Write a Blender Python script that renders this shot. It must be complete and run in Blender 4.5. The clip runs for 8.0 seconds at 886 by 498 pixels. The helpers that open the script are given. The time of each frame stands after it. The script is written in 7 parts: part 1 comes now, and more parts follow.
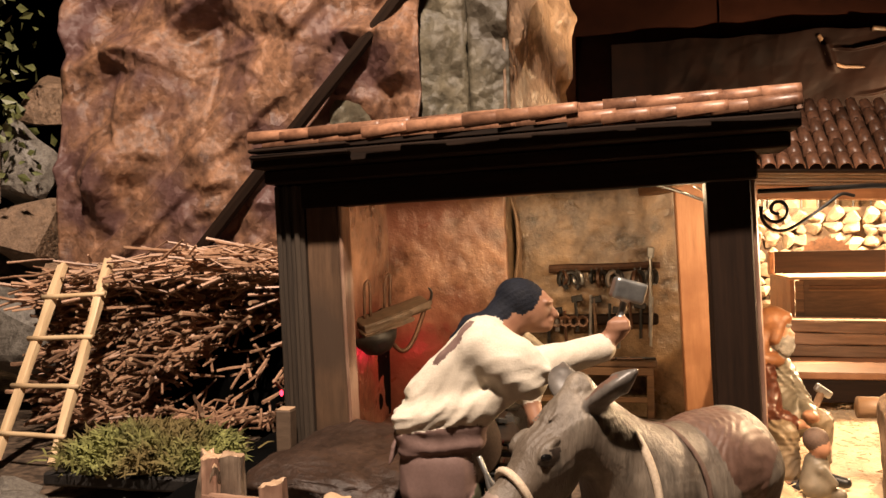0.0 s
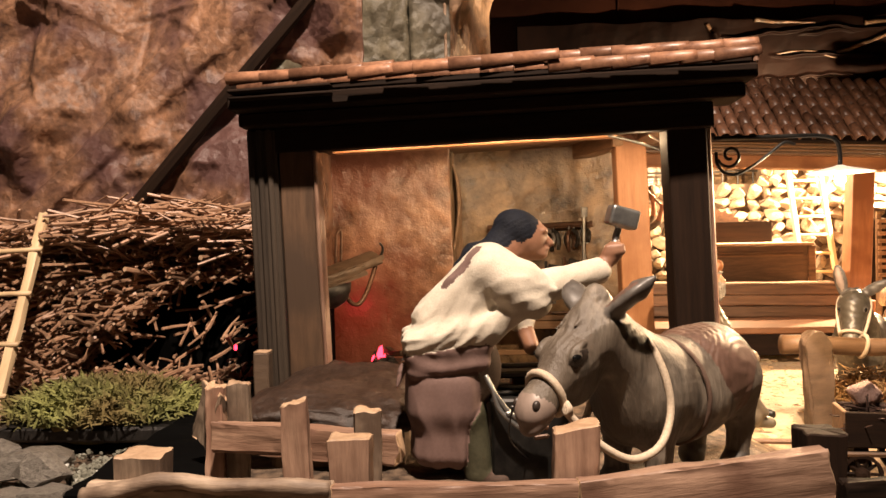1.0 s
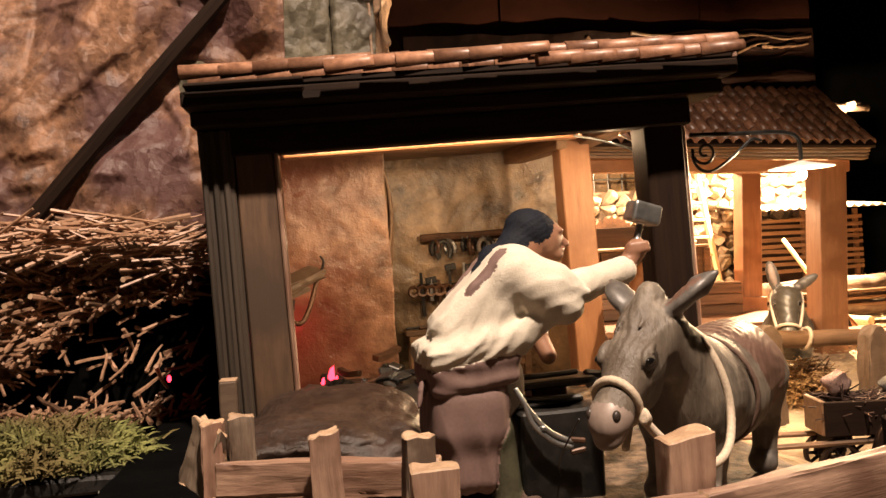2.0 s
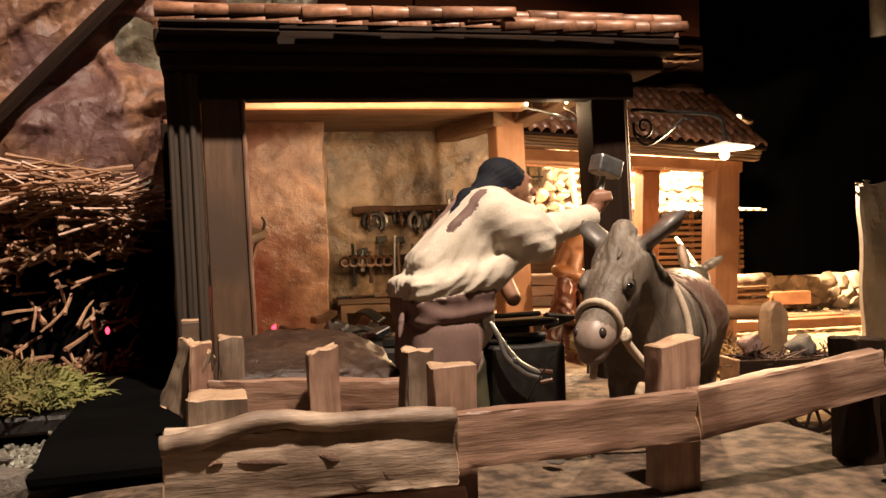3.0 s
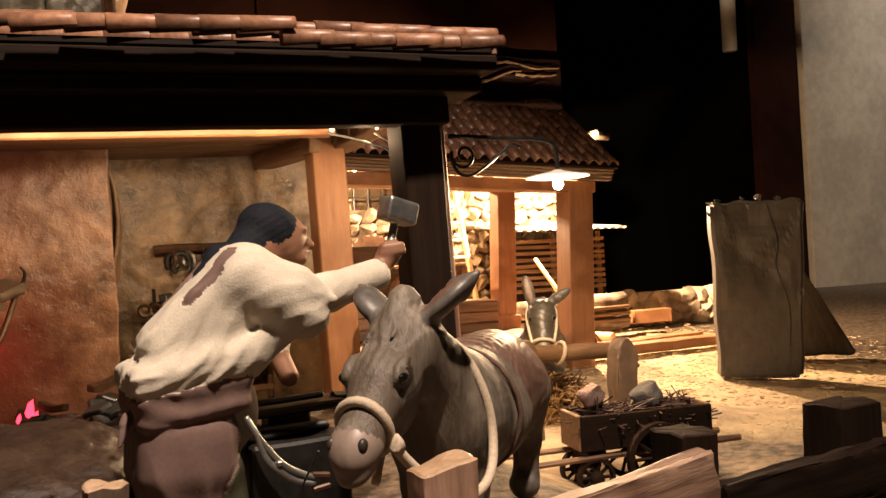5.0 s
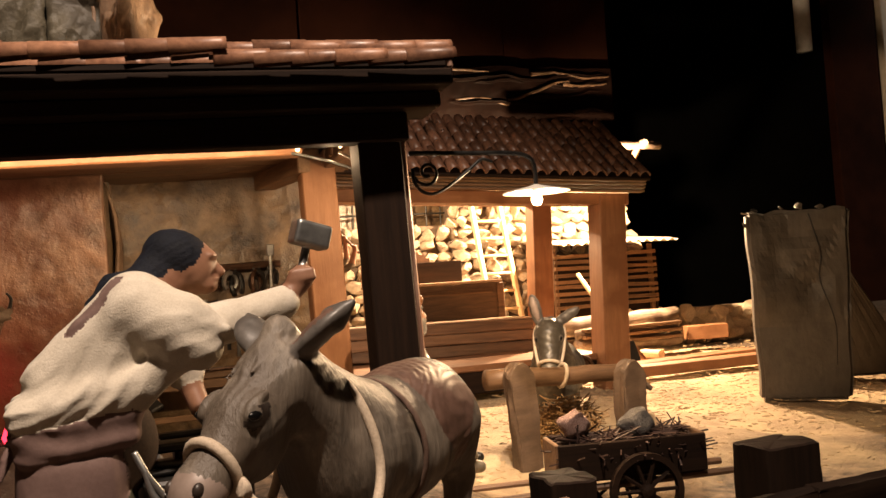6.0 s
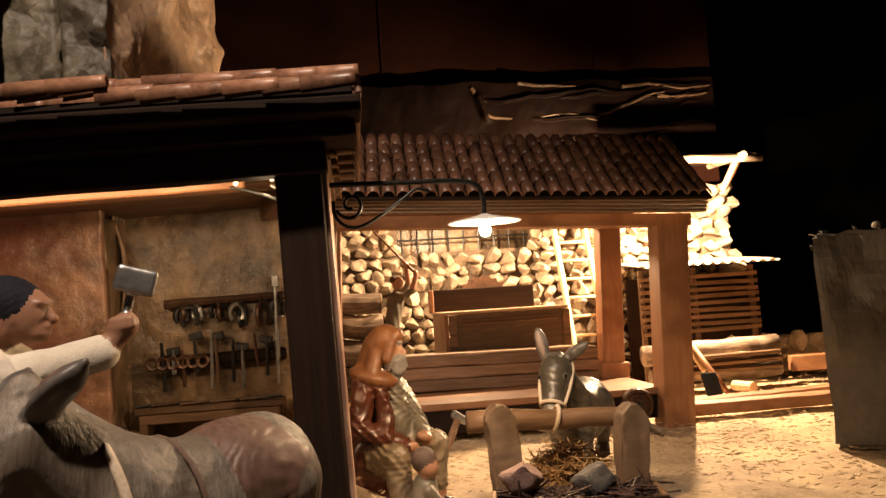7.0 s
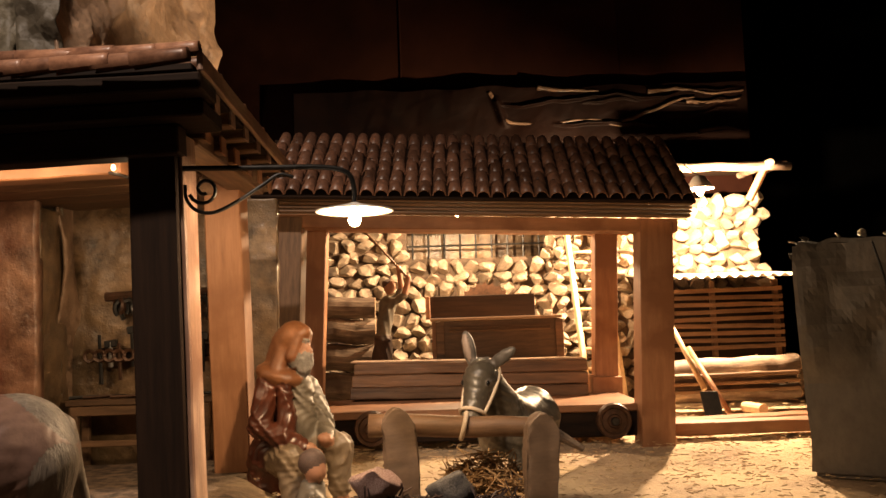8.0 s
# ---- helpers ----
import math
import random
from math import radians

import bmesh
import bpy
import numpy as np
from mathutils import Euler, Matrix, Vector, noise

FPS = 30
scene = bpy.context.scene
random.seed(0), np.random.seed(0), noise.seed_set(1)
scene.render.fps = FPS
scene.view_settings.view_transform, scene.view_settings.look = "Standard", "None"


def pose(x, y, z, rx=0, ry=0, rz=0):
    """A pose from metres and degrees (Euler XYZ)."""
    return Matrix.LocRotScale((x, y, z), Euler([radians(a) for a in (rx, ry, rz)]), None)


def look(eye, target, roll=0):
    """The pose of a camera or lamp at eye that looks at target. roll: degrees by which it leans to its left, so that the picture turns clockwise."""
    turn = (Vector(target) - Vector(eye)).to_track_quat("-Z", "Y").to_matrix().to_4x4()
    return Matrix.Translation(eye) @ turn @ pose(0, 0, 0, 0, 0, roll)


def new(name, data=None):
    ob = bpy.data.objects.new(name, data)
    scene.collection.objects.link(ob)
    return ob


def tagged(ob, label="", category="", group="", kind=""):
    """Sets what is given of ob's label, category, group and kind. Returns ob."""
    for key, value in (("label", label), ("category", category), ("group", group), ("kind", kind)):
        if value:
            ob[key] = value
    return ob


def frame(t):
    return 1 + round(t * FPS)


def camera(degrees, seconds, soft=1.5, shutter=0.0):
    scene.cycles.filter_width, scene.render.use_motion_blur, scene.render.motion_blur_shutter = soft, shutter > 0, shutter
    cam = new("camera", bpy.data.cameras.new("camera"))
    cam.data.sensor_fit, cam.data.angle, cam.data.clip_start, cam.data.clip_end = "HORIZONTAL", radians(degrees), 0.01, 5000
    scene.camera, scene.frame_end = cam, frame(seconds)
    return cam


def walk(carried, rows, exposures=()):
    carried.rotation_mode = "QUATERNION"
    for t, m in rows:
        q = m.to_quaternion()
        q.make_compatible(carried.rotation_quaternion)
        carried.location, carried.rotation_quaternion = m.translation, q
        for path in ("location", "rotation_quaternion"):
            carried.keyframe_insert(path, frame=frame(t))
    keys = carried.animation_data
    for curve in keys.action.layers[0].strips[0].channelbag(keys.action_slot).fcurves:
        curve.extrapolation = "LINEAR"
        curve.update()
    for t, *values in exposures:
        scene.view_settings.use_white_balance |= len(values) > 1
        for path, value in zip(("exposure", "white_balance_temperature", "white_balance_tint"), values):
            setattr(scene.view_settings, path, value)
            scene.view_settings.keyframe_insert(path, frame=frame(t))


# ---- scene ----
cam = camera(56.6, 8.0)
PATH = [
    (0, (0.121, 0.071, 0.262), (-0.321, 2.021, 0.251), -1.2),
    (0.5, (0.078, 0.045, 0.229), (-0.211, 2.024, 0.204), -1.2),
    (1, (0.016, 0.029, 0.211), (-0.117, 2.024, 0.18), -1.2),
    (1.2, (-0.013, 0.031, 0.207), (-0.091, 2.029, 0.177), -1.3),
    (2.3, (-0.151, 0.104, 0.203), (0.185, 2.075, 0.208), -3.2),
    (2.5, (-0.17, 0.097, 0.178), (0.205, 2.062, 0.183), -2.6),
    (3, (-0.204, 0.079, 0.152), (0.328, 2.007, 0.163), -1.2),
    (3.5, (-0.199, 0.101, 0.16), (0.472, 1.984, 0.178), -1.0),
    (4, (-0.187, 0.147, 0.18), (0.539, 2.01, 0.197), -1.5),
    (4.5, (-0.133, 0.163, 0.186), (0.652, 2.002, 0.201), -2.2),
    (4.7, (-0.113, 0.182, 0.186), (0.702, 2.008, 0.209), -2.7),
    (5.8, (0.012, 0.168, 0.192), (0.651, 2.063, 0.25), -3.8),
    (6, (0.039, 0.169, 0.188), (0.637, 2.076, 0.262), -3.7),
    (6.5, (0.143, 0.175, 0.19), (0.594, 2.121, 0.291), -3.7),
    (7, (0.256, 0.18, 0.195), (0.479, 2.163, 0.333), -3.7),
    (7.5, (0.344, 0.191, 0.171), (0.396, 2.184, 0.335), -3.1),
    (8, (0.452, 0.214, 0.168), (0.468, 2.205, 0.352), -1.9),
]
walk(cam, [(t, look(eye, target, roll)) for t, eye, target, roll in PATH],
     exposures=[(0, 0.2), (1.2, 0.2), (2.5, 0.15), (3.5, 0.06), (4.5, -0.13), (6.0, -0.52), (7.0, -0.75), (8.0, -0.9)])

# ---- light ----
world = bpy.data.worlds.new("world")
scene.world = world
world.use_nodes = True
world.node_tree.nodes["Background"].inputs[0].default_value = (1.0, 0.72, 0.5, 1)
world.node_tree.nodes["Background"].inputs[1].default_value = 0.012


def lamp(name, kind, place, watts, colour, size, target=None):
    data = bpy.data.lights.new(name, kind)
    data.energy, data.color = watts, colour
    ob = new(name, data)
    if kind == "AREA":
        data.shape, data.size, data.size_y = ("RECTANGLE", *size) if isinstance(size, tuple) else ("DISK", size, size)
        ob.matrix_world = look(place, target)
    elif kind == "SPOT":
        data.shadow_soft_size, data.spot_size, data.spot_blend = size, radians(94), 0.75
        ob.matrix_world = look(place, target)
    else:
        data.shadow_soft_size = size
        ob.location = place
    return ob


YARD_X, YARD_Y = 1.035, 2.0
WARM = (1.0, 0.665, 0.375)
lamp("bracket_lamp_light", "POINT", (0.381, 0.932, 0.2615), 7.6, WARM, 0.008)
lamp("forge_bulb_light", "POINT", (0.180, 0.965, 0.312), 0.36, WARM, 0.006)
lamp("led_strip_light", "AREA", (-0.02, 0.926, 0.313), 1.25, WARM, (0.30, 0.006), (-0.02, 1.05, 0.285))
lamp("yard_lamp_light", "POINT", (YARD_X, YARD_Y, 0.427), 136.0, WARM, 0.01)
lamp("sawmill_lamp_light", "POINT", (0.50, 2.02, 0.405), 24.0, WARM, 0.01)
lamp("ember_light", "POINT", (-0.195, 1.195, 0.105), 0.07, (1.0, 0.03, 0.05), 0.008)
lamp("exhibition_spotlight", "SPOT", (0.06, 0.06, 1.43), 195.0, (1.0, 0.77, 0.60), 0.03, (-0.46, 0.96, 0.16))
lamp("room_light", "SPOT", (4.3, 1.9, 2.6), 170.0, (1.0, 0.86, 0.70), 0.1, (4.5, 3.15, 0.9))


# ---- materials ----
def nodes_of(name):
    m = bpy.data.materials.new(name)
    m.use_nodes = True
    return m, m.node_tree.nodes, m.node_tree.links, m.node_tree.nodes["Principled BSDF"]


def surface(name, dark, light, grain=60.0, stretch=(1, 1, 1), rough=0.7, bump=0.4, depth=0.002, blotch=9.0, third=None, metal=0.0, vary=0.18,
            contrast=0.25, crease=0.0, crease_scale=20.0, spec=0.5, specks=0.0, facets=0.0, facet_scale=20.0):
    """Two-scale noise colour with relief; grain and blotch are in cycles a metre, stretched along the object's own axes."""
    m, n, l, p = nodes_of(name)
    coord, info = n.new("ShaderNodeTexCoord"), n.new("ShaderNodeObjectInfo")
    shift = n.new("ShaderNodeVectorMath")
    shift.operation = "MULTIPLY_ADD"
    shift.inputs[1].default_value = (1, 1, 1)
    l.new(coord.outputs["Object"], shift.inputs[0])
    spread = n.new("ShaderNodeVectorMath")
    spread.operation = "SCALE"
    spread.inputs[0].default_value = (7.3, 3.1, 5.7)
    l.new(info.outputs["Random"], spread.inputs["Scale"])
    l.new(spread.outputs[0], shift.inputs[2])
    mapping = n.new("ShaderNodeMapping")
    mapping.inputs["Scale"].default_value = stretch
    l.new(shift.outputs[0], mapping.inputs[0])
    fine, wide = n.new("ShaderNodeTexNoise"), n.new("ShaderNodeTexNoise")
    fine.inputs["Scale"].default_value, fine.inputs["Detail"].default_value, fine.inputs["Roughness"].default_value = grain, 6, 0.65
    wide.inputs["Scale"].default_value, wide.inputs["Detail"].default_value, wide.inputs["Distortion"].default_value = blotch, 4, 0.6
    l.new(mapping.outputs[0], fine.inputs[0])
    l.new(mapping.outputs[0], wide.inputs[0])
    blend = n.new("ShaderNodeMath")
    blend.operation = "MULTIPLY_ADD"
    blend.inputs[1].default_value = 0.5
    l.new(fine.outputs[0], blend.inputs[0])
    half = n.new("ShaderNodeMath")
    half.operation = "MULTIPLY"
    half.inputs[1].default_value = 0.5
    l.new(wide.outputs[0], half.inputs[0])
    l.new(half.outputs[0], blend.inputs[2])
    ramp = n.new("ShaderNodeValToRGB")
    ramp.color_ramp.elements[0].position, ramp.color_ramp.elements[1].position = 0.5 - contrast / 2, 0.5 + contrast / 2
    ramp.color_ramp.elements[0].color, ramp.color_ramp.elements[1].color = (*dark, 1), (*light, 1)
    l.new(blend.outputs[0], ramp.inputs[0])
    colour = ramp.outputs[0]
    if third:
        patch, fac, mix = n.new("ShaderNodeTexNoise"), n.new("ShaderNodeValToRGB"), n.new("ShaderNodeMix")
        mix.data_type = "RGBA"
        patch.inputs["Scale"].default_value, patch.inputs["Detail"].default_value = blotch * 0.45, 5
        fac.color_ramp.elements[0].position, fac.color_ramp.elements[1].position = 0.46, 0.6
        l.new(shift.outputs[0], patch.inputs[0])
        l.new(patch.outputs[0], fac.inputs[0])
        l.new(fac.outputs[0], mix.inputs["Factor"])
        l.new(colour, mix.inputs["A"])
        mix.inputs["B"].default_value = (*third, 1)
        colour = mix.outputs["Result"]
    hsv = n.new("ShaderNodeHueSaturation")
    value = n.new("ShaderNodeMapRange")
    value.inputs["To Min"].default_value, value.inputs["To Max"].default_value = 1 - vary, 1 + vary
    l.new(info.outputs["Random"], value.inputs["Value"])
    l.new(value.outputs[0], hsv.inputs["Value"])
    l.new(colour, hsv.inputs["Color"])
    l.new(hsv.outputs[0], p.inputs["Base Color"])
    p.inputs["Metallic"].default_value = metal
    p.inputs["Specular IOR Level"].default_value = spec
    gloss = n.new("ShaderNodeMapRange")
    gloss.inputs["To Min"].default_value, gloss.inputs["To Max"].default_value = max(rough - 0.12, 0.05), min(rough + 0.12, 1)
    l.new(wide.outputs[0], gloss.inputs["Value"])
    l.new(gloss.outputs[0], p.inputs["Roughness"])
    relief = n.new("ShaderNodeBump")
    relief.inputs["Strength"].default_value, relief.inputs["Distance"].default_value = bump, depth
    l.new(blend.outputs[0], relief.inputs["Height"])
    if crease:
        sharp, fold = n.new("ShaderNodeTexNoise"), n.new("ShaderNodeBump")
        sharp.noise_type = "RIDGED_MULTIFRACTAL"
        sharp.inputs["Scale"].default_value, sharp.inputs["Detail"].default_value, sharp.inputs["Distortion"].default_value = crease_scale, 3, 0.8
        l.new(mapping.outputs[0], sharp.inputs[0])
        fold.inputs["Strength"].default_value, fold.inputs["Distance"].default_value = crease, 0.35 / crease_scale
        l.new(sharp.outputs[0], fold.inputs["Height"])
        l.new(fold.outputs[0], relief.inputs["Normal"])
    if facets:
        # flat facets, each tilted its own way, as in crumpled paper
        warp, push, tip = n.new("ShaderNodeTexNoise"), n.new("ShaderNodeVectorMath"), n.new("ShaderNodeBump")
        warp.inputs["Scale"].default_value, warp.inputs["Detail"].default_value = facet_scale * 0.5, 2
        push.operation = "MULTIPLY_ADD"
        push.inputs[1].default_value = (1.1 / facet_scale,) * 3
        l.new(warp.outputs["Color"], push.inputs[0])
        l.new(mapping.outputs[0], push.inputs[2])
        l.new(mapping.outputs[0], warp.inputs[0])
        heights = []
        for k, share in ((0.6, 0.65), (1.7, 0.6)):
            cell, away, turn, slope = n.new("ShaderNodeTexVoronoi"), n.new("ShaderNodeVectorMath"), n.new("ShaderNodeVectorMath"), n.new("ShaderNodeVectorMath")
            cell.inputs["Scale"].default_value = facet_scale * k
            away.operation, turn.operation, slope.operation = "SUBTRACT", "MULTIPLY_ADD", "DOT_PRODUCT"
            l.new(push.outputs[0], cell.inputs["Vector"])
            l.new(push.outputs[0], away.inputs[0])
            l.new(cell.outputs["Position"], away.inputs[1])
            turn.inputs[1].default_value, turn.inputs[2].default_value = (2 * share,) * 3, (-share,) * 3
            l.new(cell.outputs["Color"], turn.inputs[0])
            l.new(turn.outputs[0], slope.inputs[0])
            l.new(away.outputs[0], slope.inputs[1])
            heights.append(slope.outputs["Value"])
        both = n.new("ShaderNodeMath")
        l.new(heights[0], both.inputs[0])
        l.new(heights[1], both.inputs[1])
        tip.inputs["Strength"].default_value, tip.inputs["Distance"].default_value = facets, 1.0
        l.new(both.outputs[0], tip.inputs["Height"])
        l.new(tip.outputs[0], relief.inputs["Normal"])
    if specks:
        # small raised grains, as in sanded plaster
        grit, top, lump = n.new("ShaderNodeTexVoronoi"), n.new("ShaderNodeMapRange"), n.new("ShaderNodeBump")
        grit.inputs["Scale"].default_value = 170
        top.inputs["From Min"].default_value, top.inputs["From Max"].default_value = 0.30, 0.05
        l.new(coord.outputs["Object"], grit.inputs[0])
        l.new(grit.outputs["Distance"], top.inputs["Value"])
        mask = n.new("ShaderNodeMath")
        mask.operation = "MULTIPLY"
        l.new(top.outputs[0], mask.inputs[0])
        l.new(wide.outputs[0], mask.inputs[1])
        lump.inputs["Strength"].default_value, lump.inputs["Distance"].default_value = specks, 0.0022
        l.new(mask.outputs[0], lump.inputs["Height"])
        l.new(lump.outputs[0], relief.inputs["Normal"])
    l.new(relief.outputs[0], p.inputs["Normal"])
    return m


def glow(name, colour, strength):
    m, n, l, p = nodes_of(name)
    p.inputs["Base Color"].default_value = (*colour, 1)
    p.inputs["Emission Color"].default_value, p.inputs["Emission Strength"].default_value = (*colour, 1), strength
    return m


GRAIN = (0.12, 1, 1)
dark_wood = surface("dark stained wood", (0.004, 0.0022, 0.0013), (0.026, 0.013, 0.007), 170, (0.07, 1, 1), 0.75, 0.7, 0.0012, blotch=14, spec=0.15, contrast=0.34)
brown_wood = surface("brown wood", (0.08, 0.044, 0.022), (0.22, 0.125, 0.065), 170, GRAIN, 0.55, 0.45, 0.001)
pine = surface("orange pine", (0.19, 0.082, 0.035), (0.40, 0.20, 0.10), 150, GRAIN, 0.5, 0.6, 0.0015, blotch=30, third=(0.21, 0.092, 0.040), contrast=0.4)
raw_wood = surface("rough sawn wood", (0.13, 0.068, 0.044), (0.47, 0.305, 0.215), 210, (0.10, 1, 1), 0.5, 1.0, 0.0016, blotch=34, third=(0.20, 0.11, 0.075), contrast=0.30)
bark = surface("grey bark", (0.06, 0.040, 0.028), (0.46, 0.35, 0.255), 190, (0.14, 1, 1), 0.6, 1.0, 0.002, blotch=38, third=(0.10, 0.066, 0.045), contrast=0.32)
cut_wood = surface("fresh cut wood", (0.30, 0.19, 0.115), (0.54, 0.375, 0.24), 120, GRAIN, 0.6, 0.3, 0.0008)
ladder_wood = surface("pale ladder wood", (0.52, 0.36, 0.20), (0.72, 0.55, 0.34), 160, GRAIN, 0.5, 0.25, 0.0006)
timber_wood = surface("weathered timber", (0.045, 0.024, 0.012), (0.26, 0.145, 0.075), 150, (0.08, 1, 1), 0.5, 1.0, 0.003, blotch=26, contrast=0.30)
terracotta = surface("terracotta", (0.12, 0.055, 0.033), (0.38, 0.195, 0.115), 130, rough=0.42, bump=0.4, depth=0.0008, vary=0.35)
old_tile = surface("dark clay tile", (0.075, 0.036, 0.023), (0.21, 0.105, 0.066), 130, rough=0.36, bump=0.5, depth=0.0008, vary=0.35)
plaster = surface("sooty plaster", (0.040, 0.025, 0.013), (0.31, 0.20, 0.108), 38, rough=0.30, bump=1.0, depth=0.006, blotch=11, third=(0.075, 0.050, 0.026), contrast=0.26, specks=0.3)
red_plaster = surface("reddish sooty plaster", (0.060, 0.027, 0.015), (0.46, 0.26, 0.165), 38, rough=0.30, bump=1.0, depth=0.006, blotch=12, third=(0.17, 0.066, 0.042), contrast=0.26, specks=0.3)
rock_paper = surface("brown crumpled paper", (0.040, 0.021, 0.018), (0.38, 0.20, 0.112), 85, rough=0.52, bump=1.0, depth=0.004, blotch=20, third=(0.12, 0.062, 0.055), contrast=0.36, facets=0.36, facet_scale=52)
green_rock = surface("grey green crumpled paper", (0.030, 0.028, 0.019), (0.20, 0.172, 0.115), 70, rough=0.55, bump=0.9, depth=0.004, blotch=14, third=(0.06, 0.05, 0.035), contrast=0.4, facets=0.36, facet_scale=50)
tan_rock = surface("tan crumpled paper", (0.11, 0.068, 0.042), (0.42, 0.275, 0.175), 70, rough=0.55, bump=0.9, depth=0.004, blotch=14, contrast=0.4, facets=0.36, facet_scale=50)
grey_rock = surface("grey painted slab", (0.060, 0.052, 0.045), (0.16, 0.14, 0.12), 70, (1, 1, 0.6), rough=0.5, bump=0.8, depth=0.003, blotch=20, contrast=0.45)
glazed_rock = surface("glossy varnished rock edge", (0.040, 0.034, 0.030), (0.14, 0.12, 0.10), 120, rough=0.14, bump=0.6, depth=0.002)
grey_wall = surface("pale grey painted wall", (0.30, 0.27, 0.23), (0.42, 0.38, 0.33), 25, rough=0.7, bump=0.2, depth=0.003, blotch=4)
field_stone = surface("field stone", (0.20, 0.15, 0.105), (0.50, 0.40, 0.29), 60, rough=0.65, bump=0.7, depth=0.003, blotch=22, vary=0.35)
# paler copy of the field stone: yard lamplight put into the colour
lamplit_stone = surface("field stone with lamplight in its colour", (0.42, 0.32, 0.22), (0.78, 0.64, 0.47), 60, rough=0.7, bump=0.7, depth=0.003, blotch=22, vary=0.25)
mortar = surface("dark mortar", (0.07, 0.048, 0.032), (0.17, 0.115, 0.075), 90, rough=0.9, bump=0.8, depth=0.003)
river_stone = surface("grey stone", (0.07, 0.06, 0.05), (0.23, 0.21, 0.18), 60, rough=0.45, bump=0.9, depth=0.003, blotch=18)
earth = surface("sandy earth", (0.30, 0.20, 0.12), (0.62, 0.47, 0.30), 140, rough=0.85, bump=1.0, depth=0.008, blotch=16, third=(0.60, 0.46, 0.28), contrast=0.35)
def add_dark_ground(m):
    """Trodden dark soil in the front yard, same tone for x under 0.27 or over 1.26, pale sand further back."""
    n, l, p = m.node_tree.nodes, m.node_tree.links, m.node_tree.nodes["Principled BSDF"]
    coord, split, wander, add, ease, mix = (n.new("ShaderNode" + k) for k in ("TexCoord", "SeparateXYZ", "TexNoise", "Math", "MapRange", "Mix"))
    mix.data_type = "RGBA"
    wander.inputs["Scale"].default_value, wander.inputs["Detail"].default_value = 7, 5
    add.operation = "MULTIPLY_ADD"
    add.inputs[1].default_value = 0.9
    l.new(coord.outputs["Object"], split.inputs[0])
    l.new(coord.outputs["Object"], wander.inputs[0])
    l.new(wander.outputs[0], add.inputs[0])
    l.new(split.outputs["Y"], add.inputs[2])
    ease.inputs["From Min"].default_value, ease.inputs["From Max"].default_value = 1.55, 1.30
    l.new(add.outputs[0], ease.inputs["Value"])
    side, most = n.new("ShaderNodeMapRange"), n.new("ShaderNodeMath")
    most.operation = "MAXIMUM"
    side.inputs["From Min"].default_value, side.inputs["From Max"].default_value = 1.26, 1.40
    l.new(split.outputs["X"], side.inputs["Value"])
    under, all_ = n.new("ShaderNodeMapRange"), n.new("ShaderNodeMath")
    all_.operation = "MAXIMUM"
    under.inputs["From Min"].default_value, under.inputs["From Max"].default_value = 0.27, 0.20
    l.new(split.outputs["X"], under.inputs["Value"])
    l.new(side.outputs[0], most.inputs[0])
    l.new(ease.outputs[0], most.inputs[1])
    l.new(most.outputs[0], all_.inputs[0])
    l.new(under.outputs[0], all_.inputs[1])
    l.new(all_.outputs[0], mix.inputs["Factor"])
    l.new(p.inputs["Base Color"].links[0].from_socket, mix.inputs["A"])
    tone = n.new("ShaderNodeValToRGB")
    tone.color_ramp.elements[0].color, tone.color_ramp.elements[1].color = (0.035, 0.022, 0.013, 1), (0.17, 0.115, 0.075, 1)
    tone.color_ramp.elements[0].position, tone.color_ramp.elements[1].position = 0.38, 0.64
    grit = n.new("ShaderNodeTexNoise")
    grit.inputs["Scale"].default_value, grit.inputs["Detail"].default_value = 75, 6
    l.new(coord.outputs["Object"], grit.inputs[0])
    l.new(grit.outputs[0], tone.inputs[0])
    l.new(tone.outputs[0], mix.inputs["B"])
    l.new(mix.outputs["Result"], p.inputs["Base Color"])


add_dark_ground(earth)
moss_mat = surface("green moss", (0.055, 0.060, 0.014), (0.32, 0.33, 0.10), 160, rough=0.8, bump=0.9, depth=0.004, blotch=20, third=(0.16, 0.12, 0.04))
twig_mat = surface("dry twig bark", (0.060, 0.030, 0.018), (0.44, 0.265, 0.165), 90, rough=0.45, bump=0.4, depth=0.0008, vary=0.5, contrast=0.4)
straw_mat = surface("straw", (0.34, 0.23, 0.12), (0.60, 0.45, 0.26), 120, rough=0.7, bump=0.2, depth=0.0005)
hay_mat = surface("brown hay", (0.16, 0.09, 0.04), (0.42, 0.27, 0.12), 120, rough=0.7, bump=0.3, depth=0.0005)
iron = surface("black iron", (0.006, 0.006, 0.006), (0.03, 0.028, 0.025), 90, rough=0.4, bump=0.3, depth=0.001, metal=0.3)
steel = surface("worn steel", (0.22, 0.22, 0.22), (0.5, 0.5, 0.48), 90, rough=0.35, bump=0.2, depth=0.0008, metal=0.85)
rust = surface("rusty steel", (0.035, 0.018, 0.010), (0.12, 0.06, 0.034), 110, rough=0.45, bump=0.5, depth=0.001, metal=0.4)
forge_top = surface("dark forge slab", (0.010, 0.006, 0.004), (0.050, 0.029, 0.020), 160, rough=0.42, bump=1.0, depth=0.004, blotch=30, contrast=0.36)
coal = surface("black coal", (0.004, 0.004, 0.004), (0.025, 0.022, 0.02), 120, rough=0.45, bump=0.7, depth=0.003)
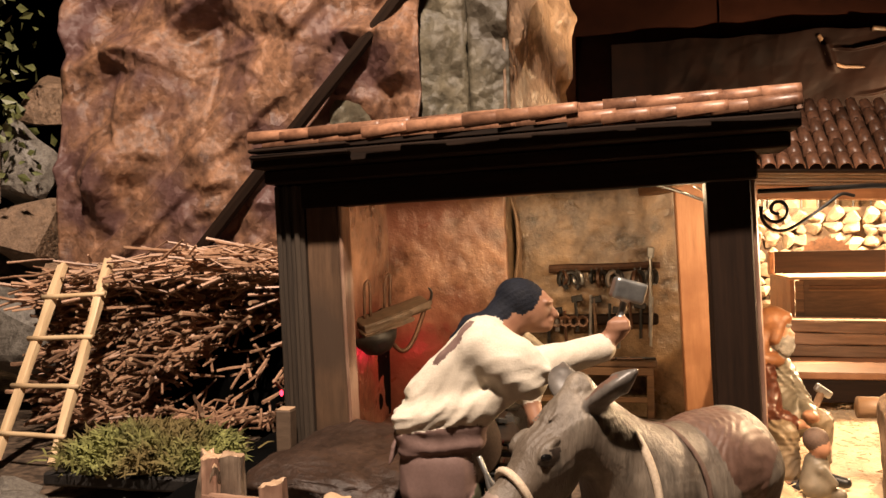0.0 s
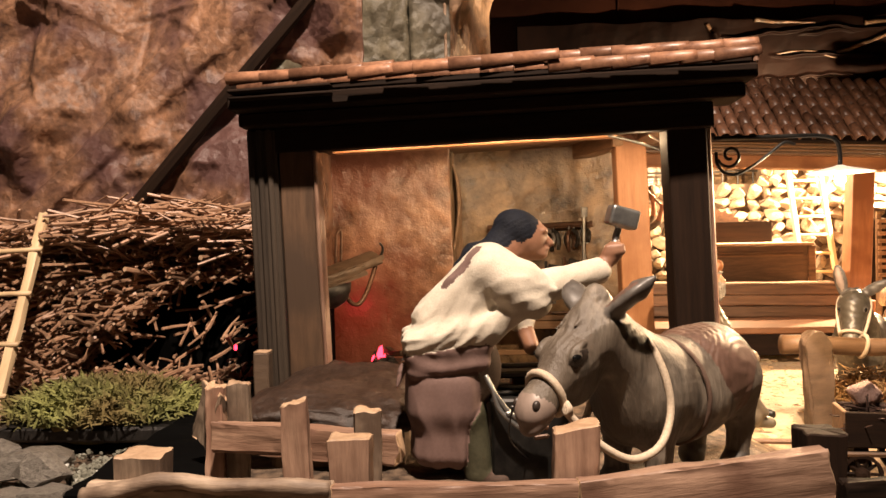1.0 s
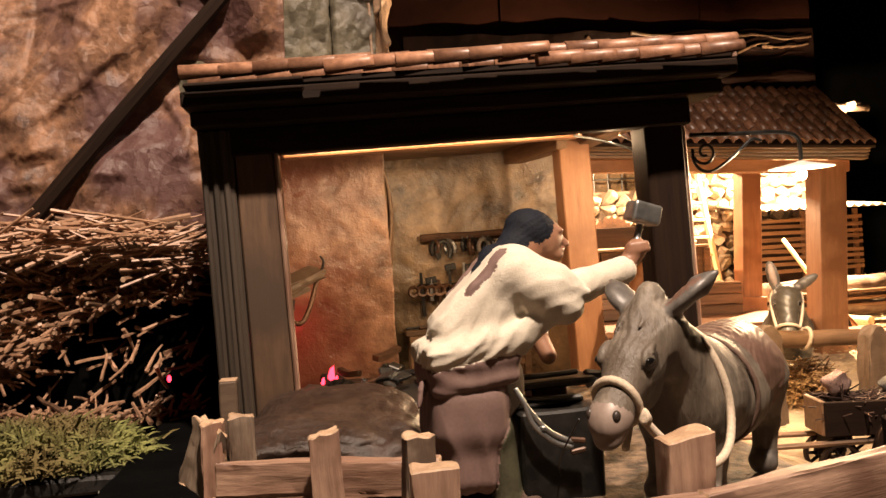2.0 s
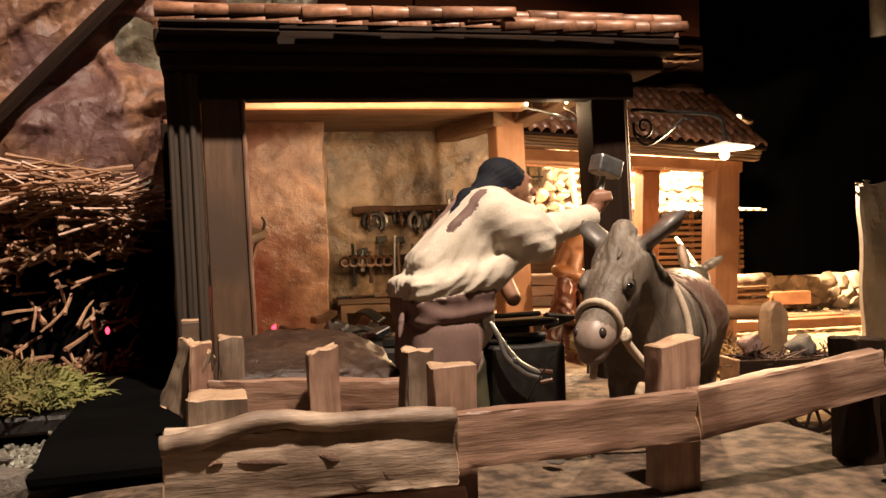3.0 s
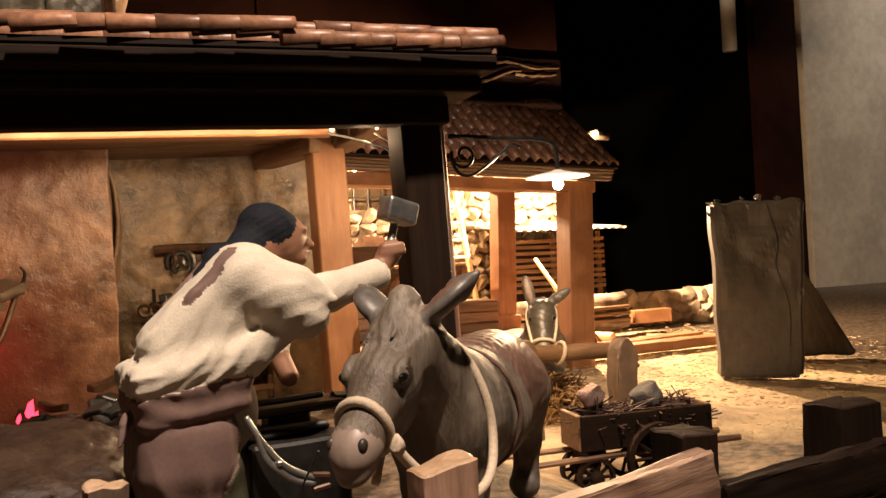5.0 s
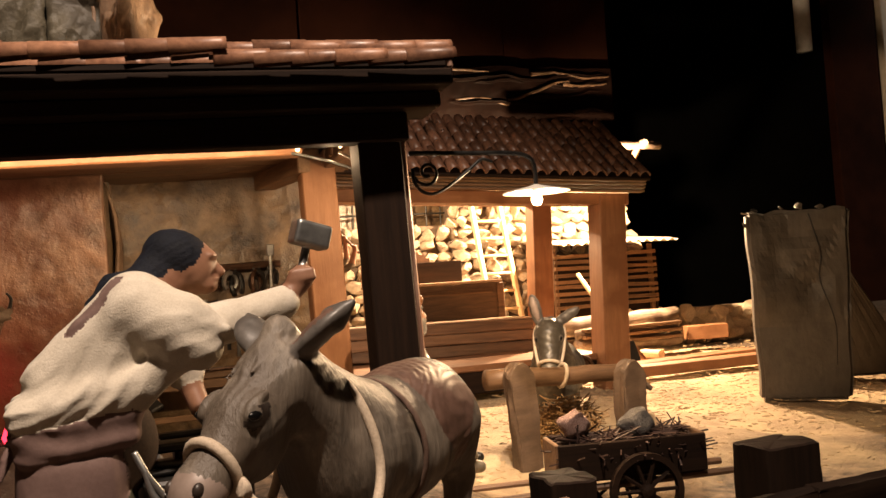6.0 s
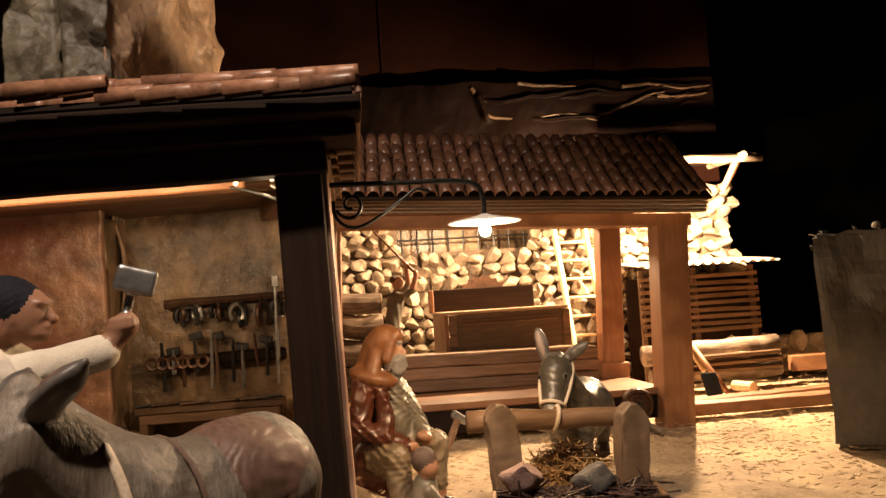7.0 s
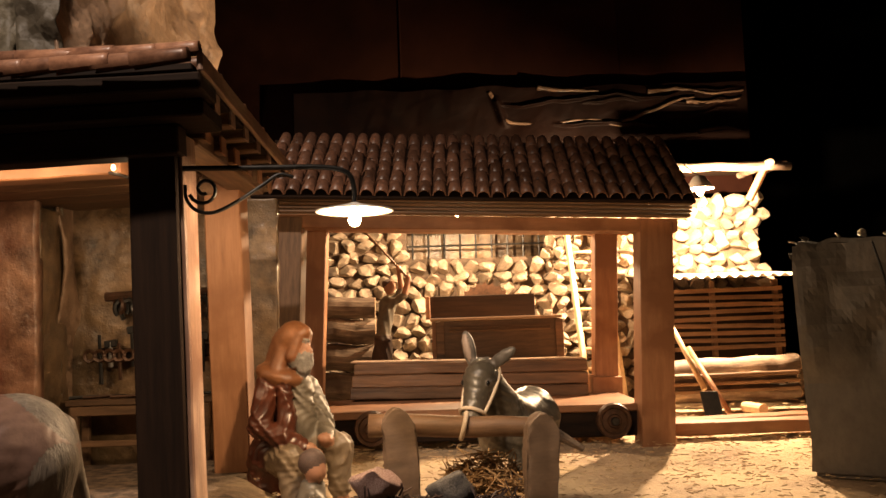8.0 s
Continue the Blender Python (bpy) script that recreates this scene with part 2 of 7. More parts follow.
shirt = surface("white woven cloth", (0.60, 0.53, 0.42), (0.84, 0.77, 0.65), 700, rough=0.9, bump=0.9, depth=0.0010, blotch=60, contrast=0.4)
apron = surface("mauve brown cloth", (0.15, 0.09, 0.078), (0.25, 0.16, 0.138), 400, rough=0.75, bump=0.5, depth=0.0007, blotch=18, contrast=0.5)
post_wood = surface("sooty weathered post", (0.009, 0.006, 0.004), (0.066, 0.046, 0.030), 150, (0.06, 1, 1), 0.65, 0.8, 0.0015, contrast=0.40)
pale_gravel = surface("pale greenish gravel", (0.14, 0.14, 0.11), (0.40, 0.40, 0.33), 120, rough=0.35, bump=0.5, depth=0.001, blotch=40, vary=0.4)
dark_twig = surface("dark brushwood", (0.02, 0.012, 0.010), (0.10, 0.055, 0.042), 120, rough=0.6, bump=0.3, depth=0.0005)
board_wood = surface("brown smoky plank", (0.028, 0.015, 0.008), (0.15, 0.085, 0.046), 150, GRAIN, 0.6, 0.5, 0.001, blotch=20, third=(0.05, 0.03, 0.018), contrast=0.4)
old_stump = surface("old dark wood", (0.035, 0.022, 0.014), (0.15, 0.10, 0.065), 90, (1, 1, 0.25), 0.6, 0.8, 0.002, contrast=0.4)
hose_cloth = surface("beige painted clay", (0.085, 0.060, 0.038), (0.24, 0.18, 0.115), 120, rough=0.5, bump=0.5, depth=0.001, blotch=40, contrast=0.4)
olive_cloth = surface("olive painted cloth", (0.035, 0.034, 0.018), (0.10, 0.095, 0.055), 300, rough=0.6, bump=0.5, depth=0.001, blotch=30, contrast=0.4)
dark_cloth = surface("dark brown cloth", (0.05, 0.03, 0.022), (0.11, 0.065, 0.045), 400, rough=0.8, bump=0.4, depth=0.0008)
kerchief = surface("navy cloth", (0.003, 0.004, 0.007), (0.014, 0.017, 0.028), 500, rough=0.75, bump=1.0, depth=0.0012, blotch=120, contrast=0.4, spec=0.2)
skin = surface("painted clay skin", (0.22, 0.10, 0.06), (0.40, 0.215, 0.13), 90, rough=0.5, bump=0.3, depth=0.0008, blotch=40, contrast=0.4)
orange_cloth = surface("orange painted clay", (0.10, 0.036, 0.013), (0.24, 0.098, 0.036), 120, rough=0.5, bump=0.5, depth=0.001, blotch=30, contrast=0.4)
red_cloth = surface("russet painted clay", (0.030, 0.009, 0.005), (0.11, 0.032, 0.015), 120, rough=0.32, bump=0.6, depth=0.001, blotch=30, contrast=0.4)
grey_cloth = surface("grey painted clay", (0.070, 0.060, 0.044), (0.19, 0.16, 0.12), 90, rough=0.5, bump=0.4, depth=0.001, blotch=30, contrast=0.4)
beard = surface("grey beard", (0.09, 0.08, 0.07), (0.30, 0.275, 0.245), 260, rough=0.6, bump=1.0, depth=0.002, blotch=90, contrast=0.35)
donkey_coat = surface("grey brown painted coat", (0.022, 0.018, 0.014), (0.24, 0.20, 0.155), 130, (1, 1, 0.16), rough=0.52, bump=1.0, depth=0.004, blotch=48, third=(0.095, 0.074, 0.055), contrast=0.28)
donkey_pale = surface("pale muzzle paint", (0.16, 0.12, 0.097), (0.34, 0.265, 0.225), 80, rough=0.45, bump=0.4, depth=0.001, blotch=40, contrast=0.45)
eye_shade = surface("dark paint round the eye", (0.014, 0.010, 0.008), (0.050, 0.036, 0.028), 200, rough=0.45, bump=0.5, depth=0.001)
donkey_dark = surface("charcoal paint", (0.055, 0.048, 0.042), (0.14, 0.125, 0.11), 90, rough=0.45, bump=0.5, depth=0.001, blotch=30)
grey_coat = surface("dark grey painted coat", (0.014, 0.012, 0.009), (0.22, 0.195, 0.150), 90, rough=0.38, bump=0.8, depth=0.0015, blotch=34, third=(0.055, 0.047, 0.035), contrast=0.26)
blanket = surface("brown blanket", (0.070, 0.038, 0.027), (0.16, 0.092, 0.066), 140, rough=0.5, bump=0.6, depth=0.001, blotch=30, contrast=0.36)
black_eye = surface("black gloss", (0.004, 0.004, 0.004), (0.012, 0.010, 0.010), 50, rough=0.12, bump=0.0)
rope_mat = surface("cotton rope", (0.45, 0.36, 0.26), (0.68, 0.57, 0.44), 500, rough=0.8, bump=0.6, depth=0.001)
leaf_mat = surface("green leaf", (0.07, 0.09, 0.022), (0.30, 0.32, 0.12), 90, rough=0.4, bump=0.2, depth=0.0008, vary=0.5)
brown_panel = surface("brown painted board", (0.009, 0.0027, 0.0016), (0.020, 0.0065, 0.0037), 12, rough=0.85, bump=0.15, depth=0.003, blotch=3, spec=0.05)
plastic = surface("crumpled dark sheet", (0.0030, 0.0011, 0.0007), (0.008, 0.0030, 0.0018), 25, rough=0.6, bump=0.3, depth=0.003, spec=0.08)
fold_glint = surface("tan fold with lamplight in it", (0.035, 0.020, 0.012), (0.16, 0.095, 0.055), 60, rough=0.5, bump=0.8, depth=0.002, blotch=30, contrast=0.3)
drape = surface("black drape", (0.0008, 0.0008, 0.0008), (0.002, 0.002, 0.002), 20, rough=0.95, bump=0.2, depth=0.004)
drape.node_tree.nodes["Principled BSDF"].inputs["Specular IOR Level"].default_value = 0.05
white_cloth = surface("white cloth", (0.6, 0.62, 0.64), (0.8, 0.8, 0.8), 40, rough=0.8, bump=0.2, depth=0.002)
tin = surface("corrugated tin", (0.35, 0.32, 0.27), (0.62, 0.58, 0.5), 60, rough=0.45, bump=0.3, depth=0.001, metal=0.5)
pink_cloth = surface("pink patterned cloth", (0.22, 0.09, 0.08), (0.60, 0.45, 0.38), 90, rough=0.8, bump=0.9, depth=0.003, blotch=60, contrast=0.2, facets=0.5, facet_scale=70)
grey_bundle = surface("grey bundle cloth", (0.06, 0.055, 0.052), (0.24, 0.22, 0.20), 90, rough=0.8, bump=0.9, depth=0.003, blotch=60, facets=0.5, facet_scale=70)
enamel = surface("white enamel", (0.75, 0.72, 0.66), (0.85, 0.82, 0.76), 60, rough=0.35, bump=0.05, depth=0.0005)
bulb_glow = glow("lit bulb", (1.0, 0.75, 0.42), 60.0)
small_glow = glow("lit small bulb", (1.0, 0.72, 0.4), 9.0)
strip_glow = glow("lit warm strip", (1.0, 0.62, 0.27), 2.2)
ember_glow = glow("red ember", (1.0, 0.03, 0.06), 6.0)


# ---- building helpers ----
def link_mesh(name, bm, material, parent=None, smooth=False):
    me = bpy.data.meshes.new(name)
    bm.to_mesh(me)
    bm.free()
    for mtl in material if isinstance(material, (list, tuple)) else [material]:
        me.materials.append(mtl)
    if smooth:
        me.polygons.foreach_set("use_smooth", [True] * len(me.polygons))
    ob = new(name, me)
    ob.parent = parent
    return ob


def part(name, bm, material, parent, label="", m=None, smooth=False):
    ob = link_mesh(name, bm, material, parent, smooth)
    if m is not None:
        ob.matrix_basis = m
    return tagged(ob, label)


def thing(name, label, category, m=None, group="", kind=""):
    ob = new(name)
    ob.empty_display_size = 0.02
    if m is not None:
        ob.matrix_basis = m
    return tagged(ob, label, category, group, kind)


def box(size, bevel=0.0015, cuts=0, wobble=0.0, seed=0, segments=1):
    """A block centred on the origin, its length along x, with worn edges; cuts and wobble make it uneven along its length."""
    bm = bmesh.new()
    bmesh.ops.create_cube(bm, size=1)
    bmesh.ops.scale(bm, vec=size, verts=bm.verts)
    if cuts:
        long = [e for e in bm.edges if abs(e.verts[0].co.x - e.verts[1].co.x) > size[0] * 0.9]
        bmesh.ops.subdivide_edges(bm, edges=long, cuts=cuts)
    if wobble:
        for v in bm.verts:
            d = noise.noise_vector(v.co * 25 + Vector((seed * 3.7, seed * 1.3, seed * 7.1)))
            v.co += Vector((d.x * 0.5, d.y, d.z)) * wobble
    if bevel:
        sharp = [e for e in bm.edges if len(e.link_faces) == 2 and e.calc_face_angle(0) > 0.6]
        bmesh.ops.bevel(bm, geom=sharp, offset=bevel, segments=segments, affect="EDGES", clamp_overlap=True)
    return bm


def along(a, b, roll=0):
    """The pose with local x from a to b, at the middle between them."""
    a, b = Vector(a), Vector(b)
    q = (b - a).to_track_quat("X", "Z")
    return Matrix.Translation((a + b) / 2) @ q.to_matrix().to_4x4() @ Matrix.Rotation(radians(roll), 4, "X")


def beam(name, a, b, w, h, material, parent, label="", cuts=4, wobble=0.0008, bevel=0.0015, roll=0, seed=0):
    """A timber from a to b, w wide and h high."""
    length = (Vector(b) - Vector(a)).length
    return part(name, box((length, w, h), bevel, cuts, wobble, seed), material, parent, label, along(a, b, roll))


def split_wood(length, d, w, seed, rough=0.0014, top=0.003, nx=26, nc=7):
    """A hand-split piece along x: uneven along its grain, with worn edges and a broken far end."""
    bm = bmesh.new()
    ring = []
    for k in range(4 * nc):
        side, f = divmod(k, nc)
        f = math.sin((f / nc * 2 - 1) * math.pi / 2)
        ring.append(((f, -1), (1, f), (-f, 1), (-1, -f))[side])
    loops = []
    for i in range(nx + 1):
        x = length * (i / nx - 0.5)
        row = []
        for y, z in ring:
            soft = 1 - 0.05 * (abs(y * z) ** 8)
            p = Vector((x, y * d / 2 * soft, z * w / 2 * soft))
            nn = noise.noise(Vector((x * 14, y * 1.6 + seed, z * 1.6))) + 0.5 * noise.noise(Vector((x * 30, y * 5 + seed, z * 5))) + 0.3 * noise.noise(Vector((x * 90, y * 9 + seed, z * 9)))
            p.y += rough * nn * y
            p.z += rough * nn * z
            if i == nx:
                p.x += top * (1.3 * noise.noise(Vector((y * 0.9, z * 0.9, seed * 1.7))) + 0.5 * noise.noise(Vector((y * 3, z * 3, seed))))
            row.append(bm.verts.new(p))
        loops.append(row)
    n = len(ring)
    for p, q in zip(loops, loops[1:]):
        for k in range(n):
            bm.faces.new((p[k], p[(k + 1) % n], q[(k + 1) % n], q[k])).smooth = True
    for row, turn in ((loops[0], -1), (loops[-1], 1)):
        inner = [bm.verts.new(Vector((v.co.x + turn * 0.0008, v.co.y * 0.9, v.co.z * 0.9))) for v in row]
        c = bm.verts.new(sum((v.co for v in inner), Vector()) / n + Vector((turn * top * 0.15, 0, 0)))
        for k in range(n):
            for quad in ((row[k], row[(k + 1) % n], inner[(k + 1) % n], inner[k]), (inner[k], inner[(k + 1) % n], c)):
                bm.faces.new(quad if turn > 0 else quad[::-1]).material_index = 1
    bmesh.ops.recalc_face_normals(bm, faces=bm.faces)
    for e in bm.edges:
        e.smooth = e.calc_face_angle(0) < 0.8
    return bm


def stick(a, b, ra, rb, sides=6, bend=0.0, rings=2, seed=0, bm=None):
    """A tapered round rod from a to b with closed ends, slightly crooked."""
    bm = bm or bmesh.new()
    a, b = Vector(a), Vector(b)
    axis = (b - a).normalized()
    u = axis.orthogonal().normalized()
    v = axis.cross(u)
    loops = []
    for i in range(rings):
        f = i / (rings - 1)
        c = a.lerp(b, f)
        if bend and 0 < i < rings - 1:
            d = noise.noise_vector(c * 20 + Vector((seed, seed * 2.1, seed * 0.7)))
            c = c + (u * d.x + v * d.y) * bend
        r = ra + (rb - ra) * f
        loops.append([bm.verts.new(c + (u * math.cos(k * math.tau / sides) + v * math.sin(k * math.tau / sides)) * r) for k in range(sides)])
    for p, q in zip(loops, loops[1:]):
        for k in range(sides):
            bm.faces.new((p[k], p[(k + 1) % sides], q[(k + 1) % sides], q[k]))
    bm.faces.new(loops[0][::-1])
    bm.faces.new(loops[-1])
    return bm


def tube(points, r, sides=8, closed=False, r_end=None):
    """A rod that follows points."""
    bm = bmesh.new()
    pts = [Vector(p) for p in points]
    n, loops, u = len(pts), [], None
    for i, c in enumerate(pts):
        before, after = pts[i - 1] if (i or closed) else c, pts[(i + 1) % n] if (i < n - 1 or closed) else c
        t = (after - before).normalized()
        u = t.orthogonal().normalized() if u is None else (u - t * u.dot(t)).normalized()
        v = t.cross(u)
        rr = r if r_end is None else r + (r_end - r) * i / (n - 1)
        loops.append([bm.verts.new(c + (u * math.cos(k * math.tau / sides) + v * math.sin(k * math.tau / sides)) * rr) for k in range(sides)])
    for i in range(n if closed else n - 1):
        p, q = loops[i], loops[(i + 1) % n]
        for k in range(sides):
            bm.faces.new((p[k], p[(k + 1) % sides], q[(k + 1) % sides], q[k]))
    if not closed:
        bm.faces.new(loops[0][::-1])
        bm.faces.new(loops[-1])
    return bm


def curve_points(knots, steps=8, closed=False):
    """A smooth line through the knots (Catmull-Rom)."""
    k = [Vector(p) for p in knots]
    k = [k[-1], *k, k[0], k[1]] if closed else [k[0] * 2 - k[1], *k, k[-1] * 2 - k[-2]]
    out = []
    for i in range(1, len(k) - 2):
        for s in range(steps):
            t = s / steps
            a, b, c, d = k[i - 1:i + 3]
            out.append(0.5 * (2 * b + (c - a) * t + (2 * a - 5 * b + 4 * c - d) * t * t + (3 * b - a - 3 * c + d) * t ** 3))
    return out if closed else out + [k[-2]]


def lathe(profile, sides=20):
    """A turned solid about z from (radius, height) pairs."""
    bm = bmesh.new()
    loops = [[bm.verts.new((r * math.cos(k * math.tau / sides), r * math.sin(k * math.tau / sides), z)) for k in range(sides)] for r, z in profile]
    for p, q in zip(loops, loops[1:]):
        for k in range(sides):
            bm.faces.new((p[k], p[(k + 1) % sides], q[(k + 1) % sides], q[k]))
    bm.faces.new(loops[0][::-1])
    bm.faces.new(loops[-1])
    return bm


def stone(seed, rough=0.25, level=2):
    """A lump about 1 across, with flattened facets."""
    rng = random.Random(seed)
    bm = bmesh.new()
    bmesh.ops.create_icosphere(bm, subdivisions=level, radius=0.5)
    cuts = [(Vector((rng.uniform(-1, 1), rng.uniform(-1, 1), rng.uniform(-1, 1))).normalized(), rng.uniform(0.20, 0.36)) for _ in range(9)]
    for v in bm.verts:
        for d, h in cuts:
            over = v.co.dot(d) - h
            if over > 0:
                v.co -= d * over
        v.co *= 1 + rough * 0.5 * noise.noise(v.co * 3.1 + Vector((seed, 0, seed)))
    return bm


def sheet(width, height, nx, ny, relief):
    """An upright sheet in x and z, its relief towards -y."""
    bm = bmesh.new()
    grid = [[bm.verts.new((width * (i / nx - 0.5), 0, height * j / ny)) for i in range(nx + 1)] for j in range(ny + 1)]
    for row in grid:
        for v in row:
            v.co += relief(v.co)
    for j in range(ny):
        for i in range(nx):
            bm.faces.new((grid[j][i], grid[j][i + 1], grid[j + 1][i + 1], grid[j + 1][i]))
    return bm


def thicken(bm, d):
    bmesh.ops.recalc_face_normals(bm, faces=bm.faces)
    bmesh.ops.solidify(bm, geom=bm.faces[:], thickness=d)
    return bm


def crumple(scale, depth, seed=0, width=0.7, height=1.0):
    """Folds like crumpled paper: many straight sharp creases crossing each other, over slow swells."""
    rng = np.random.default_rng(seed + 40)
    sizes = np.concatenate([rng.uniform(0.05, 0.11, 14), rng.uniform(0.022, 0.05, 80), rng.uniform(0.009, 0.02, 120), rng.uniform(0.005, 0.008, 110)]) * 12 / scale
    n = len(sizes)
    cx, cz, a = rng.uniform(-width / 2, width / 2, n), rng.uniform(0, height, n), rng.normal(0.75, 0.75, n)
    thin = np.arange(n) >= n - 110
    reach, lift = sizes * rng.uniform(1.0, 2.8, n) * np.where(thin, 5.0, 1.0), sizes * np.where(sizes > 0.05, 0.2, rng.uniform(0.45, 0.85, n)) * rng.choice([-1, 1, 1], n)
    tilt = rng.uniform(-0.8, 0.8, n)
    ca, sa = np.cos(a), np.sin(a)

    def f(c):
        dx, dz = c.x - cx, c.z - cz
        along_, off = dx * ca + dz * sa, -dx * sa + dz * ca
        side = off / sizes
        tent = np.maximum(0, 1 - np.abs(side) * (1 + tilt * np.sign(side))) * np.maximum(0, 1 - (along_ / reach) ** 2)
        q = Vector((c.x * scale, c.z * scale, seed * 3.1))
        total = float((tent * lift).sum()) + 0.6 * depth * noise.noise(q * 0.3) + 0.05 * depth * noise.noise(q * 4)
        return Vector((0, -max(-0.045, min(0.055, total * depth / 0.026)), 0))
    return f


def stucco(depth, seed=0):
    """Hand-laid plaster: broad swells and small trowel marks."""
    def f(c):
        q = Vector((c.x * 9, c.z * 7, seed * 3.3))
        return Vector((0, -depth * (0.7 * noise.noise(q) + 0.35 * noise.noise(q * 3.1) + 0.16 * noise.noise(q * 7.3)), 0))
    return f


# ---- modelled figures: smooth unions of round forms ----
def capsule(P, a, b, ra, rb):
    a, b = np.array(a), np.array(b)
    ab = b - a
    h = np.clip(((P - a) @ ab) / max(ab @ ab, 1e-12), 0, 1)
    return np.linalg.norm(P - a - h[..., None] * ab, axis=-1) - (ra + (rb - ra) * h)


def ellipsoid(P, c, r, turn=(0, 0, 0)):
    q = (P - np.array(c)) @ np.array(Euler([radians(t) for t in turn]).to_matrix())
    r = np.array(r)
    k0, k1 = np.linalg.norm(q / r, axis=-1), np.linalg.norm(q / r ** 2, axis=-1)
    return k0 * (k0 - 1) / np.maximum(k1, 1e-9)


def block(P, c, r, turn=(0, 0, 0), soft=0.001):
    q = np.abs((P - np.array(c)) @ np.array(Euler([radians(t) for t in turn]).to_matrix())) - np.array(r) + soft
    return np.linalg.norm(np.maximum(q, 0), axis=-1) + np.minimum(q.max(axis=-1), 0) - soft


def sculpt(name, forms, materials, step, low, high, ripple=None, beads=()):
    """One mesh from (form, arguments, material, blend); materials follow the nearest form. beads: small egg shapes set into it, as (place, radii, material)."""
    axes = [np.arange(l, h + step, step) for l, h in zip(low, high)]
    P = np.stack(np.meshgrid(*axes, indexing="ij"), axis=-1)
    field, owner, best = np.full(P.shape[:3], 0.05), np.zeros(P.shape[:3], int), np.full(P.shape[:3], 1e9)
    for form, args, mtl, k in forms:
        # each form is worked out only in the box round it
        if form is capsule:
            spread = max(args[2:4])
            ends = np.array([args[0], args[1]])
        else:
            spread = float(np.linalg.norm(args[1])) if form is block else max(args[1])
            ends = np.array([args[0], args[0]])
        spread += k + 0.008
        cut = tuple(slice(max(0, int((a - spread - l) / step)), max(1, int((b + spread - l) / step) + 2)) for a, b, l in zip(ends.min(axis=0), ends.max(axis=0), low))
        d = form(P[cut], *args)
        near = d < best[cut]
        owner[cut][near] = mtl
        best[cut] = np.minimum(best[cut], d)
        f = field[cut]
        h = np.clip(0.5 + 0.5 * (f - d) / k, 0, 1)
        field[cut] = f * (1 - h) + d * h - k * h * (1 - h)
    if ripple is not None:
        field = field + ripple(P, owner)
    inside = field < 0
    cells = np.array(field.shape) - 1
    total, count = np.zeros((*cells, 3)), np.zeros(cells)
    corners = [(i, j, k) for i in (0, 1) for j in (0, 1) for k in (0, 1)]
    view = lambda A, c: A[c[0]:c[0] + cells[0], c[1]:c[1] + cells[1], c[2]:c[2] + cells[2]]
    for a in corners:
        for ax in range(3):
            if a[ax]:
                continue
            b = tuple(v + (i == ax) for i, v in enumerate(a))
            fa, fb = view(field, a), view(field, b)
            cross = view(inside, a) != view(inside, b)
            t = np.where(cross, fa / np.where(cross, fa - fb, 1), 0)
            p = view(P, a) + t[..., None] * (view(P, b) - view(P, a))
            total += np.where(cross[..., None], p, 0)
            count += cross
    active = count > 0
    index = np.full(cells, -1)
    index[active] = np.arange(active.sum())
    verts = total[active] / count[active][:, None]
    faces = []
    for ax in range(3):
        o1, o2 = [i for i in range(3) if i != ax]
        s0, s1 = [slice(None)] * 3, [slice(None)] * 3
        s0[ax], s1[ax] = slice(0, -1), slice(1, None)
        A, B = inside[tuple(s0)], inside[tuple(s1)]
        at = np.argwhere(A != B)
        at = at[(at[:, o1] > 0) & (at[:, o2] > 0) & (at[:, o1] < cells[o1]) & (at[:, o2] < cells[o2])]
        e1, e2 = np.eye(3, dtype=int)[o1], np.eye(3, dtype=int)[o2]
        quad = np.stack([index[tuple((at - e1 - e2).T)], index[tuple((at - e2).T)], index[tuple(at.T)], index[tuple((at - e1).T)]], axis=1)
        flip = A[tuple(at.T)] if ax != 1 else ~A[tuple(at.T)]
        quad[~flip] = quad[~flip][:, ::-1]
        faces.append(quad)
    faces = np.concatenate(faces)
    faces = faces[(faces >= 0).all(axis=1)]
    middle = verts[faces].mean(axis=1)
    cell = tuple(np.clip(np.round((middle[:, i] - low[i]) / step).astype(int), 0, field.shape[i] - 1) for i in range(3))
    slots = owner[cell].tolist()
    verts, faces = verts.tolist(), faces.tolist()
    for place, radii, mtl in beads:
        ball = bmesh.new()
        bmesh.ops.create_uvsphere(ball, u_segments=14, v_segments=9, radius=1)
        base = len(verts)
        verts += [[p + v.co[i] * r for i, (p, r) in enumerate(zip(place, radii))] for v in ball.verts]
        faces += [[base + v.index for v in f.verts] for f in ball.faces]
        slots += [mtl] * len(ball.faces)
        ball.free()
    me = bpy.data.meshes.new(name)
    me.from_pydata(verts, [], faces)
    for mtl in materials:
        me.materials.append(mtl)
    me.polygons.foreach_set("material_index", np.array(slots, np.int32))
    me.polygons.foreach_set("use_smooth", np.ones(len(faces), bool))
    me.update()
    return new(name, me)


def ground_height(x, y):
    """The hut stands on a low bank; the yard behind and beside it lies lower."""
    ease = lambda a, b, v: (lambda f: f * f * (3 - 2 * f))(min(max((v - a) / (b - a), 0), 1))
    bank = (1 - ease(0.22, 0.34, x)) * (1 - ease(1.25, 1.45, y)) * (1 - 0.5 * ease(0.26, 0.40, -x))
    dip = max(0.024 * ease(0.32, 0.42, x) * (1 - ease(0.96, 1.12, y)), 0.016 * ease(0.68, 0.84, x) * (1 - ease(1.40, 1.52, y)))
    return -0.034 + 0.046 * bank - dip


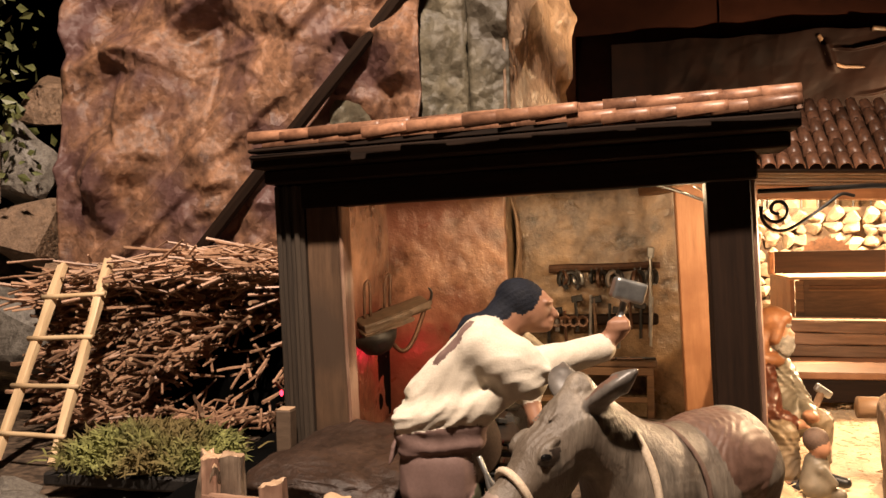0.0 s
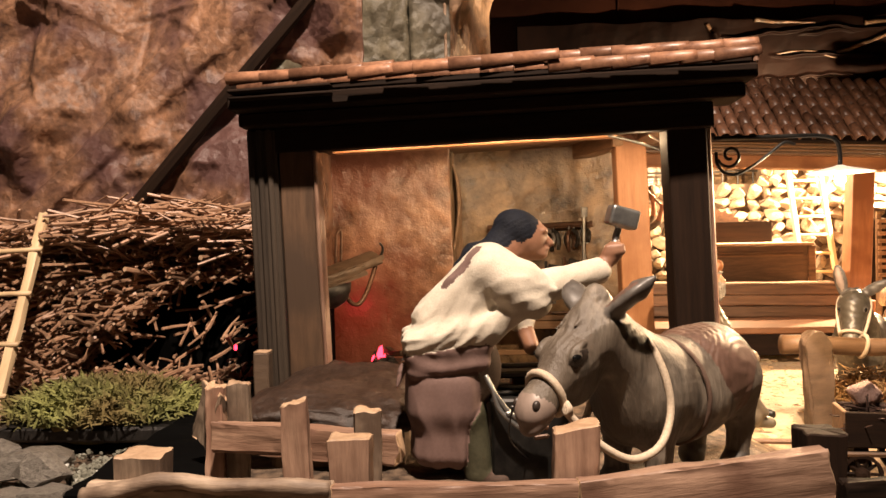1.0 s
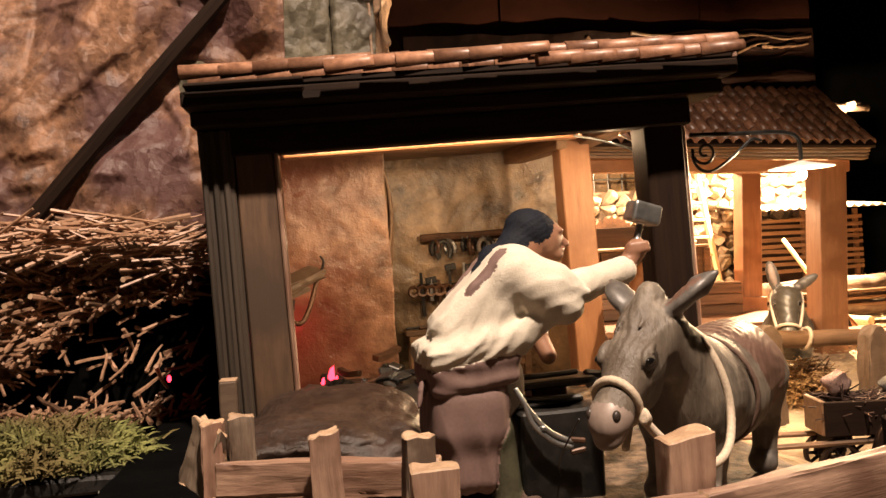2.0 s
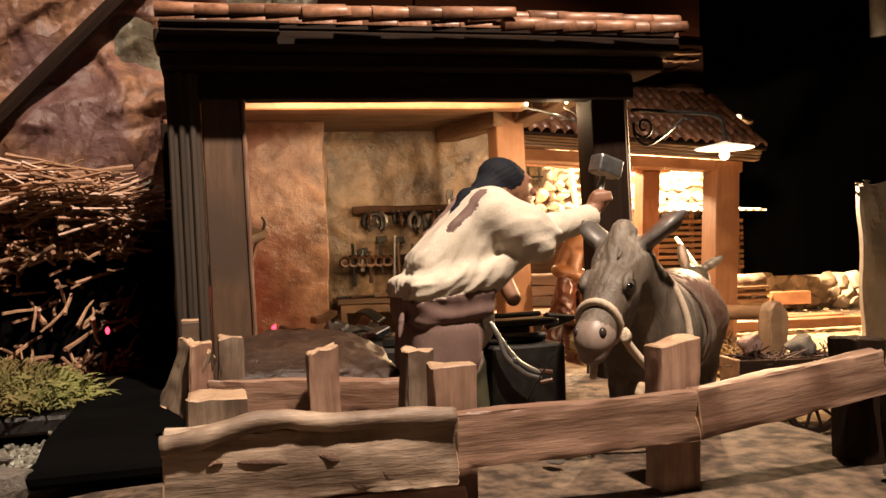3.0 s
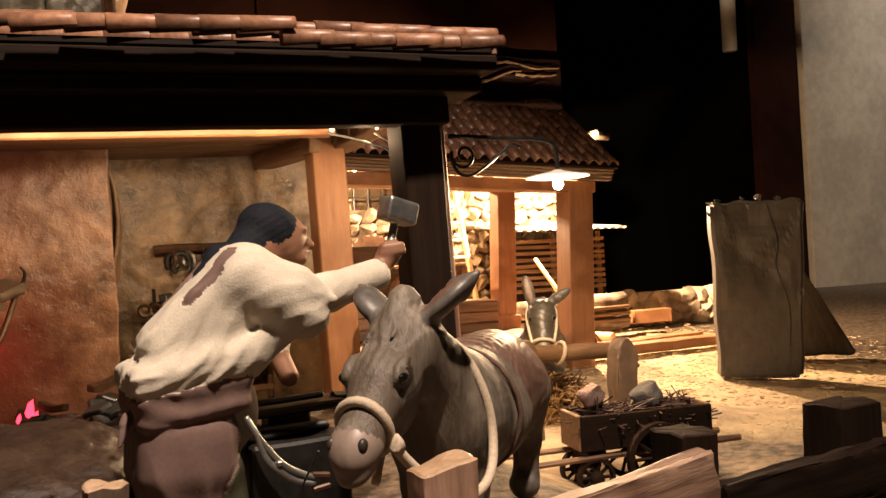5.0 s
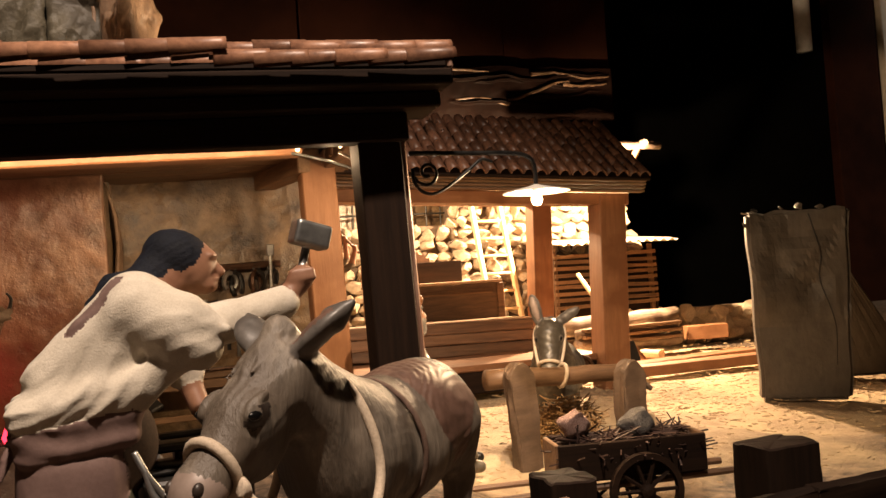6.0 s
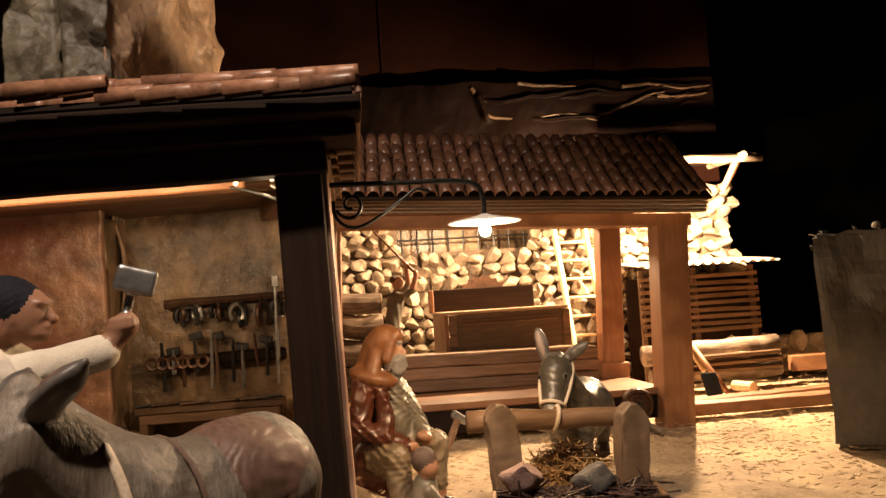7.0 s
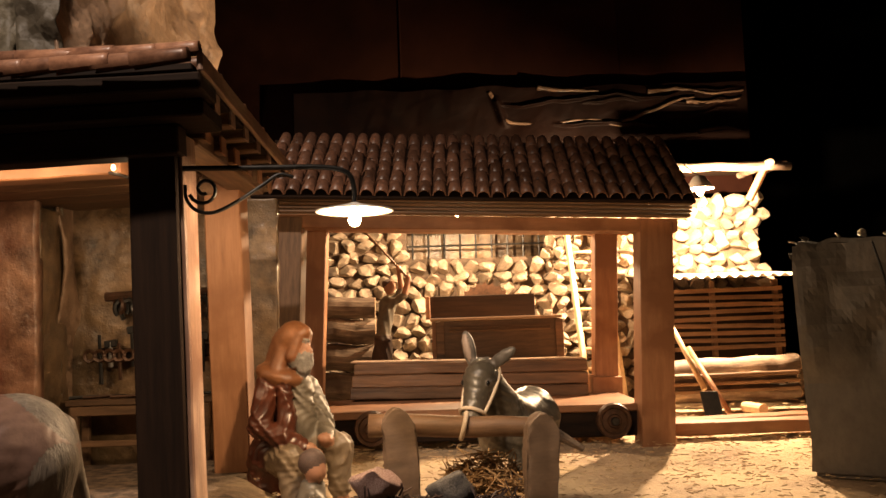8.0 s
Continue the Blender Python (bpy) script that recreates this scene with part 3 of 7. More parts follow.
# ---- the setting ----
def build_ground():
    bm = bmesh.new()
    xs = [-3.0, -2.0, -1.3] + [-1.0 + 0.02 * i for i in range(131)] + [1.9, 2.5, 3.4, 4.5, 5.5]
    ys = [-2.0, -1.0, -0.3] + [0.2 + 0.02 * i for i in range(121)] + [2.9, 3.4]
    grid = []
    for y in ys:
        row = []
        for x in xs:
            n1 = noise.noise(Vector((x * 6, y * 6, 1))) * 0.004 + noise.noise(Vector((x * 25, y * 25, 4))) * 0.0018
            row.append(bm.verts.new((x, y, ground_height(x, y) + n1 - 0.003)))
        grid.append(row)
    for j in range(len(ys) - 1):
        for i in range(len(xs) - 1):
            bm.faces.new((grid[j][i], grid[j][i + 1], grid[j + 1][i + 1], grid[j + 1][i]))
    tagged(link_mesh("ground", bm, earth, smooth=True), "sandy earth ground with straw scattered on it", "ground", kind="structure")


build_ground()


def build_room():
    """The dark room round the model: drapes on all sides and above."""
    for name, a, b, w, h in (("backdrop_rear", (-3.2, 3.5, 1.2), (5.6, 3.5, 1.2), 0.05, 3.2), ("backdrop_left", (-3.1, -2.1, 1.2), (-3.1, 3.4, 1.2), 0.05, 3.2),
                             ("backdrop_right", (5.5, -2.1, 1.2), (5.5, 3.4, 1.2), 0.05, 3.2), ("backdrop_front", (-3.2, -2.2, 1.2), (5.6, -2.2, 1.2), 0.05, 3.2)):
        ob = beam(name, a, b, w, h, drape, None, cuts=0, wobble=0, bevel=0)
        tagged(ob, "plain black drape round the display", "backdrop", kind="structure")
    ob = part("ceiling", box((9, 6, 0.05), 0), drape, None, m=pose(1.2, 0.6, 2.85))
    tagged(ob, "dark ceiling over the display", "ceiling", kind="structure")


build_room()

ob = beam("wall_rear", (-0.35, 2.42, 1.25), (1.315, 2.42, 1.25), 0.02, 1.5, brown_panel, None, cuts=0, wobble=0, bevel=0.002)
tagged(ob, "dark reddish brown painted backboard", "wall", kind="structure")
for x in (0.37, 0.97):
    part("trim", box((0.004, 0.004, 1.49), 0.001), brown_panel, ob, m=ob.matrix_basis.inverted() @ pose(x, 2.4085, 1.25))


def build_sheeting():
    """Crumpled dark sheet stretched along the foot of the backboard, its lamplit folds drawn as pale lines."""
    fold = crumple(5, 0.0015, 3, 1.0, 0.3)
    ridges = ((0.205, 0.10, -0.16, 0.50, 0.010), (0.128, -0.02, -0.02, 0.30, 0.012), (0.196, -0.03, 0.06, 0.22, 0.009), (0.185, 0.05, 0.28, 0.48, 0.011), (0.155, 0.20, 0.24, 0.48, 0.008), (0.075, 0.10, -0.1, 0.4, 0.006))

    def relief(c):
        d = fold(c)
        c = c - Vector((0.10, 0, 0))
        ridge = 0.0
        for k, (level, slope, x0, x1, h) in enumerate(ridges):
            line = level + slope * (c.x - (x0 + x1) / 2) * 0.5 + 0.016 * noise.noise(Vector((c.x * 6, k * 5, 0))) + 0.007 * noise.noise(Vector((c.x * 22, k * 5, 2)))
            ends = max(0, min(1, (c.x - x0) / 0.05, (x1 - c.x) / 0.05))
            off = (c.z - line) / 0.010
            ridge += ends * h * (max(0, 1 - off) if off > 0 else max(0, 1 + off * 2.6))
        off = (c.x + 0.155 + 0.3 * (c.z - 0.16)) / 0.016
        ridge += 0.010 * max(0, 1 - abs(off)) * max(0, min(1, (c.z - 0.12) / 0.02, (0.215 - c.z) / 0.02))
        return Vector((0, d.y - ridge * 1.5, 0.012 * noise.noise(Vector((c.x * 9, c.z * 5, 7)))))
    bm = thicken(sheet(1.22, 0.24, 300, 130, relief), 0.002)
    ob = tagged(part("crumpled_sheet", bm, plastic, None, m=pose(0.69, 2.372, 0.555), smooth=True), "crumpled dark brown sheet with painted lit folds under the backboard", "sheet")
    # the sharpest folds: pale tubes whose colour stands in for lamp glints
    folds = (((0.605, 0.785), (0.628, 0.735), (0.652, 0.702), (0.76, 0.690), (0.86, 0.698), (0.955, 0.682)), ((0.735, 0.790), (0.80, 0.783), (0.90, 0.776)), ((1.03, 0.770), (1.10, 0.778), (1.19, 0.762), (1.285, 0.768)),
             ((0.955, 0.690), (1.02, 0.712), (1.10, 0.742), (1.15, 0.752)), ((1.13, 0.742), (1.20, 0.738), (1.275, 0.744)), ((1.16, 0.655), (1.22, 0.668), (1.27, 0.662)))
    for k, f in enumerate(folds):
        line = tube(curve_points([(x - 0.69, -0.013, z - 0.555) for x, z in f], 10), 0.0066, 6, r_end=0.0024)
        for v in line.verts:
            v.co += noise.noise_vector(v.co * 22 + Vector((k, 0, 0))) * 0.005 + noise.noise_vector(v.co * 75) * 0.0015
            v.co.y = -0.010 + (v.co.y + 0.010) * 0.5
        part("fold", line, fold_glint, ob, "pale line for a lit fold", smooth=True)


build_sheeting()

# the far corner of the room beyond the black drape
ob = part("wall_right", box((2.2, 0.06, 3.6), 0.004, 6, 0.002), grey_wall, None, m=pose(4.275, 3.18, 0.9))
tagged(ob, "pale grey plain room wall far behind", "wall", kind="structure")
ob = part("trim", box((0.27, 0.05, 3.6), 0.004), brown_panel, None, m=pose(3.03, 3.20, 0.9))
tagged(ob, "dark brown upright board at the edge of the room wall", "trim", kind="structure")


def build_rock_cliff():
    cliff = thing("rock_cliff", "brown and green crumpled paper rock face behind the twigs", "rock face", pose(0, 0, 0))
    big = crumple(12, 0.024, 1)

    def wide(c):
        # a broad flat fold runs up the sheet from its foot
        off = (c.x + 0.24) * 0.69 - (c.z - 0.24) * 0.72
        fold = 0.014 * min(1, max(0, (0.026 - abs(off)) / 0.008))
        d = big(c)
        return Vector((0.012 * noise.noise(Vector((c.z * 6, 3, 0))), d.y * (1 - 40 * fold) - fold, 0))
    small = crumple(15, 0.016, 8, 0.3, 1.25)

    def green_relief(c):
        # an upright cleft splits the green sheet
        cleft = c.x - 0.085 - 0.012 * noise.noise(Vector((c.z * 5, 1, 4)))
        return small(c) + Vector((0, 0.030 * max(0, 1 - abs(cleft) / 0.006), 0))
    part("rock_sheet", thicken(sheet(0.62, 1.0, 190, 300, wide), 0.004), rock_paper, cliff, smooth=True, m=pose(-0.52, 1.29, -0.02) @ pose(0, 0, 0, 0, 2.5, 0))
    part("rock_sheet", thicken(sheet(0.30, 1.25, 110, 380, green_relief), 0.004), green_rock, cliff, "grey green crumpled paper rock", pose(-0.202, 1.318, -0.02), smooth=True)
    part("rock_sheet", thicken(sheet(0.58, 1.35, 130, 280, crumple(14, 0.015, 12, 0.58, 1.35)), 0.004), tan_rock, cliff, "tan crumpled paper rock turned away", pose(-0.026, 1.60, -0.02, 0, 0, 84), smooth=True)


build_rock_cliff()
ob = part("leaning_pole", stick((-0.32, 0, 0), (0.34, 0, 0), 0.0115, 0.0105, 8, 0.002, 8), dark_wood, None, m=along((-0.62, 1.25, 0.17), (-0.14, 1.262, 0.71)))
tagged(ob, "dark brown diagonal bar along the rock face", "pole")

# ---- the forge hut ----
HUT = pose(0, 0.9, 0, 0, -1.8, 0)


def half_tile(length, r_wide, r_narrow, thick=0.0016, sides=7, wrap=0.0):
    """A curved roof tile along x, hollow below; wrap bends its sides further down, in radians."""
    bm = bmesh.new()
    rows = []
    for f in (0, 0.9, 1):
        r = r_wide + (r_narrow - r_wide) * f
        for rr in (r, r - thick):
            rows.append([bm.verts.new((length * (f - 0.5), rr * math.cos(-wrap + (math.pi + 2 * wrap) * k / sides), rr * math.sin(-wrap + (math.pi + 2 * wrap) * k / sides))) for k in range(sides + 1)])
    for i in (0, 2):
        for k in range(sides):
            bm.faces.new((rows[i][k], rows[i][k + 1], rows[i + 2][k + 1], rows[i + 2][k]))
            bm.faces.new((rows[i + 1][k + 1], rows[i + 1][k], rows[i + 3][k], rows[i + 3][k + 1]))
    for a, b in ((rows[0], rows[1]), (rows[5], rows[4])):
        for k in range(sides):
            bm.faces.new((a[k + 1], a[k], b[k], b[k + 1]))
    bmesh.ops.recalc_face_normals(bm, faces=bm.faces)
    return bm


def build_forge_hut():
    hut = thing("forge_hut", "dark timber forge hut with terracotta tiled roof", "hut", HUT)
    y = -0.9  # local y = world y - 0.9

    def b(name, p, q, w, h, mtl, label="", **kw):
        return beam(name, (p[0], p[1] + y, p[2]), (q[0], q[1] + y, q[2]), w, h, mtl, hut, label, **kw)
    # front posts
    b("post", (-0.222, 0.905, 0.0), (-0.222, 0.905, 0.335), 0.03, 0.030, post_wood, "dark grooved corner post", seed=1)
    for k in range(3):
        b("batten", (-0.234 + 0.010 * k, 0.888, 0.0), (-0.234 + 0.010 * k, 0.888, 0.335), 0.004, 0.006, post_wood, cuts=8, wobble=0.0006, seed=k)
    b("board", (-0.1875, 0.905, 0.0), (-0.1875, 0.905, 0.312), 0.022, 0.037, board_wood, "brown plank beside the corner post", seed=3)
    # pale strip: lamplight on the post's inner face, put into the wood colour
    b("trim", (-0.1665, 0.905, 0.0), (-0.1665, 0.905, 0.311), 0.028, 0.004, raw_wood, cuts=6, seed=5)
    b("post", (0.224, 0.92, 0.0), (0.224, 0.92, 0.335), 0.04, 0.041, dark_wood, "dark corner post", seed=7)
    # lintel and stepped purlins
    b("lintel", (-0.238, 0.902, 0.323), (0.250, 0.902, 0.323), 0.024, 0.026, dark_wood, cuts=10, seed=9)
    b("purlin", (-0.240, 0.900, 0.3430), (0.277, 0.900, 0.3430), 0.06, 0.014, dark_wood, cuts=10, seed=11)
    b("purlin", (-0.243, 0.870, 0.3575), (0.282, 0.870, 0.3575), 0.05, 0.014, dark_wood, cuts=10, seed=13)
    b("fascia", (-0.237, 0.836, 0.3595), (-0.133, 0.836, 0.3595), 0.012, 0.004, dark_wood, cuts=6, seed=15)
    b("fascia", (-0.237, 0.834, 0.3665), (-0.133, 0.834, 0.3665), 0.014, 0.004, dark_wood, cuts=6, seed=17)
    # the lit inner beam behind the lintel, and the ceiling boards
    b("inner_beam", (-0.166, 0.998, 0.3245), (0.165, 0.998, 0.3245), 0.026, 0.017, pine, "pale pine beam under the roof", cuts=8, seed=19)
    b("light_strip", (-0.165, 0.9165, 0.3215), (0.150, 0.9165, 0.3215), 0.003, 0.008, strip_glow, "glowing warm light strip behind the lintel", cuts=0, wobble=0, bevel=0.0005).visible_shadow = False
    for k in range(8):
        b("ceiling_board", (-0.235, 1.015 + 0.05 * k, 0.3475), (0.19, 1.015 + 0.05 * k, 0.3475), 0.048, 0.006, brown_wood, cuts=4, wobble=0.0012, seed=20 + k)
    # rear posts and rear beams
    b("post", (0.211, 1.195, 0.0), (0.211, 1.195, 0.345), 0.040, 0.042, pine, "orange pine post lit by the lamp", seed=29)
    b("post", (-0.252, 1.24, 0.0), (-0.252, 1.24, 0.34), 0.03, 0.018, dark_wood, seed=30)
    # post side towards the lamp, its brightness put into a pale board
    b("cover_board", (0.2475, 0.921, 0.0), (0.2475, 0.921, 0.332), 0.034, 0.005, raw_wood, "pale board for the lamplit side of the post", seed=36)
    for k in range(6):
        b("rafter", (0.225, 0.915 + 0.055 * k, 0.3575), (0.276, 0.915 + 0.055 * k, 0.3575), 0.016, 0.015, brown_wood, cuts=2, seed=40 + k)
        part("rafter_end", box((0.002, 0.017, 0.0165), 0.0005), raw_wood, hut, "pale sawn rafter end", pose(0.2765, 0.915 + 0.055 * k + y, 0.3575))
        b("corbel", (0.215, 0.948 + 0.055 * k, 0.3405), (0.258, 0.948 + 0.055 * k, 0.3405), 0.018, 0.016, brown_wood, cuts=2, seed=50 + k)
        part("corbel_end", box((0.002, 0.019, 0.0175), 0.0005), pine, hut, "", pose(0.2585, 0.948 + 0.055 * k + y, 0.3405))
    b("tie_beam", (0.200, 1.175, 0.338), (0.160, 1.335, 0.338), 0.030, 0.030, brown_wood, "pale smoked tie beam", cuts=6, seed=35)
    b("side_beam", (0.235, 0.94, 0.338), (0.235, 1.22, 0.338), 0.034, 0.020, brown_wood, cuts=6, seed=33)
    b("bargeboard", (0.2815, 0.848, 0.3735), (0.2815, 1.240, 0.3610), 0.005, 0.017, raw_wood, "pale bargeboard along the roof side", cuts=6, seed=34)
    # roof deck
    deck = box((0.515, 0.40, 0.006), 0.001)
    part("roof_deck", deck, dark_wood, hut, m=pose(0.019, 1.045 + y, 0.362, -1.9, 0, 0))
    # tiles laid along x: two uneven courses show at the front edge
    tile = half_tile(0.044, 0.0076, 0.0060, 0.0014, 12, 0.75)
    first = part("tile", tile, terracotta, hut, smooth=True)
    first.parent = None
    rng = random.Random(4)
    for row in range(17):
        yy = 0.829 + (0.0165 if row == 1 else 0.0215 * row)
        zz = 0.3720 - 0.034 * (yy - 0.83)
        for k in range(17):
            x = -0.236 + 0.0318 * k
            if x > 0.262:
                continue
            lift = 0.0
            if row == 0:
                if x < -0.135:
                    continue
                lift = 0.004 * math.sin((x + 0.14) / 0.215 * math.pi * 0.5) + 0.002 if x < 0.075 else -0.002
                yy0 = yy - (0.004 if x < 0.075 else 0.0)
            else:
                yy0 = yy
                lift = 0.0105 if row == 1 else 0.007
            ob = new("tile", first.data)
            ob.parent = hut
            ob.matrix_basis = pose(x + 0.018 + rng.uniform(-0.002, 0.002), yy0 + y + rng.uniform(-0.0015, 0.0015), zz + lift + rng.uniform(-0.0008, 0.0008),
                                   rng.uniform(-6, 6), rng.uniform(-1.2, 1.2) - 3.0, rng.uniform(-2, 2))
    bpy.data.objects.remove(first)
    return hut


hut = build_forge_hut()


def build_forge_walls():
    """The plastered rear walls of the forge, in two planes with a step between them."""
    near = stucco(0.005, 21)
    ob = part("wall_forge", thicken(sheet(0.215, 0.352, 90, 140, near), 0.02), red_plaster, None, m=pose(-0.155, 1.268, -0.01) @ pose(0, 0, 0, 0, -1.0, 0), smooth=True)
    tagged(ob, "mottled red and tan plaster wall of the forge", "wall", kind="structure")
    ob = part("wall_forge", thicken(sheet(0.285, 0.362, 110, 140, stucco(0.006, 27)), 0.02), plaster, None, m=pose(0.0875, 1.352, -0.01), smooth=True)
    tagged(ob, "sooty tan plaster wall with tools on it", "wall", kind="structure")
    ob = part("wall_forge", thicken(sheet(0.10, 0.345, 20, 60, stucco(0.008, 31)), 0.012), plaster, None, m=pose(-0.052, 1.31, -0.01, 0, 0, 90), smooth=True)
    tagged(ob, "plaster return between the forge walls", "wall", kind="structure")
    ob = part("wall_forge", thicken(sheet(0.34, 0.345, 80, 80, stucco(0.006, 35)), 0.012), red_plaster, None, m=pose(-0.232, 1.095, -0.01, 0, 0, 90), smooth=True)
    tagged(ob, "mottled plaster side wall of the forge", "wall", kind="structure")


build_forge_walls()


def build_tool_bar():
    """Hooks and horseshoes on the wall, then a rack of tongs and files below."""
    bar = thing("tool_rail", "dark iron rail with hanging horseshoes and hooks", "tool rail", pose(0.07, 1.338, 0.222))
    part("rail", stick((-0.070, 0, -0.001), (0.095, 0, 0.003), 0.0062, 0.0050, 8, 0.002, 6), rust, bar)
    rng = random.Random(8)
    for k in range(13):
        x = (-0.050, -0.044, -0.036, -0.029, -0.006, 0.002, 0.009, 0.026, 0.034, 0.058, 0.066, 0.078, 0.086)[k]
        r = rng.uniform(0.007, 0.014)
        pts = [(x + r * math.cos(a), -0.006, -0.012 - r * 1.3 + r * 1.3 * math.sin(a)) for a in [math.radians(d) for d in range(-50, 231, 28)]]
        part("horseshoe", tube(pts, 0.0034, 6), (iron, rust, iron, steel)[k % 4], bar, m=pose(x, -0.004, 0.006, rng.uniform(-8, 8), rng.uniform(-10, 10), rng.uniform(-70, 70)) @ pose(-x, 0.004, 0))
        part("hook", stick((x, -0.004, 0), (x, -0.005, -0.010), 0.001, 0.001, 5), iron, bar)
    rack = thing("tool_rack", "rack of tongs, files and hammers against the wall", "tool rack", pose(0.07, 1.335, 0.148))
    part("shelf", box((0.170, 0.014, 0.016), 0.003, 8, 0.002, 3), dark_wood, rack, m=pose(0.006, 0, -0.004))
    for k in range(11):
        x = -0.074 + 0.0158 * k + rng.uniform(-0.005, 0.005)
        hgt = rng.uniform(0.010, 0.034)
        part("tool", stick((x, -0.009, rng.uniform(-0.050, -0.018)), (x + rng.uniform(-0.004, 0.004), -0.010, hgt), rng.uniform(0.002, 0.0042), 0.0024, 6), (iron, steel, rust, iron, steel, brown_wood)[k % 6], rack)
        if k % 2:
            part("tool_head", box((0.017, 0.008, 0.010), 0.001), iron, rack, m=pose(x, -0.008, hgt - 0.002, 0, rng.uniform(-15, 15), 0))
    for k in range(6):
        x = -0.085 + 0.013 * k
        part("ring", tube([(x + 0.007 * math.cos(a), -0.012, -0.006 + 0.007 * math.sin(a)) for a in [math.tau * i / 9 for i in range(9)]], 0.0028, 5, True), rust, rack)
    ob = part("long_chisel", stick((0, 0, -0.06), (0, 0, 0.062), 0.0032, 0.0022, 6), steel, None, m=pose(0.150, 1.325, 0.178, 3, 1, 0))
    part("tip", box((0.010, 0.004, 0.016), 0.001), steel, ob, m=pose(0, 0, 0.066))
    tagged(ob, "long steel chisel leaning on the plaster wall", "chisel")
    bench = thing("work_bench", "brown wooden bench against the forge wall", "bench", pose(0.062, 1.315, 0))
    part("top", box((0.19, 0.05, 0.008), 0.001, 4, 0.0006), brown_wood, bench, m=pose(0, 0, 0.083))
    part("apron", box((0.18, 0.006, 0.012), 0.001), brown_wood, bench, m=pose(0, -0.02, 0.072))
    for sx in (-0.085, 0.085):
        for sy in (-0.018, 0.018):
            part("leg", box((0.010, 0.009, 0.088), 0.001), brown_wood, bench, m=pose(sx, sy, 0.036))
    part("stretcher", box((0.17, 0.006, 0.008), 0.001), brown_wood, bench, m=pose(0, -0.018, 0.03))
    for k in range(9):
        a = rng.uniform(-25, 25)
        ob = part("tongs" if k % 2 else "iron_bar", stick((-0.018, 0, 0), (0.018, 0, 0.001), 0.0024, 0.0018, 5), rust if k % 2 else iron, None,
                  m=pose(-0.015 + 0.019 * k, 1.302 + rng.uniform(-0.008, 0.008), 0.0895, 0, 0, a))
        tagged(ob, "small rusty iron tool lying on the bench", "tool", "tools on the bench")


build_tool_bar()


def build_bellows():
    """An old plank ledge on the side wall with a soot-black bowl and a hoop hung under it."""
    b = thing("bellows", "sooty plank bellows with a black bowl and hoop on the wall", "bellows", pose(-0.190, 1.125, 0.160))
    w = lambda x, y, z: (x + 0.190, y - 1.125, z - 0.160)
    part("board", split_wood(0.098, 0.030, 0.013, 61, 0.0026, 0.006, 22), [old_stump, old_stump], b, m=along(w(-0.226, 1.100, 0.156), w(-0.152, 1.160, 0.184), 14))
    part("board", split_wood(0.070, 0.022, 0.007, 62, 0.0016, 0.003, 16), [old_stump, old_stump], b, m=along(w(-0.222, 1.094, 0.146), w(-0.168, 1.138, 0.166), 14))
    bowl = lathe([(0.002, -0.022), (0.016, -0.018), (0.026, -0.006), (0.030, 0.006), (0.026, 0.006), (0.014, -0.008), (0.002, -0.012)], 22)
    part("bowl", bowl, coal, b, "soot-black iron bowl", pose(*w(-0.206, 1.105, 0.140), 0, -14, 0), smooth=True)
    hoop = [w(-0.150 - 0.050 * f, 1.155 - 0.045 * f, 0.182 - 0.046 * math.sin(math.pi * min(1, f * 1.05)) - 0.030 * f) for f in [k / 16 for k in range(17)]]
    part("hoop", tube(hoop, 0.0032, 7), rust, b, "rusty bent hoop", smooth=True)
    part("hook", tube(curve_points([w(-0.154, 1.158, 0.180), w(-0.146, 1.162, 0.186), w(-0.143, 1.160, 0.197), w(-0.147, 1.158, 0.204)], 5), 0.0030, 6, r_end=0.0012), iron, b, smooth=True)
    for k, (x, y, z) in enumerate(((-0.221, 1.115, 0.163), (-0.205, 1.150, 0.170))):
        ob = part("fire_iron", tube(curve_points([(-0.004, -0.002, 0.0), (-0.0042, -0.002, 0.040), (-0.001, -0.002, 0.051), (0.0035, -0.002, 0.048), (0.004, -0.002, 0.004)], 6), 0.0020, 6), rust, None, m=pose(x, y, z, 0, 3 * k, 40), smooth=True)
        tagged(ob, "narrow bent fire iron hung above the plank bellows", "fire iron", "fire irons")


build_bellows()


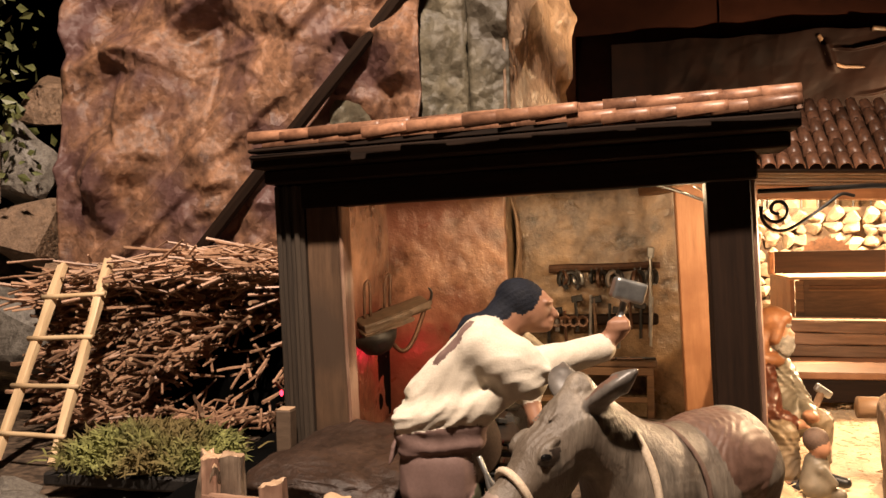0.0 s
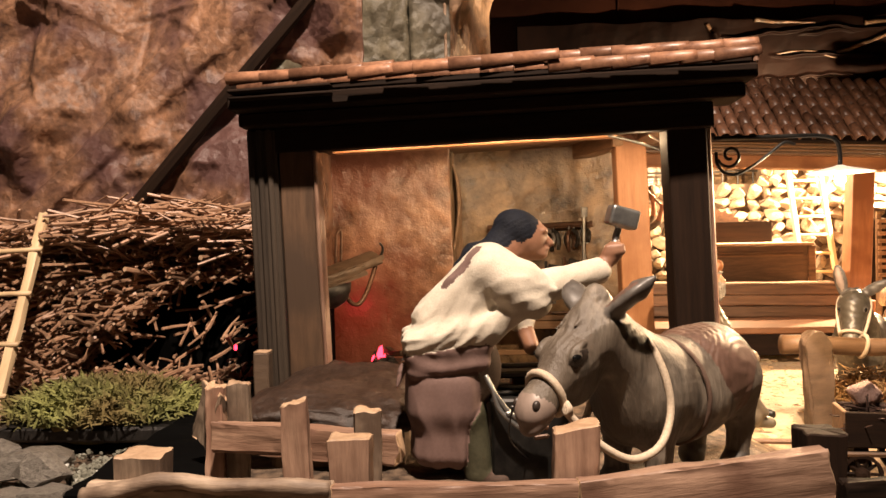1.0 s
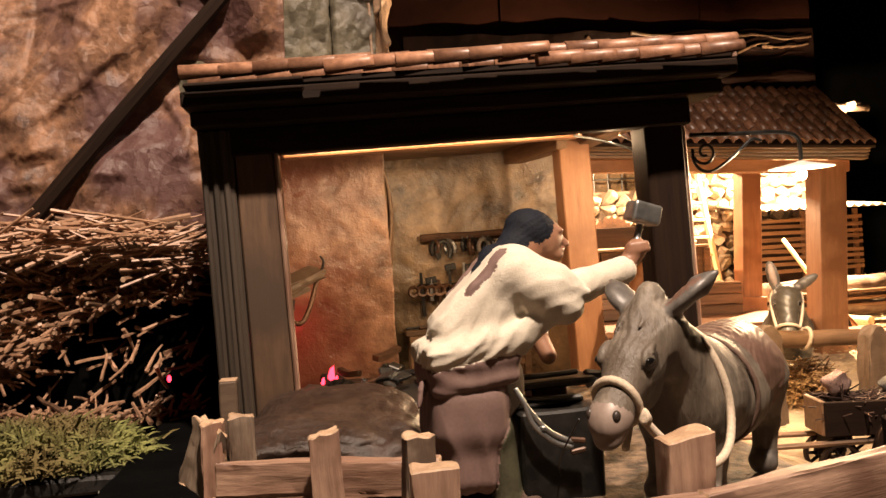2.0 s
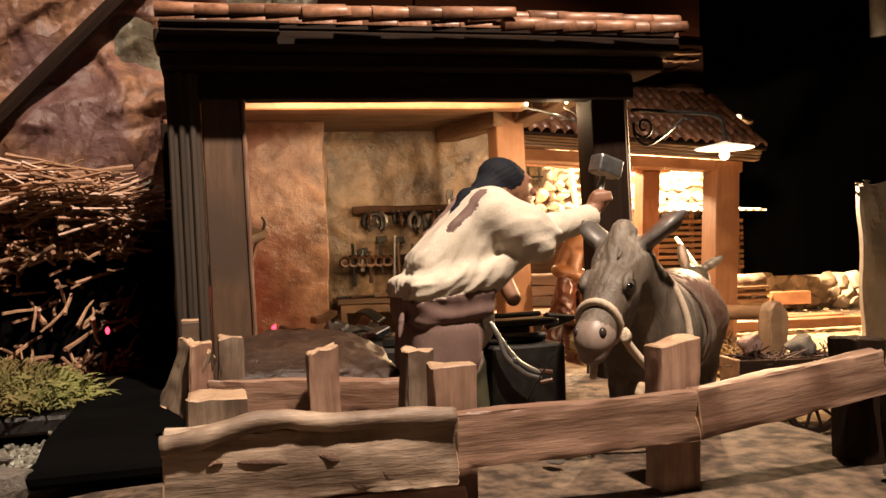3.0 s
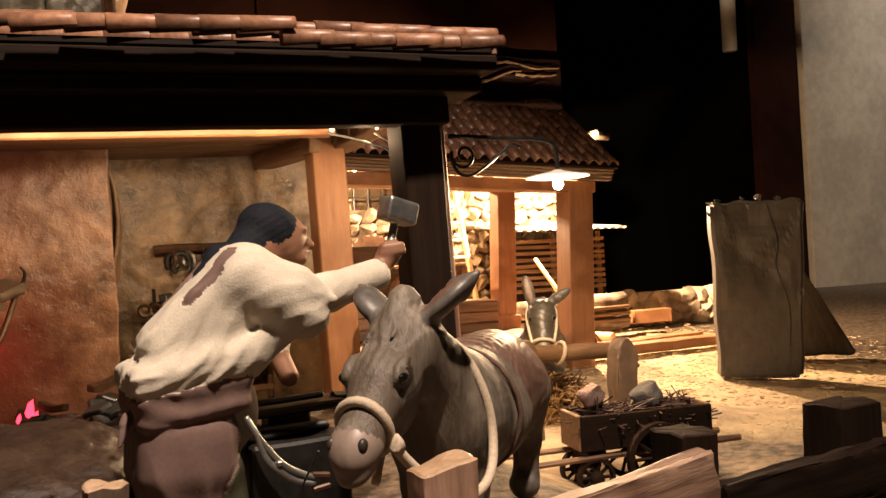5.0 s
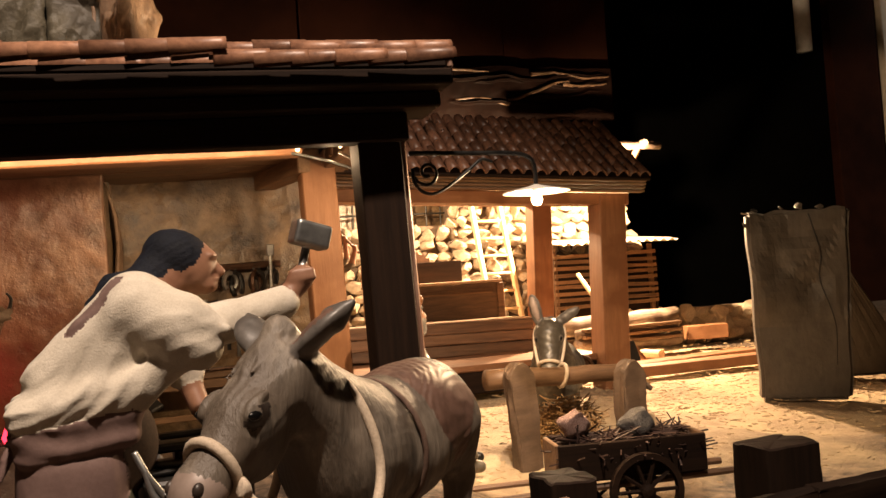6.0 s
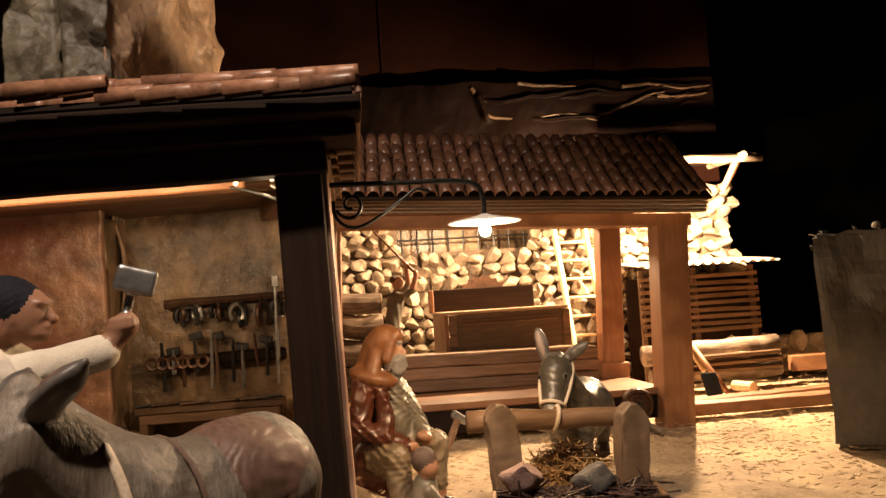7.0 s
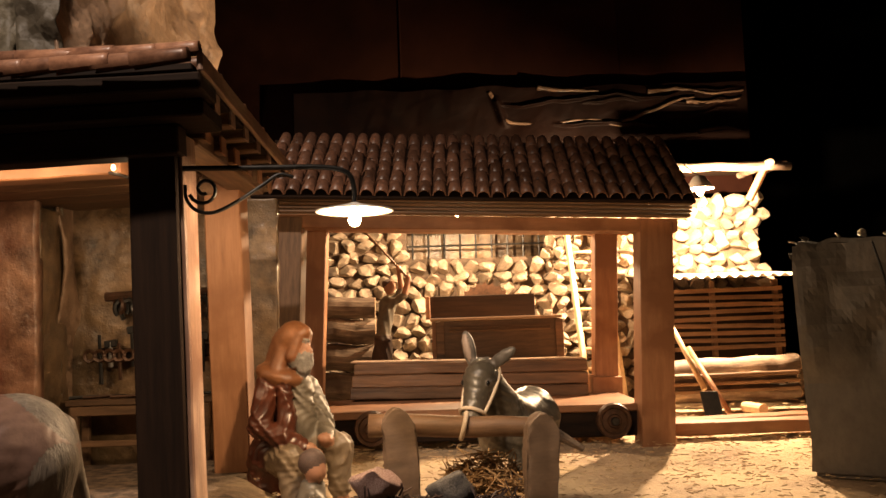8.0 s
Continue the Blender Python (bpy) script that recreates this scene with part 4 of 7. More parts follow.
def build_hearth():
    slab = thing("forge_slab", "dark wedge-shaped forge slab with worn top", "forge slab", pose(-0.130, 0.80, 0.0))
    bm = bmesh.new()
    bmesh.ops.create_icosphere(bm, subdivisions=5, radius=1)
    for v in bm.verts:
        x, y, z = (math.copysign(abs(c) ** e, c) for c, e in zip(v.co, (0.55, 0.55, 0.7)))
        chip = 1 + 0.10 * noise.noise(Vector((x * 2.2, y * 2.2, z + 5))) + 0.05 * noise.noise(Vector((x * 6, y * 6, z * 2)))
        v.co = Vector((x * 0.072 * chip * (1 - 0.2 * y), y * 0.096 * chip, z * 0.019 + 0.0050 * noise.noise(Vector((x * 3, y * 3, 2))) + 0.0024 * noise.noise(Vector((x * 11, y * 11, 6)))))
    part("top", bm, forge_top, slab, smooth=True, m=pose(0, 0.01, 0.058, 5, 3, -6))
    part("body", box((0.12, 0.13, 0.055), 0.006, 8, 0.003, 9), mortar, slab, m=pose(0.0, 0.01, 0.026))
    ob = part("fire_bed", box((0.14, 0.20, 0.05), 0.008, 8, 0.004, 5), coal, None, m=pose(-0.085, 1.06, 0.02))
    tagged(ob, "black coal bed of the forge", "hearth")
    rng = random.Random(3)
    for k in range(16):
        x, yy = rng.uniform(-0.15, -0.02), rng.uniform(0.97, 1.14)
        ob = part("coal_lump", stone(k, 0.4, 1), coal, None, m=pose(x, yy, 0.05, rng.uniform(0, 90), 0, rng.uniform(0, 180)) @ Matrix.Diagonal((rng.uniform(0.014, 0.03),) * 3 + (1,)))
        tagged(ob, "black lump of coal in the hearth", "coal", "coal in the hearth")
    for x, yy, z, s in ((-0.139, 1.09, 0.062, 0.016), (-0.134, 1.085, 0.054, 0.011), (-0.150, 1.10, 0.052, 0.009)):
        ob = part("ember", stone(5, 0.3, 1), ember_glow, None, m=pose(x, yy, z, 20, 10, 30) @ Matrix.Diagonal((s * 0.7, s * 0.7, s * 1.6, 1)))
        tagged(ob, "glowing red ember among the coals", "ember", "embers")
    for k in range(16):
        x, yy = rng.uniform(-0.12, 0.0), rng.uniform(0.90, 1.18)
        L = rng.uniform(0.022, 0.050)
        bm = box((L, rng.uniform(0.008, 0.020), rng.uniform(0.004, 0.009)), 0.001, 4, 0.003, k)
        for v in bm.verts:
            v.co.z += 0.10 * L * math.sin(v.co.x / L * 3 + k)
        ob = part("scrap_iron", bm, iron if k % 4 else rust, None, m=pose(x, yy, 0.063 + rng.uniform(-0.004, 0.012), rng.uniform(-25, 25), rng.uniform(-28, 28), rng.uniform(0, 180)))
        tagged(ob, "bent black scrap of iron heaped on the hearth", "scrap iron", "scrap on the hearth")
    ob = part("iron_plate", box((0.12, 0.11, 0.035), 0.004, 6, 0.002), iron, None, m=pose(-0.055, 0.94, 0.04, 0, 0, 12))
    tagged(ob, "black iron plate beside the hearth", "iron plate")


build_hearth()


def build_anvil():
    base = thing("anvil_stand", "black block stand that carries the anvil", "anvil stand", pose(0.037, 0.745, 0.0, 0, 0, 6))
    part("block", box((0.066, 0.078, 0.076), 0.002, 4, 0.0008), iron, base, m=pose(0, 0, 0.038))
    anvil = thing("anvil", "dark iron anvil on its black stand", "anvil", pose(0.040, 0.750, 0.0765, 0, 0, 6))
    part("face", box((0.078, 0.034, 0.006), 0.0015, 4, 0.0005), iron, anvil, m=pose(0, 0, 0.015))
    part("waist", box((0.03, 0.02, 0.014), 0.002), rust, anvil, m=pose(0, 0, 0.006))
    part("foot", box((0.05, 0.032, 0.005), 0.001), iron, anvil, m=pose(0, 0, 0.001))
    part("horn", stick((0.036, 0, 0.014), (0.064, 0, 0.016), 0.008, 0.002, 8), iron, anvil)
    for k, (p, q) in enumerate((((0.004, 0.716, 0.0790), (0.066, 0.736, 0.0790)), ((0.016, 0.736, 0.0985), (0.066, 0.746, 0.0985)), ((0.010, 0.728, 0.0825), (0.062, 0.722, 0.0825)))):
        ob = beam("iron_strip", p, q, 0.008, 0.004, iron, None, cuts=2)
        tagged(ob, "flat black iron strip lying on the anvil", "iron strip", "strips on the anvil")
    t = thing("tongs", "worn steel tongs hanging at the anvil stand", "tongs", pose(0.010, 0.698, 0.085))
    for s in (-1, 1):
        part("arm", tube(curve_points([(-0.006, 0, 0.012), (0.0, -0.004, 0.0), (0.008 + 0.003 * s, -0.006, -0.015), (0.02, -0.006, -0.026 + 0.003 * s), (0.034, -0.006, -0.032 + 0.002 * s)]), 0.0021, 7), steel, t, smooth=True)
    for s in (-1, 1):
        part("jaw", box((0.012, 0.004, 0.004), 0.001), rust, t, m=pose(0.038, -0.006, -0.033 + 0.004 * s, 0, 8 * s, 0))
    part("rivet", box((0.006, 0.006, 0.006), 0.002), steel, t, m=pose(0.012, -0.006, -0.018))


build_anvil()


# ---- fence in front ----
def build_fence():
    fence = thing("fence", "rough low wooden fence of split rails and short posts", "fence", pose(0, 0.51, 0))

    def stub(x, y, w, d, z0, z1, mtl, seed, tilt=0, turn=0, label="", slope=0.0):
        bm = split_wood(z1 - z0, d, w, seed, 0.0016, 0.0016)
        for v in bm.verts:
            if v.co.x > (z1 - z0) * 0.45:
                v.co.x += slope * v.co.z
        return part("post", bm, [mtl, mtl if mtl is dark_wood else cut_wood], fence, label, pose(x, y - 0.51, (z0 + z1) / 2, 0, -90 + tilt, turn))
    stub(-0.205, 0.522, 0.030, 0.022, 0.0, 0.081, bark, 1, label="squat bark post")
    stub(-0.077, 0.528, 0.026, 0.018, 0.0, 0.089, raw_wood, 2)
    stub(0.060, 0.522, 0.027, 0.022, 0.0, 0.096, raw_wood, 3, slope=-0.2)
    stub(0.206, 0.535, 0.024, 0.028, -0.02, 0.090, dark_wood, 4, label="dark stained post")
    stub(0.345, 0.555, 0.036, 0.030, -0.06, 0.086, dark_wood, 5, label="dark stained post")
    rails = (((-0.230, 0.504, 0.0500), (-0.0835, 0.506, 0.0485), 0.018, 0.036, bark, 0.0032), ((-0.0825, 0.502, 0.052), (0.0595, 0.499, 0.056), 0.011, 0.029, raw_wood, 0.0014),
             ((0.0605, 0.499, 0.057), (0.202, 0.512, 0.071), 0.011, 0.029, raw_wood, 0.0014), ((0.212, 0.515, 0.050), (0.345, 0.530, 0.052), 0.012, 0.030, dark_wood, 0.0020), ((0.346, 0.530, 0.052), (0.60, 0.56, 0.050), 0.012, 0.030, dark_wood, 0.0020))
    for i, (a, b, w, h, mtl, wob) in enumerate(rails):
        bm = split_wood((Vector(b) - Vector(a)).length, w, h, 7 + i, wob, 0.002, 36, 8)
        part("rail", bm, [mtl, mtl if mtl is dark_wood else cut_wood], fence, "weathered grey log rail" if i == 0 else "", pose(0, -0.51, 0) @ along(a, b))
    part("plank", split_wood(0.150, 0.012, 0.028, 30, 0.0035, 0.004, 30), [raw_wood, cut_wood], fence, "knotty split plank under the log rail", pose(0, -0.51, 0) @ along((-0.225, 0.508, 0.012), (-0.085, 0.508, 0.014)))
    # wavy grey lip along the top of the first rail, and the knots in its face
    lip = tube(curve_points([(-0.232, 0.497, 0.0620), (-0.212, 0.496, 0.0645), (-0.190, 0.497, 0.0700), (-0.168, 0.498, 0.0705), (-0.140, 0.498, 0.0675), (-0.110, 0.498, 0.0670), (-0.084, 0.499, 0.0660)], 8), 0.0052, 10)
    for v in lip.verts:
        v.co += noise.noise_vector(v.co * 90) * 0.0010 + noise.noise_vector(v.co * 30) * 0.0012
    part("lip", lip, bark, fence, "weathered grey bark edge", pose(0, -0.51, 0), smooth=True)
    for k, (x, z, sx, sz) in enumerate(((-0.207, 0.0525, 0.006, 0.0035), (-0.180, 0.0510, 0.020, 0.0030), (-0.150, 0.0500, 0.010, 0.0050))):
        part("knot", stone(400 + k, 0.4), raw_wood, fence, "pale knot in the grey rail", pose(x, -0.0148, z, 0, 3, 0) @ Matrix.Diagonal((sx * 1.6, 0.0042, sz * 1.6, 1)), smooth=True)
    # low picket group set behind the rails
    pickets = thing("picket_row", "short split wooden pickets with a plank behind them", "pickets", pose(-0.15, 0.65, 0))
    def picket(x, y, w, d, z1, mtl, seed, tilt=0, turn=0, slope=0.0):
        bm = split_wood(z1, d, w, seed, 0.0022, 0.003)
        for v in bm.verts:
            if v.co.x > z1 * 0.45:
                v.co.x += slope * v.co.z
        part("picket", bm, [mtl, cut_wood], pickets, "", pose(x + 0.15, y - 0.65, z1 / 2, 0, -90 + tilt, turn))
    picket(-0.216, 0.685, 0.015, 0.014, 0.092, raw_wood, 11)
    picket(-0.196, 0.680, 0.017, 0.012, 0.096, bark, 12, 1)
    picket(-0.136, 0.630, 0.019, 0.012, 0.090, raw_wood, 13, -2, 0, -0.25)
    picket(-0.079, 0.604, 0.019, 0.013, 0.089, bark, 14, 1, 8)
    part("plank", split_wood(0.15, 0.014, 0.024, 15, 0.0022, 0.003, 24), [raw_wood, cut_wood], pickets, m=pose(0.15, -0.65, 0) @ along((-0.205, 0.665, 0.056), (-0.066, 0.645, 0.052)))
    part("plank", split_wood(0.05, 0.010, 0.03, 16, 0.004, 0.006), [bark, cut_wood], pickets, m=pose(0.15, -0.65, 0) @ along((-0.230, 0.70, 0.045), (-0.219, 0.69, 0.085)))
    ob = part("peg", box((0.095, 0.018, 0.016), 0.0014, 3, 0.0008), old_stump, None, m=pose(-0.228, 0.862, 0.048, 0, -90, 0))
    part("cut_end", box((0.0016, 0.017, 0.015), 0.0004), cut_wood, ob, m=pose(0.048, 0, 0))
    tagged(ob, "short square wooden peg beside the corner post", "peg")


build_fence()


# ---- twigs, ladder, moss, stones on the left ----
def build_twigs():
    heap = thing("twig_pile", "big arched heap of dry brown twigs with cut ends outward", "twig pile", pose(-0.48, 1.12, 0))
    # drape-black block puts the shade between the twigs into its colour
    part("core", box((0.46, 0.09, 0.19), 0.02, 10, 0.012, 4), drape, heap, "black block that stands in for shade inside the pile", pose(0.02, 0.10, 0.095))
    rng = random.Random(12)
    shared = []
    for k in range(12):
        L = rng.uniform(0.05, 0.11)
        bm = stick((0, -L / 2, 0), (rng.uniform(-0.006, 0.006), L / 2, rng.uniform(-0.006, 0.006)), rng.uniform(0.0020, 0.0036), rng.uniform(0.0013, 0.0026), 6, 0.004, 5, k)
        ob = part("twig", bm, [twig_mat, cut_wood], heap)
        ob.data.polygons[len(ob.data.polygons) - 2].material_index = 1
        shared.append(ob.data)
        bpy.data.objects.remove(ob)

    def top(x):
        return 0.225 + 0.028 * math.exp(-((x - 0.03) / 0.12) ** 2) + 0.012 * noise.noise(Vector((x * 12, 2, 0)))

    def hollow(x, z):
        # the lower part next to the hut is left open, showing the black block
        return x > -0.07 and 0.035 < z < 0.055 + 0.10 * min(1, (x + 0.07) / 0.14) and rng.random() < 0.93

    def spot(front):
        while True:
            x = rng.uniform(-0.24, 0.18)
            z = rng.uniform(0.02, top(x) - 0.02) if front else top(x) + rng.gauss(-0.012, 0.012)
            if not (front and hollow(x, z)):
                return x, z
    for k in range(300):
        ob = new("twig", shared[k % 12])
        ob.parent = heap
        x, z = spot(k < 200)
        if k < 200:
            ob.matrix_basis = pose(x, -0.035 + 0.25 * z + rng.uniform(-0.02, 0.03), z, rng.gauss(-6, 20), rng.uniform(0, 360), rng.gauss(-14, 26)) @ Matrix.Scale(0.95, 4)
        else:
            ob.matrix_basis = pose(x, rng.uniform(-0.03, 0.1), z, rng.uniform(-14, 14), rng.uniform(-10, 10), rng.gauss(70, 32))
    bm = bmesh.new()
    for k in range(3000):
        front = k < 1900
        L = rng.uniform(0.025, 0.07) if front else rng.uniform(0.04, 0.12)
        x, z = spot(front)
        if front:
            d = Vector((rng.gauss(0.25, 0.5), 1, rng.gauss(0.1, 0.4))).normalized()
            c = Vector((x, -0.02 + 0.25 * z + rng.uniform(-0.02, 0.05), z))
        else:
            d = Vector((1, rng.gauss(0, 0.8), rng.gauss(0.06, 0.22))).normalized()
            c = Vector((x, rng.uniform(-0.045, 0.12), z))
        stick(c - d * L / 2, c + d * L / 2, rng.uniform(0.0012, 0.0030), rng.uniform(0.0008, 0.0020), 5, 0.004, 4, k, bm)
    tagged(part("twig_rest", bm, twig_mat, heap), "many thin dry twigs", kind="stuff")


build_twigs()


def build_ladder():
    lad = thing("ladder", "small pale wooden ladder leaning on the twig pile", "ladder", pose(0, 0, 0))
    a0, a1, b0, b1 = Vector((-0.672, 0.965, 0.0)), Vector((-0.650, 1.075, 0.246)), Vector((-0.580, 0.955, 0.0)), Vector((-0.578, 1.075, 0.250))
    for k, (a, b) in enumerate(((a0, a1), (b0, b1))):
        part("rail", split_wood((b - a).length, 0.0105, 0.0105, 90 + k, 0.0010, 0.002, 24, 4), [ladder_wood, cut_wood], lad, m=along(a, b))
    for f in (0.13, 0.36, 0.60, 0.82):
        a, b = a0.lerp(a1, f), b0.lerp(b1, f)
        d = (b - a).normalized() * 0.011
        part("rung", stick(a - d + Vector((0, -0.006, 0)), b + d + Vector((0, -0.006, 0)), 0.0034, 0.0032, 7, 0.0012, 5), ladder_wood, lad, smooth=True)


build_ladder()


def tuft(bm, c, size, count, rng, thin=0.0008):
    for _ in range(count):
        d = Vector((rng.gauss(0, 1), rng.gauss(0, 1), abs(rng.gauss(0.5, 0.6)))).normalized()
        p = Vector(c) + Vector((rng.gauss(0, 1), rng.gauss(0, 1), 0)) * size * 0.4
        w = d.orthogonal().normalized() * thin
        L = size * rng.uniform(0.5, 1.1)
        mid, tip = p + d * L * 0.55, p + d * L + Vector((0, 0, -L * 0.2))
        v = [bm.verts.new(q) for q in (p - w, p + w, mid + w, mid - w, tip)]
        bm.faces.new(v[:4])
        bm.faces.new((v[3], v[2], v[4]))


def build_moss():
    rng = random.Random(6)
    tray = thing("moss_tray", "shallow black tray heaped with green moss", "moss tray", pose(-0.430, 0.935, 0.0))
    part("tray", box((0.195, 0.13, 0.016), 0.003, 6, 0.001), coal, tray, m=pose(0, 0, 0.008))
    bm = bmesh.new()
    bmesh.ops.create_icosphere(bm, subdivisions=4, radius=1)
    for v in bm.verts:
        n1 = 1 + 0.25 * noise.noise(v.co * 2.5) + 0.12 * noise.noise(v.co * 9)
        v.co = Vector((v.co.x * 0.095 * n1, v.co.y * 0.062 * n1, v.co.z * 0.030 * n1))
    part("moss", bm, moss_mat, tray, m=pose(0, 0, 0.018), smooth=True)
    bm = bmesh.new()
    for k in range(1900):
        a, r = rng.uniform(0, math.tau), math.sqrt(rng.random())
        x, y = 0.098 * r * math.cos(a), 0.068 * r * math.sin(a)
        tuft(bm, (x, y, 0.016 + 0.030 * math.sqrt(max(0, 1 - r * r))), rng.uniform(0.012, 0.030), 6, rng, 0.0012)
    tagged(part("moss_tuft", bm, moss_mat, tray), "fine green moss blades", kind="stuff")


build_moss()


def build_left_stones():
    rng = random.Random(31)
    spots = ((-0.40, 0.72, 0.020, 0.12, 0.03), (-0.362, 0.69, 0.020, 0.07, 0.04), (-0.375, 0.64, 0.014, 0.10, 0.025), (-0.338, 0.640, 0.014, 0.05, 0.035), (-0.43, 0.66, 0.012, 0.09, 0.03), (-0.50, 0.80, 0.01, 0.08, 0.05), (-0.45, 0.735, 0.02, 0.09, 0.035))
    for k, (x, y, z, s, h) in enumerate(spots):
        ob = part("stone", stone(40 + k), river_stone, None, smooth=False, m=pose(x, y, z, 0, 0, rng.uniform(-40, 40)) @ Matrix.Diagonal((s, s * 0.7, h, 1)))
        tagged(ob, "rough grey stone lying on the ground", "stone", "loose stones")
    for k, (x, y, z, s) in enumerate(((-0.97, 1.36, 0.12, 0.24), (-0.93, 1.36, 0.30, 0.20), (-1.0, 1.40, 0.42, 0.22), (-0.86, 1.33, 0.19, 0.13), (-1.1, 1.42, 0.2, 0.3), (-0.93, 1.42, 0.54, 0.16))):
        ob = part("boulder", stone(60 + k, 0.3, 3), tan_rock if k % 2 else river_stone, None, m=pose(x, y, z, rng.uniform(-20, 20), rng.uniform(-20, 20), rng.uniform(0, 90)) @ Matrix.Diagonal((s, s, s, 1)))
        tagged(ob, "pale boulder beside the rock face", "boulder", "boulders")
    ivy = thing("ivy", "green ivy hanging over the boulders", "plant", pose(-0.95, 1.30, 0.45))
    bm = bmesh.new()
    for k in range(260):
        c = Vector((rng.gauss(0, 0.045), rng.gauss(-0.02, 0.02), rng.uniform(-0.07, 0.28)))
        q = Euler((rng.uniform(0, 6), rng.uniform(0, 6), rng.uniform(0, 6))).to_matrix()
        s = rng.uniform(0.008, 0.018)
        v = [bm.verts.new(c + q @ Vector(p) * s) for p in ((0, -0.6, 0), (0.5, 0, 0.1), (0, 1, 0), (-0.5, 0, 0.1))]
        bm.faces.new((v[0], v[1], v[2]))
        bm.faces.new((v[0], v[2], v[3]))
    tagged(part("leaves", bm, leaf_mat, ivy), "small green leaves", kind="stuff")
    part("stem", tube(curve_points([(0, 0, -0.1), (0.01, -0.01, 0.05), (-0.02, 0, 0.18), (0.01, 0, 0.3)]), 0.003, 6), bark, ivy)


build_left_stones()


def build_front_pebbles():
    rng = random.Random(52)
    for k in range(26):
        x, y, s = rng.uniform(-0.02, 0.62), rng.uniform(0.42, 0.74), rng.uniform(0.014, 0.042)
        if 0.02 < x < 0.24 and y > 0.60:
            continue
        ob = part("stone", stone(200 + k), river_stone, None, m=pose(x, y, ground_height(x, y) + s * 0.12, 0, 0, rng.uniform(0, 180)) @ Matrix.Diagonal((s, s * 0.7, s * 0.55, 1)))
        tagged(ob, "small brown grey stone on the dark soil", "stone", "stones by the fence")


build_front_pebbles()


def build_gravel():
    rng = random.Random(71)
    bm = bmesh.new()
    for k in range(420):
        x, y = -0.335 - abs(rng.gauss(0, 0.06)), rng.gauss(0.775, 0.038)
        s = rng.uniform(0.004, 0.011)
        lump = stone(300 + k % 9, 0.3, 1)
        m = pose(x, y, ground_height(x, y) + s * 0.25 + 0.004 * rng.random(), rng.uniform(0, 180), rng.uniform(0, 90), rng.uniform(0, 180)) @ Matrix.Diagonal((s, s, s * 0.8, 1))
        vs = [bm.verts.new(m @ v.co) for v in lump.verts]
        for f in lump.faces:
            bm.faces.new([vs[v.index] for v in f.verts])
        lump.free()
    tagged(link_mesh("gravel", bm, pale_gravel), "pale greenish gravel heaped before the moss", "gravel", kind="stuff")


build_gravel()

# black strip added so the gap beside the hut reads dark
cloth = box((0.58, 0.098, 0.010), 0.003, 24, 0.004, 8)
tagged(part("black_cloth", cloth, drape, None, m=pose(-0.283, 0.925, 0.018, 0, 0, 92)), "flat black strip that darkens the gap between the moss and the hut", "cloth")
# glowing bead added in place of red hearth light falling on the twigs
glim = thing("red_glint", "tiny added glowing bead for red hearth light on the twig pile", "bulb", pose(-0.322, 1.062, 0.074))
part("glass", lathe([(0.0006, 0.0040), (0.0022, 0.0020), (0.0024, -0.0015), (0.0008, -0.0040)], 10), ember_glow, glim, smooth=True)
part("wire", tube(curve_points([(0, 0, -0.004), (0.004, 0.010, -0.030), (0.008, 0.016, -0.056)], 5), 0.0008, 5), iron, glim)

# ---- lamps ----
def build_bracket_lamp():
    lampset = thing("bracket_lamp", "wrought iron bracket lamp with white saucer shade", "wall lamp", pose(0.24, 0.90, 0.30))
    w = lambda p: (p[0] - 0.24, p[1] - 0.90, p[2] - 0.30)
    arm = [w(p) for p in curve_points([(0.241, 0.897, 0.306), (0.30, 0.911, 0.3075), (0.355, 0.925, 0.309), (0.376, 0.930, 0.304), (0.381, 0.932, 0.290), (0.381, 0.932, 0.278)], 6)]
    part("arm", tube(arm, 0.0024, 8), iron, lampset, smooth=True)
    # S-shaped brace with a scroll at its foot
    scroll = []
    for k in range(22):
        a = math.radians(-60 - k * 22)
        r = 0.0035 + 0.010 * (k / 21) ** 1.2
        scroll.append((0.258 + r * math.cos(a) * 0.97, 0.9015, 0.2885 + r * math.sin(a)))
    part("scroll", tube([w(p) for p in scroll], 0.0017, 6), iron, lampset, smooth=True)
    brace = curve_points([(0.243, 0.8975, 0.292), (0.244, 0.898, 0.280), (0.252, 0.900, 0.2705), (0.266, 0.903, 0.269), (0.285, 0.908, 0.279), (0.305, 0.913, 0.293), (0.318, 0.916, 0.302), (0.330, 0.919, 0.300)], 6)
    part("brace", tube([w(p) for p in brace], 0.0017, 6), iron, lampset, smooth=True)
    part("shade", lathe([(0.003, 0.007), (0.007, 0.0055), (0.018, 0.0030), (0.034, -0.0002), (0.0345, -0.0010), (0.034, -0.0014), (0.018, 0.0012), (0.007, 0.0025), (0.003, 0.003)], 40), enamel, lampset, "white enamel saucer shade", pose(*w((0.381, 0.932, 0.271))), smooth=True)
    part("socket", lathe([(0.0045, 0.004), (0.0045, -0.006)], 12), enamel, lampset, m=pose(*w((0.381, 0.932, 0.271))))
    part("bulb", lathe([(0.002, 0.004), (0.0050, 0.001), (0.0058, -0.003), (0.0040, -0.007), (0.001, -0.0085)], 14), bulb_glow, lampset, "lit warm bulb", pose(*w((0.381, 0.932, 0.265))), smooth=True).visible_shadow = False


build_bracket_lamp()


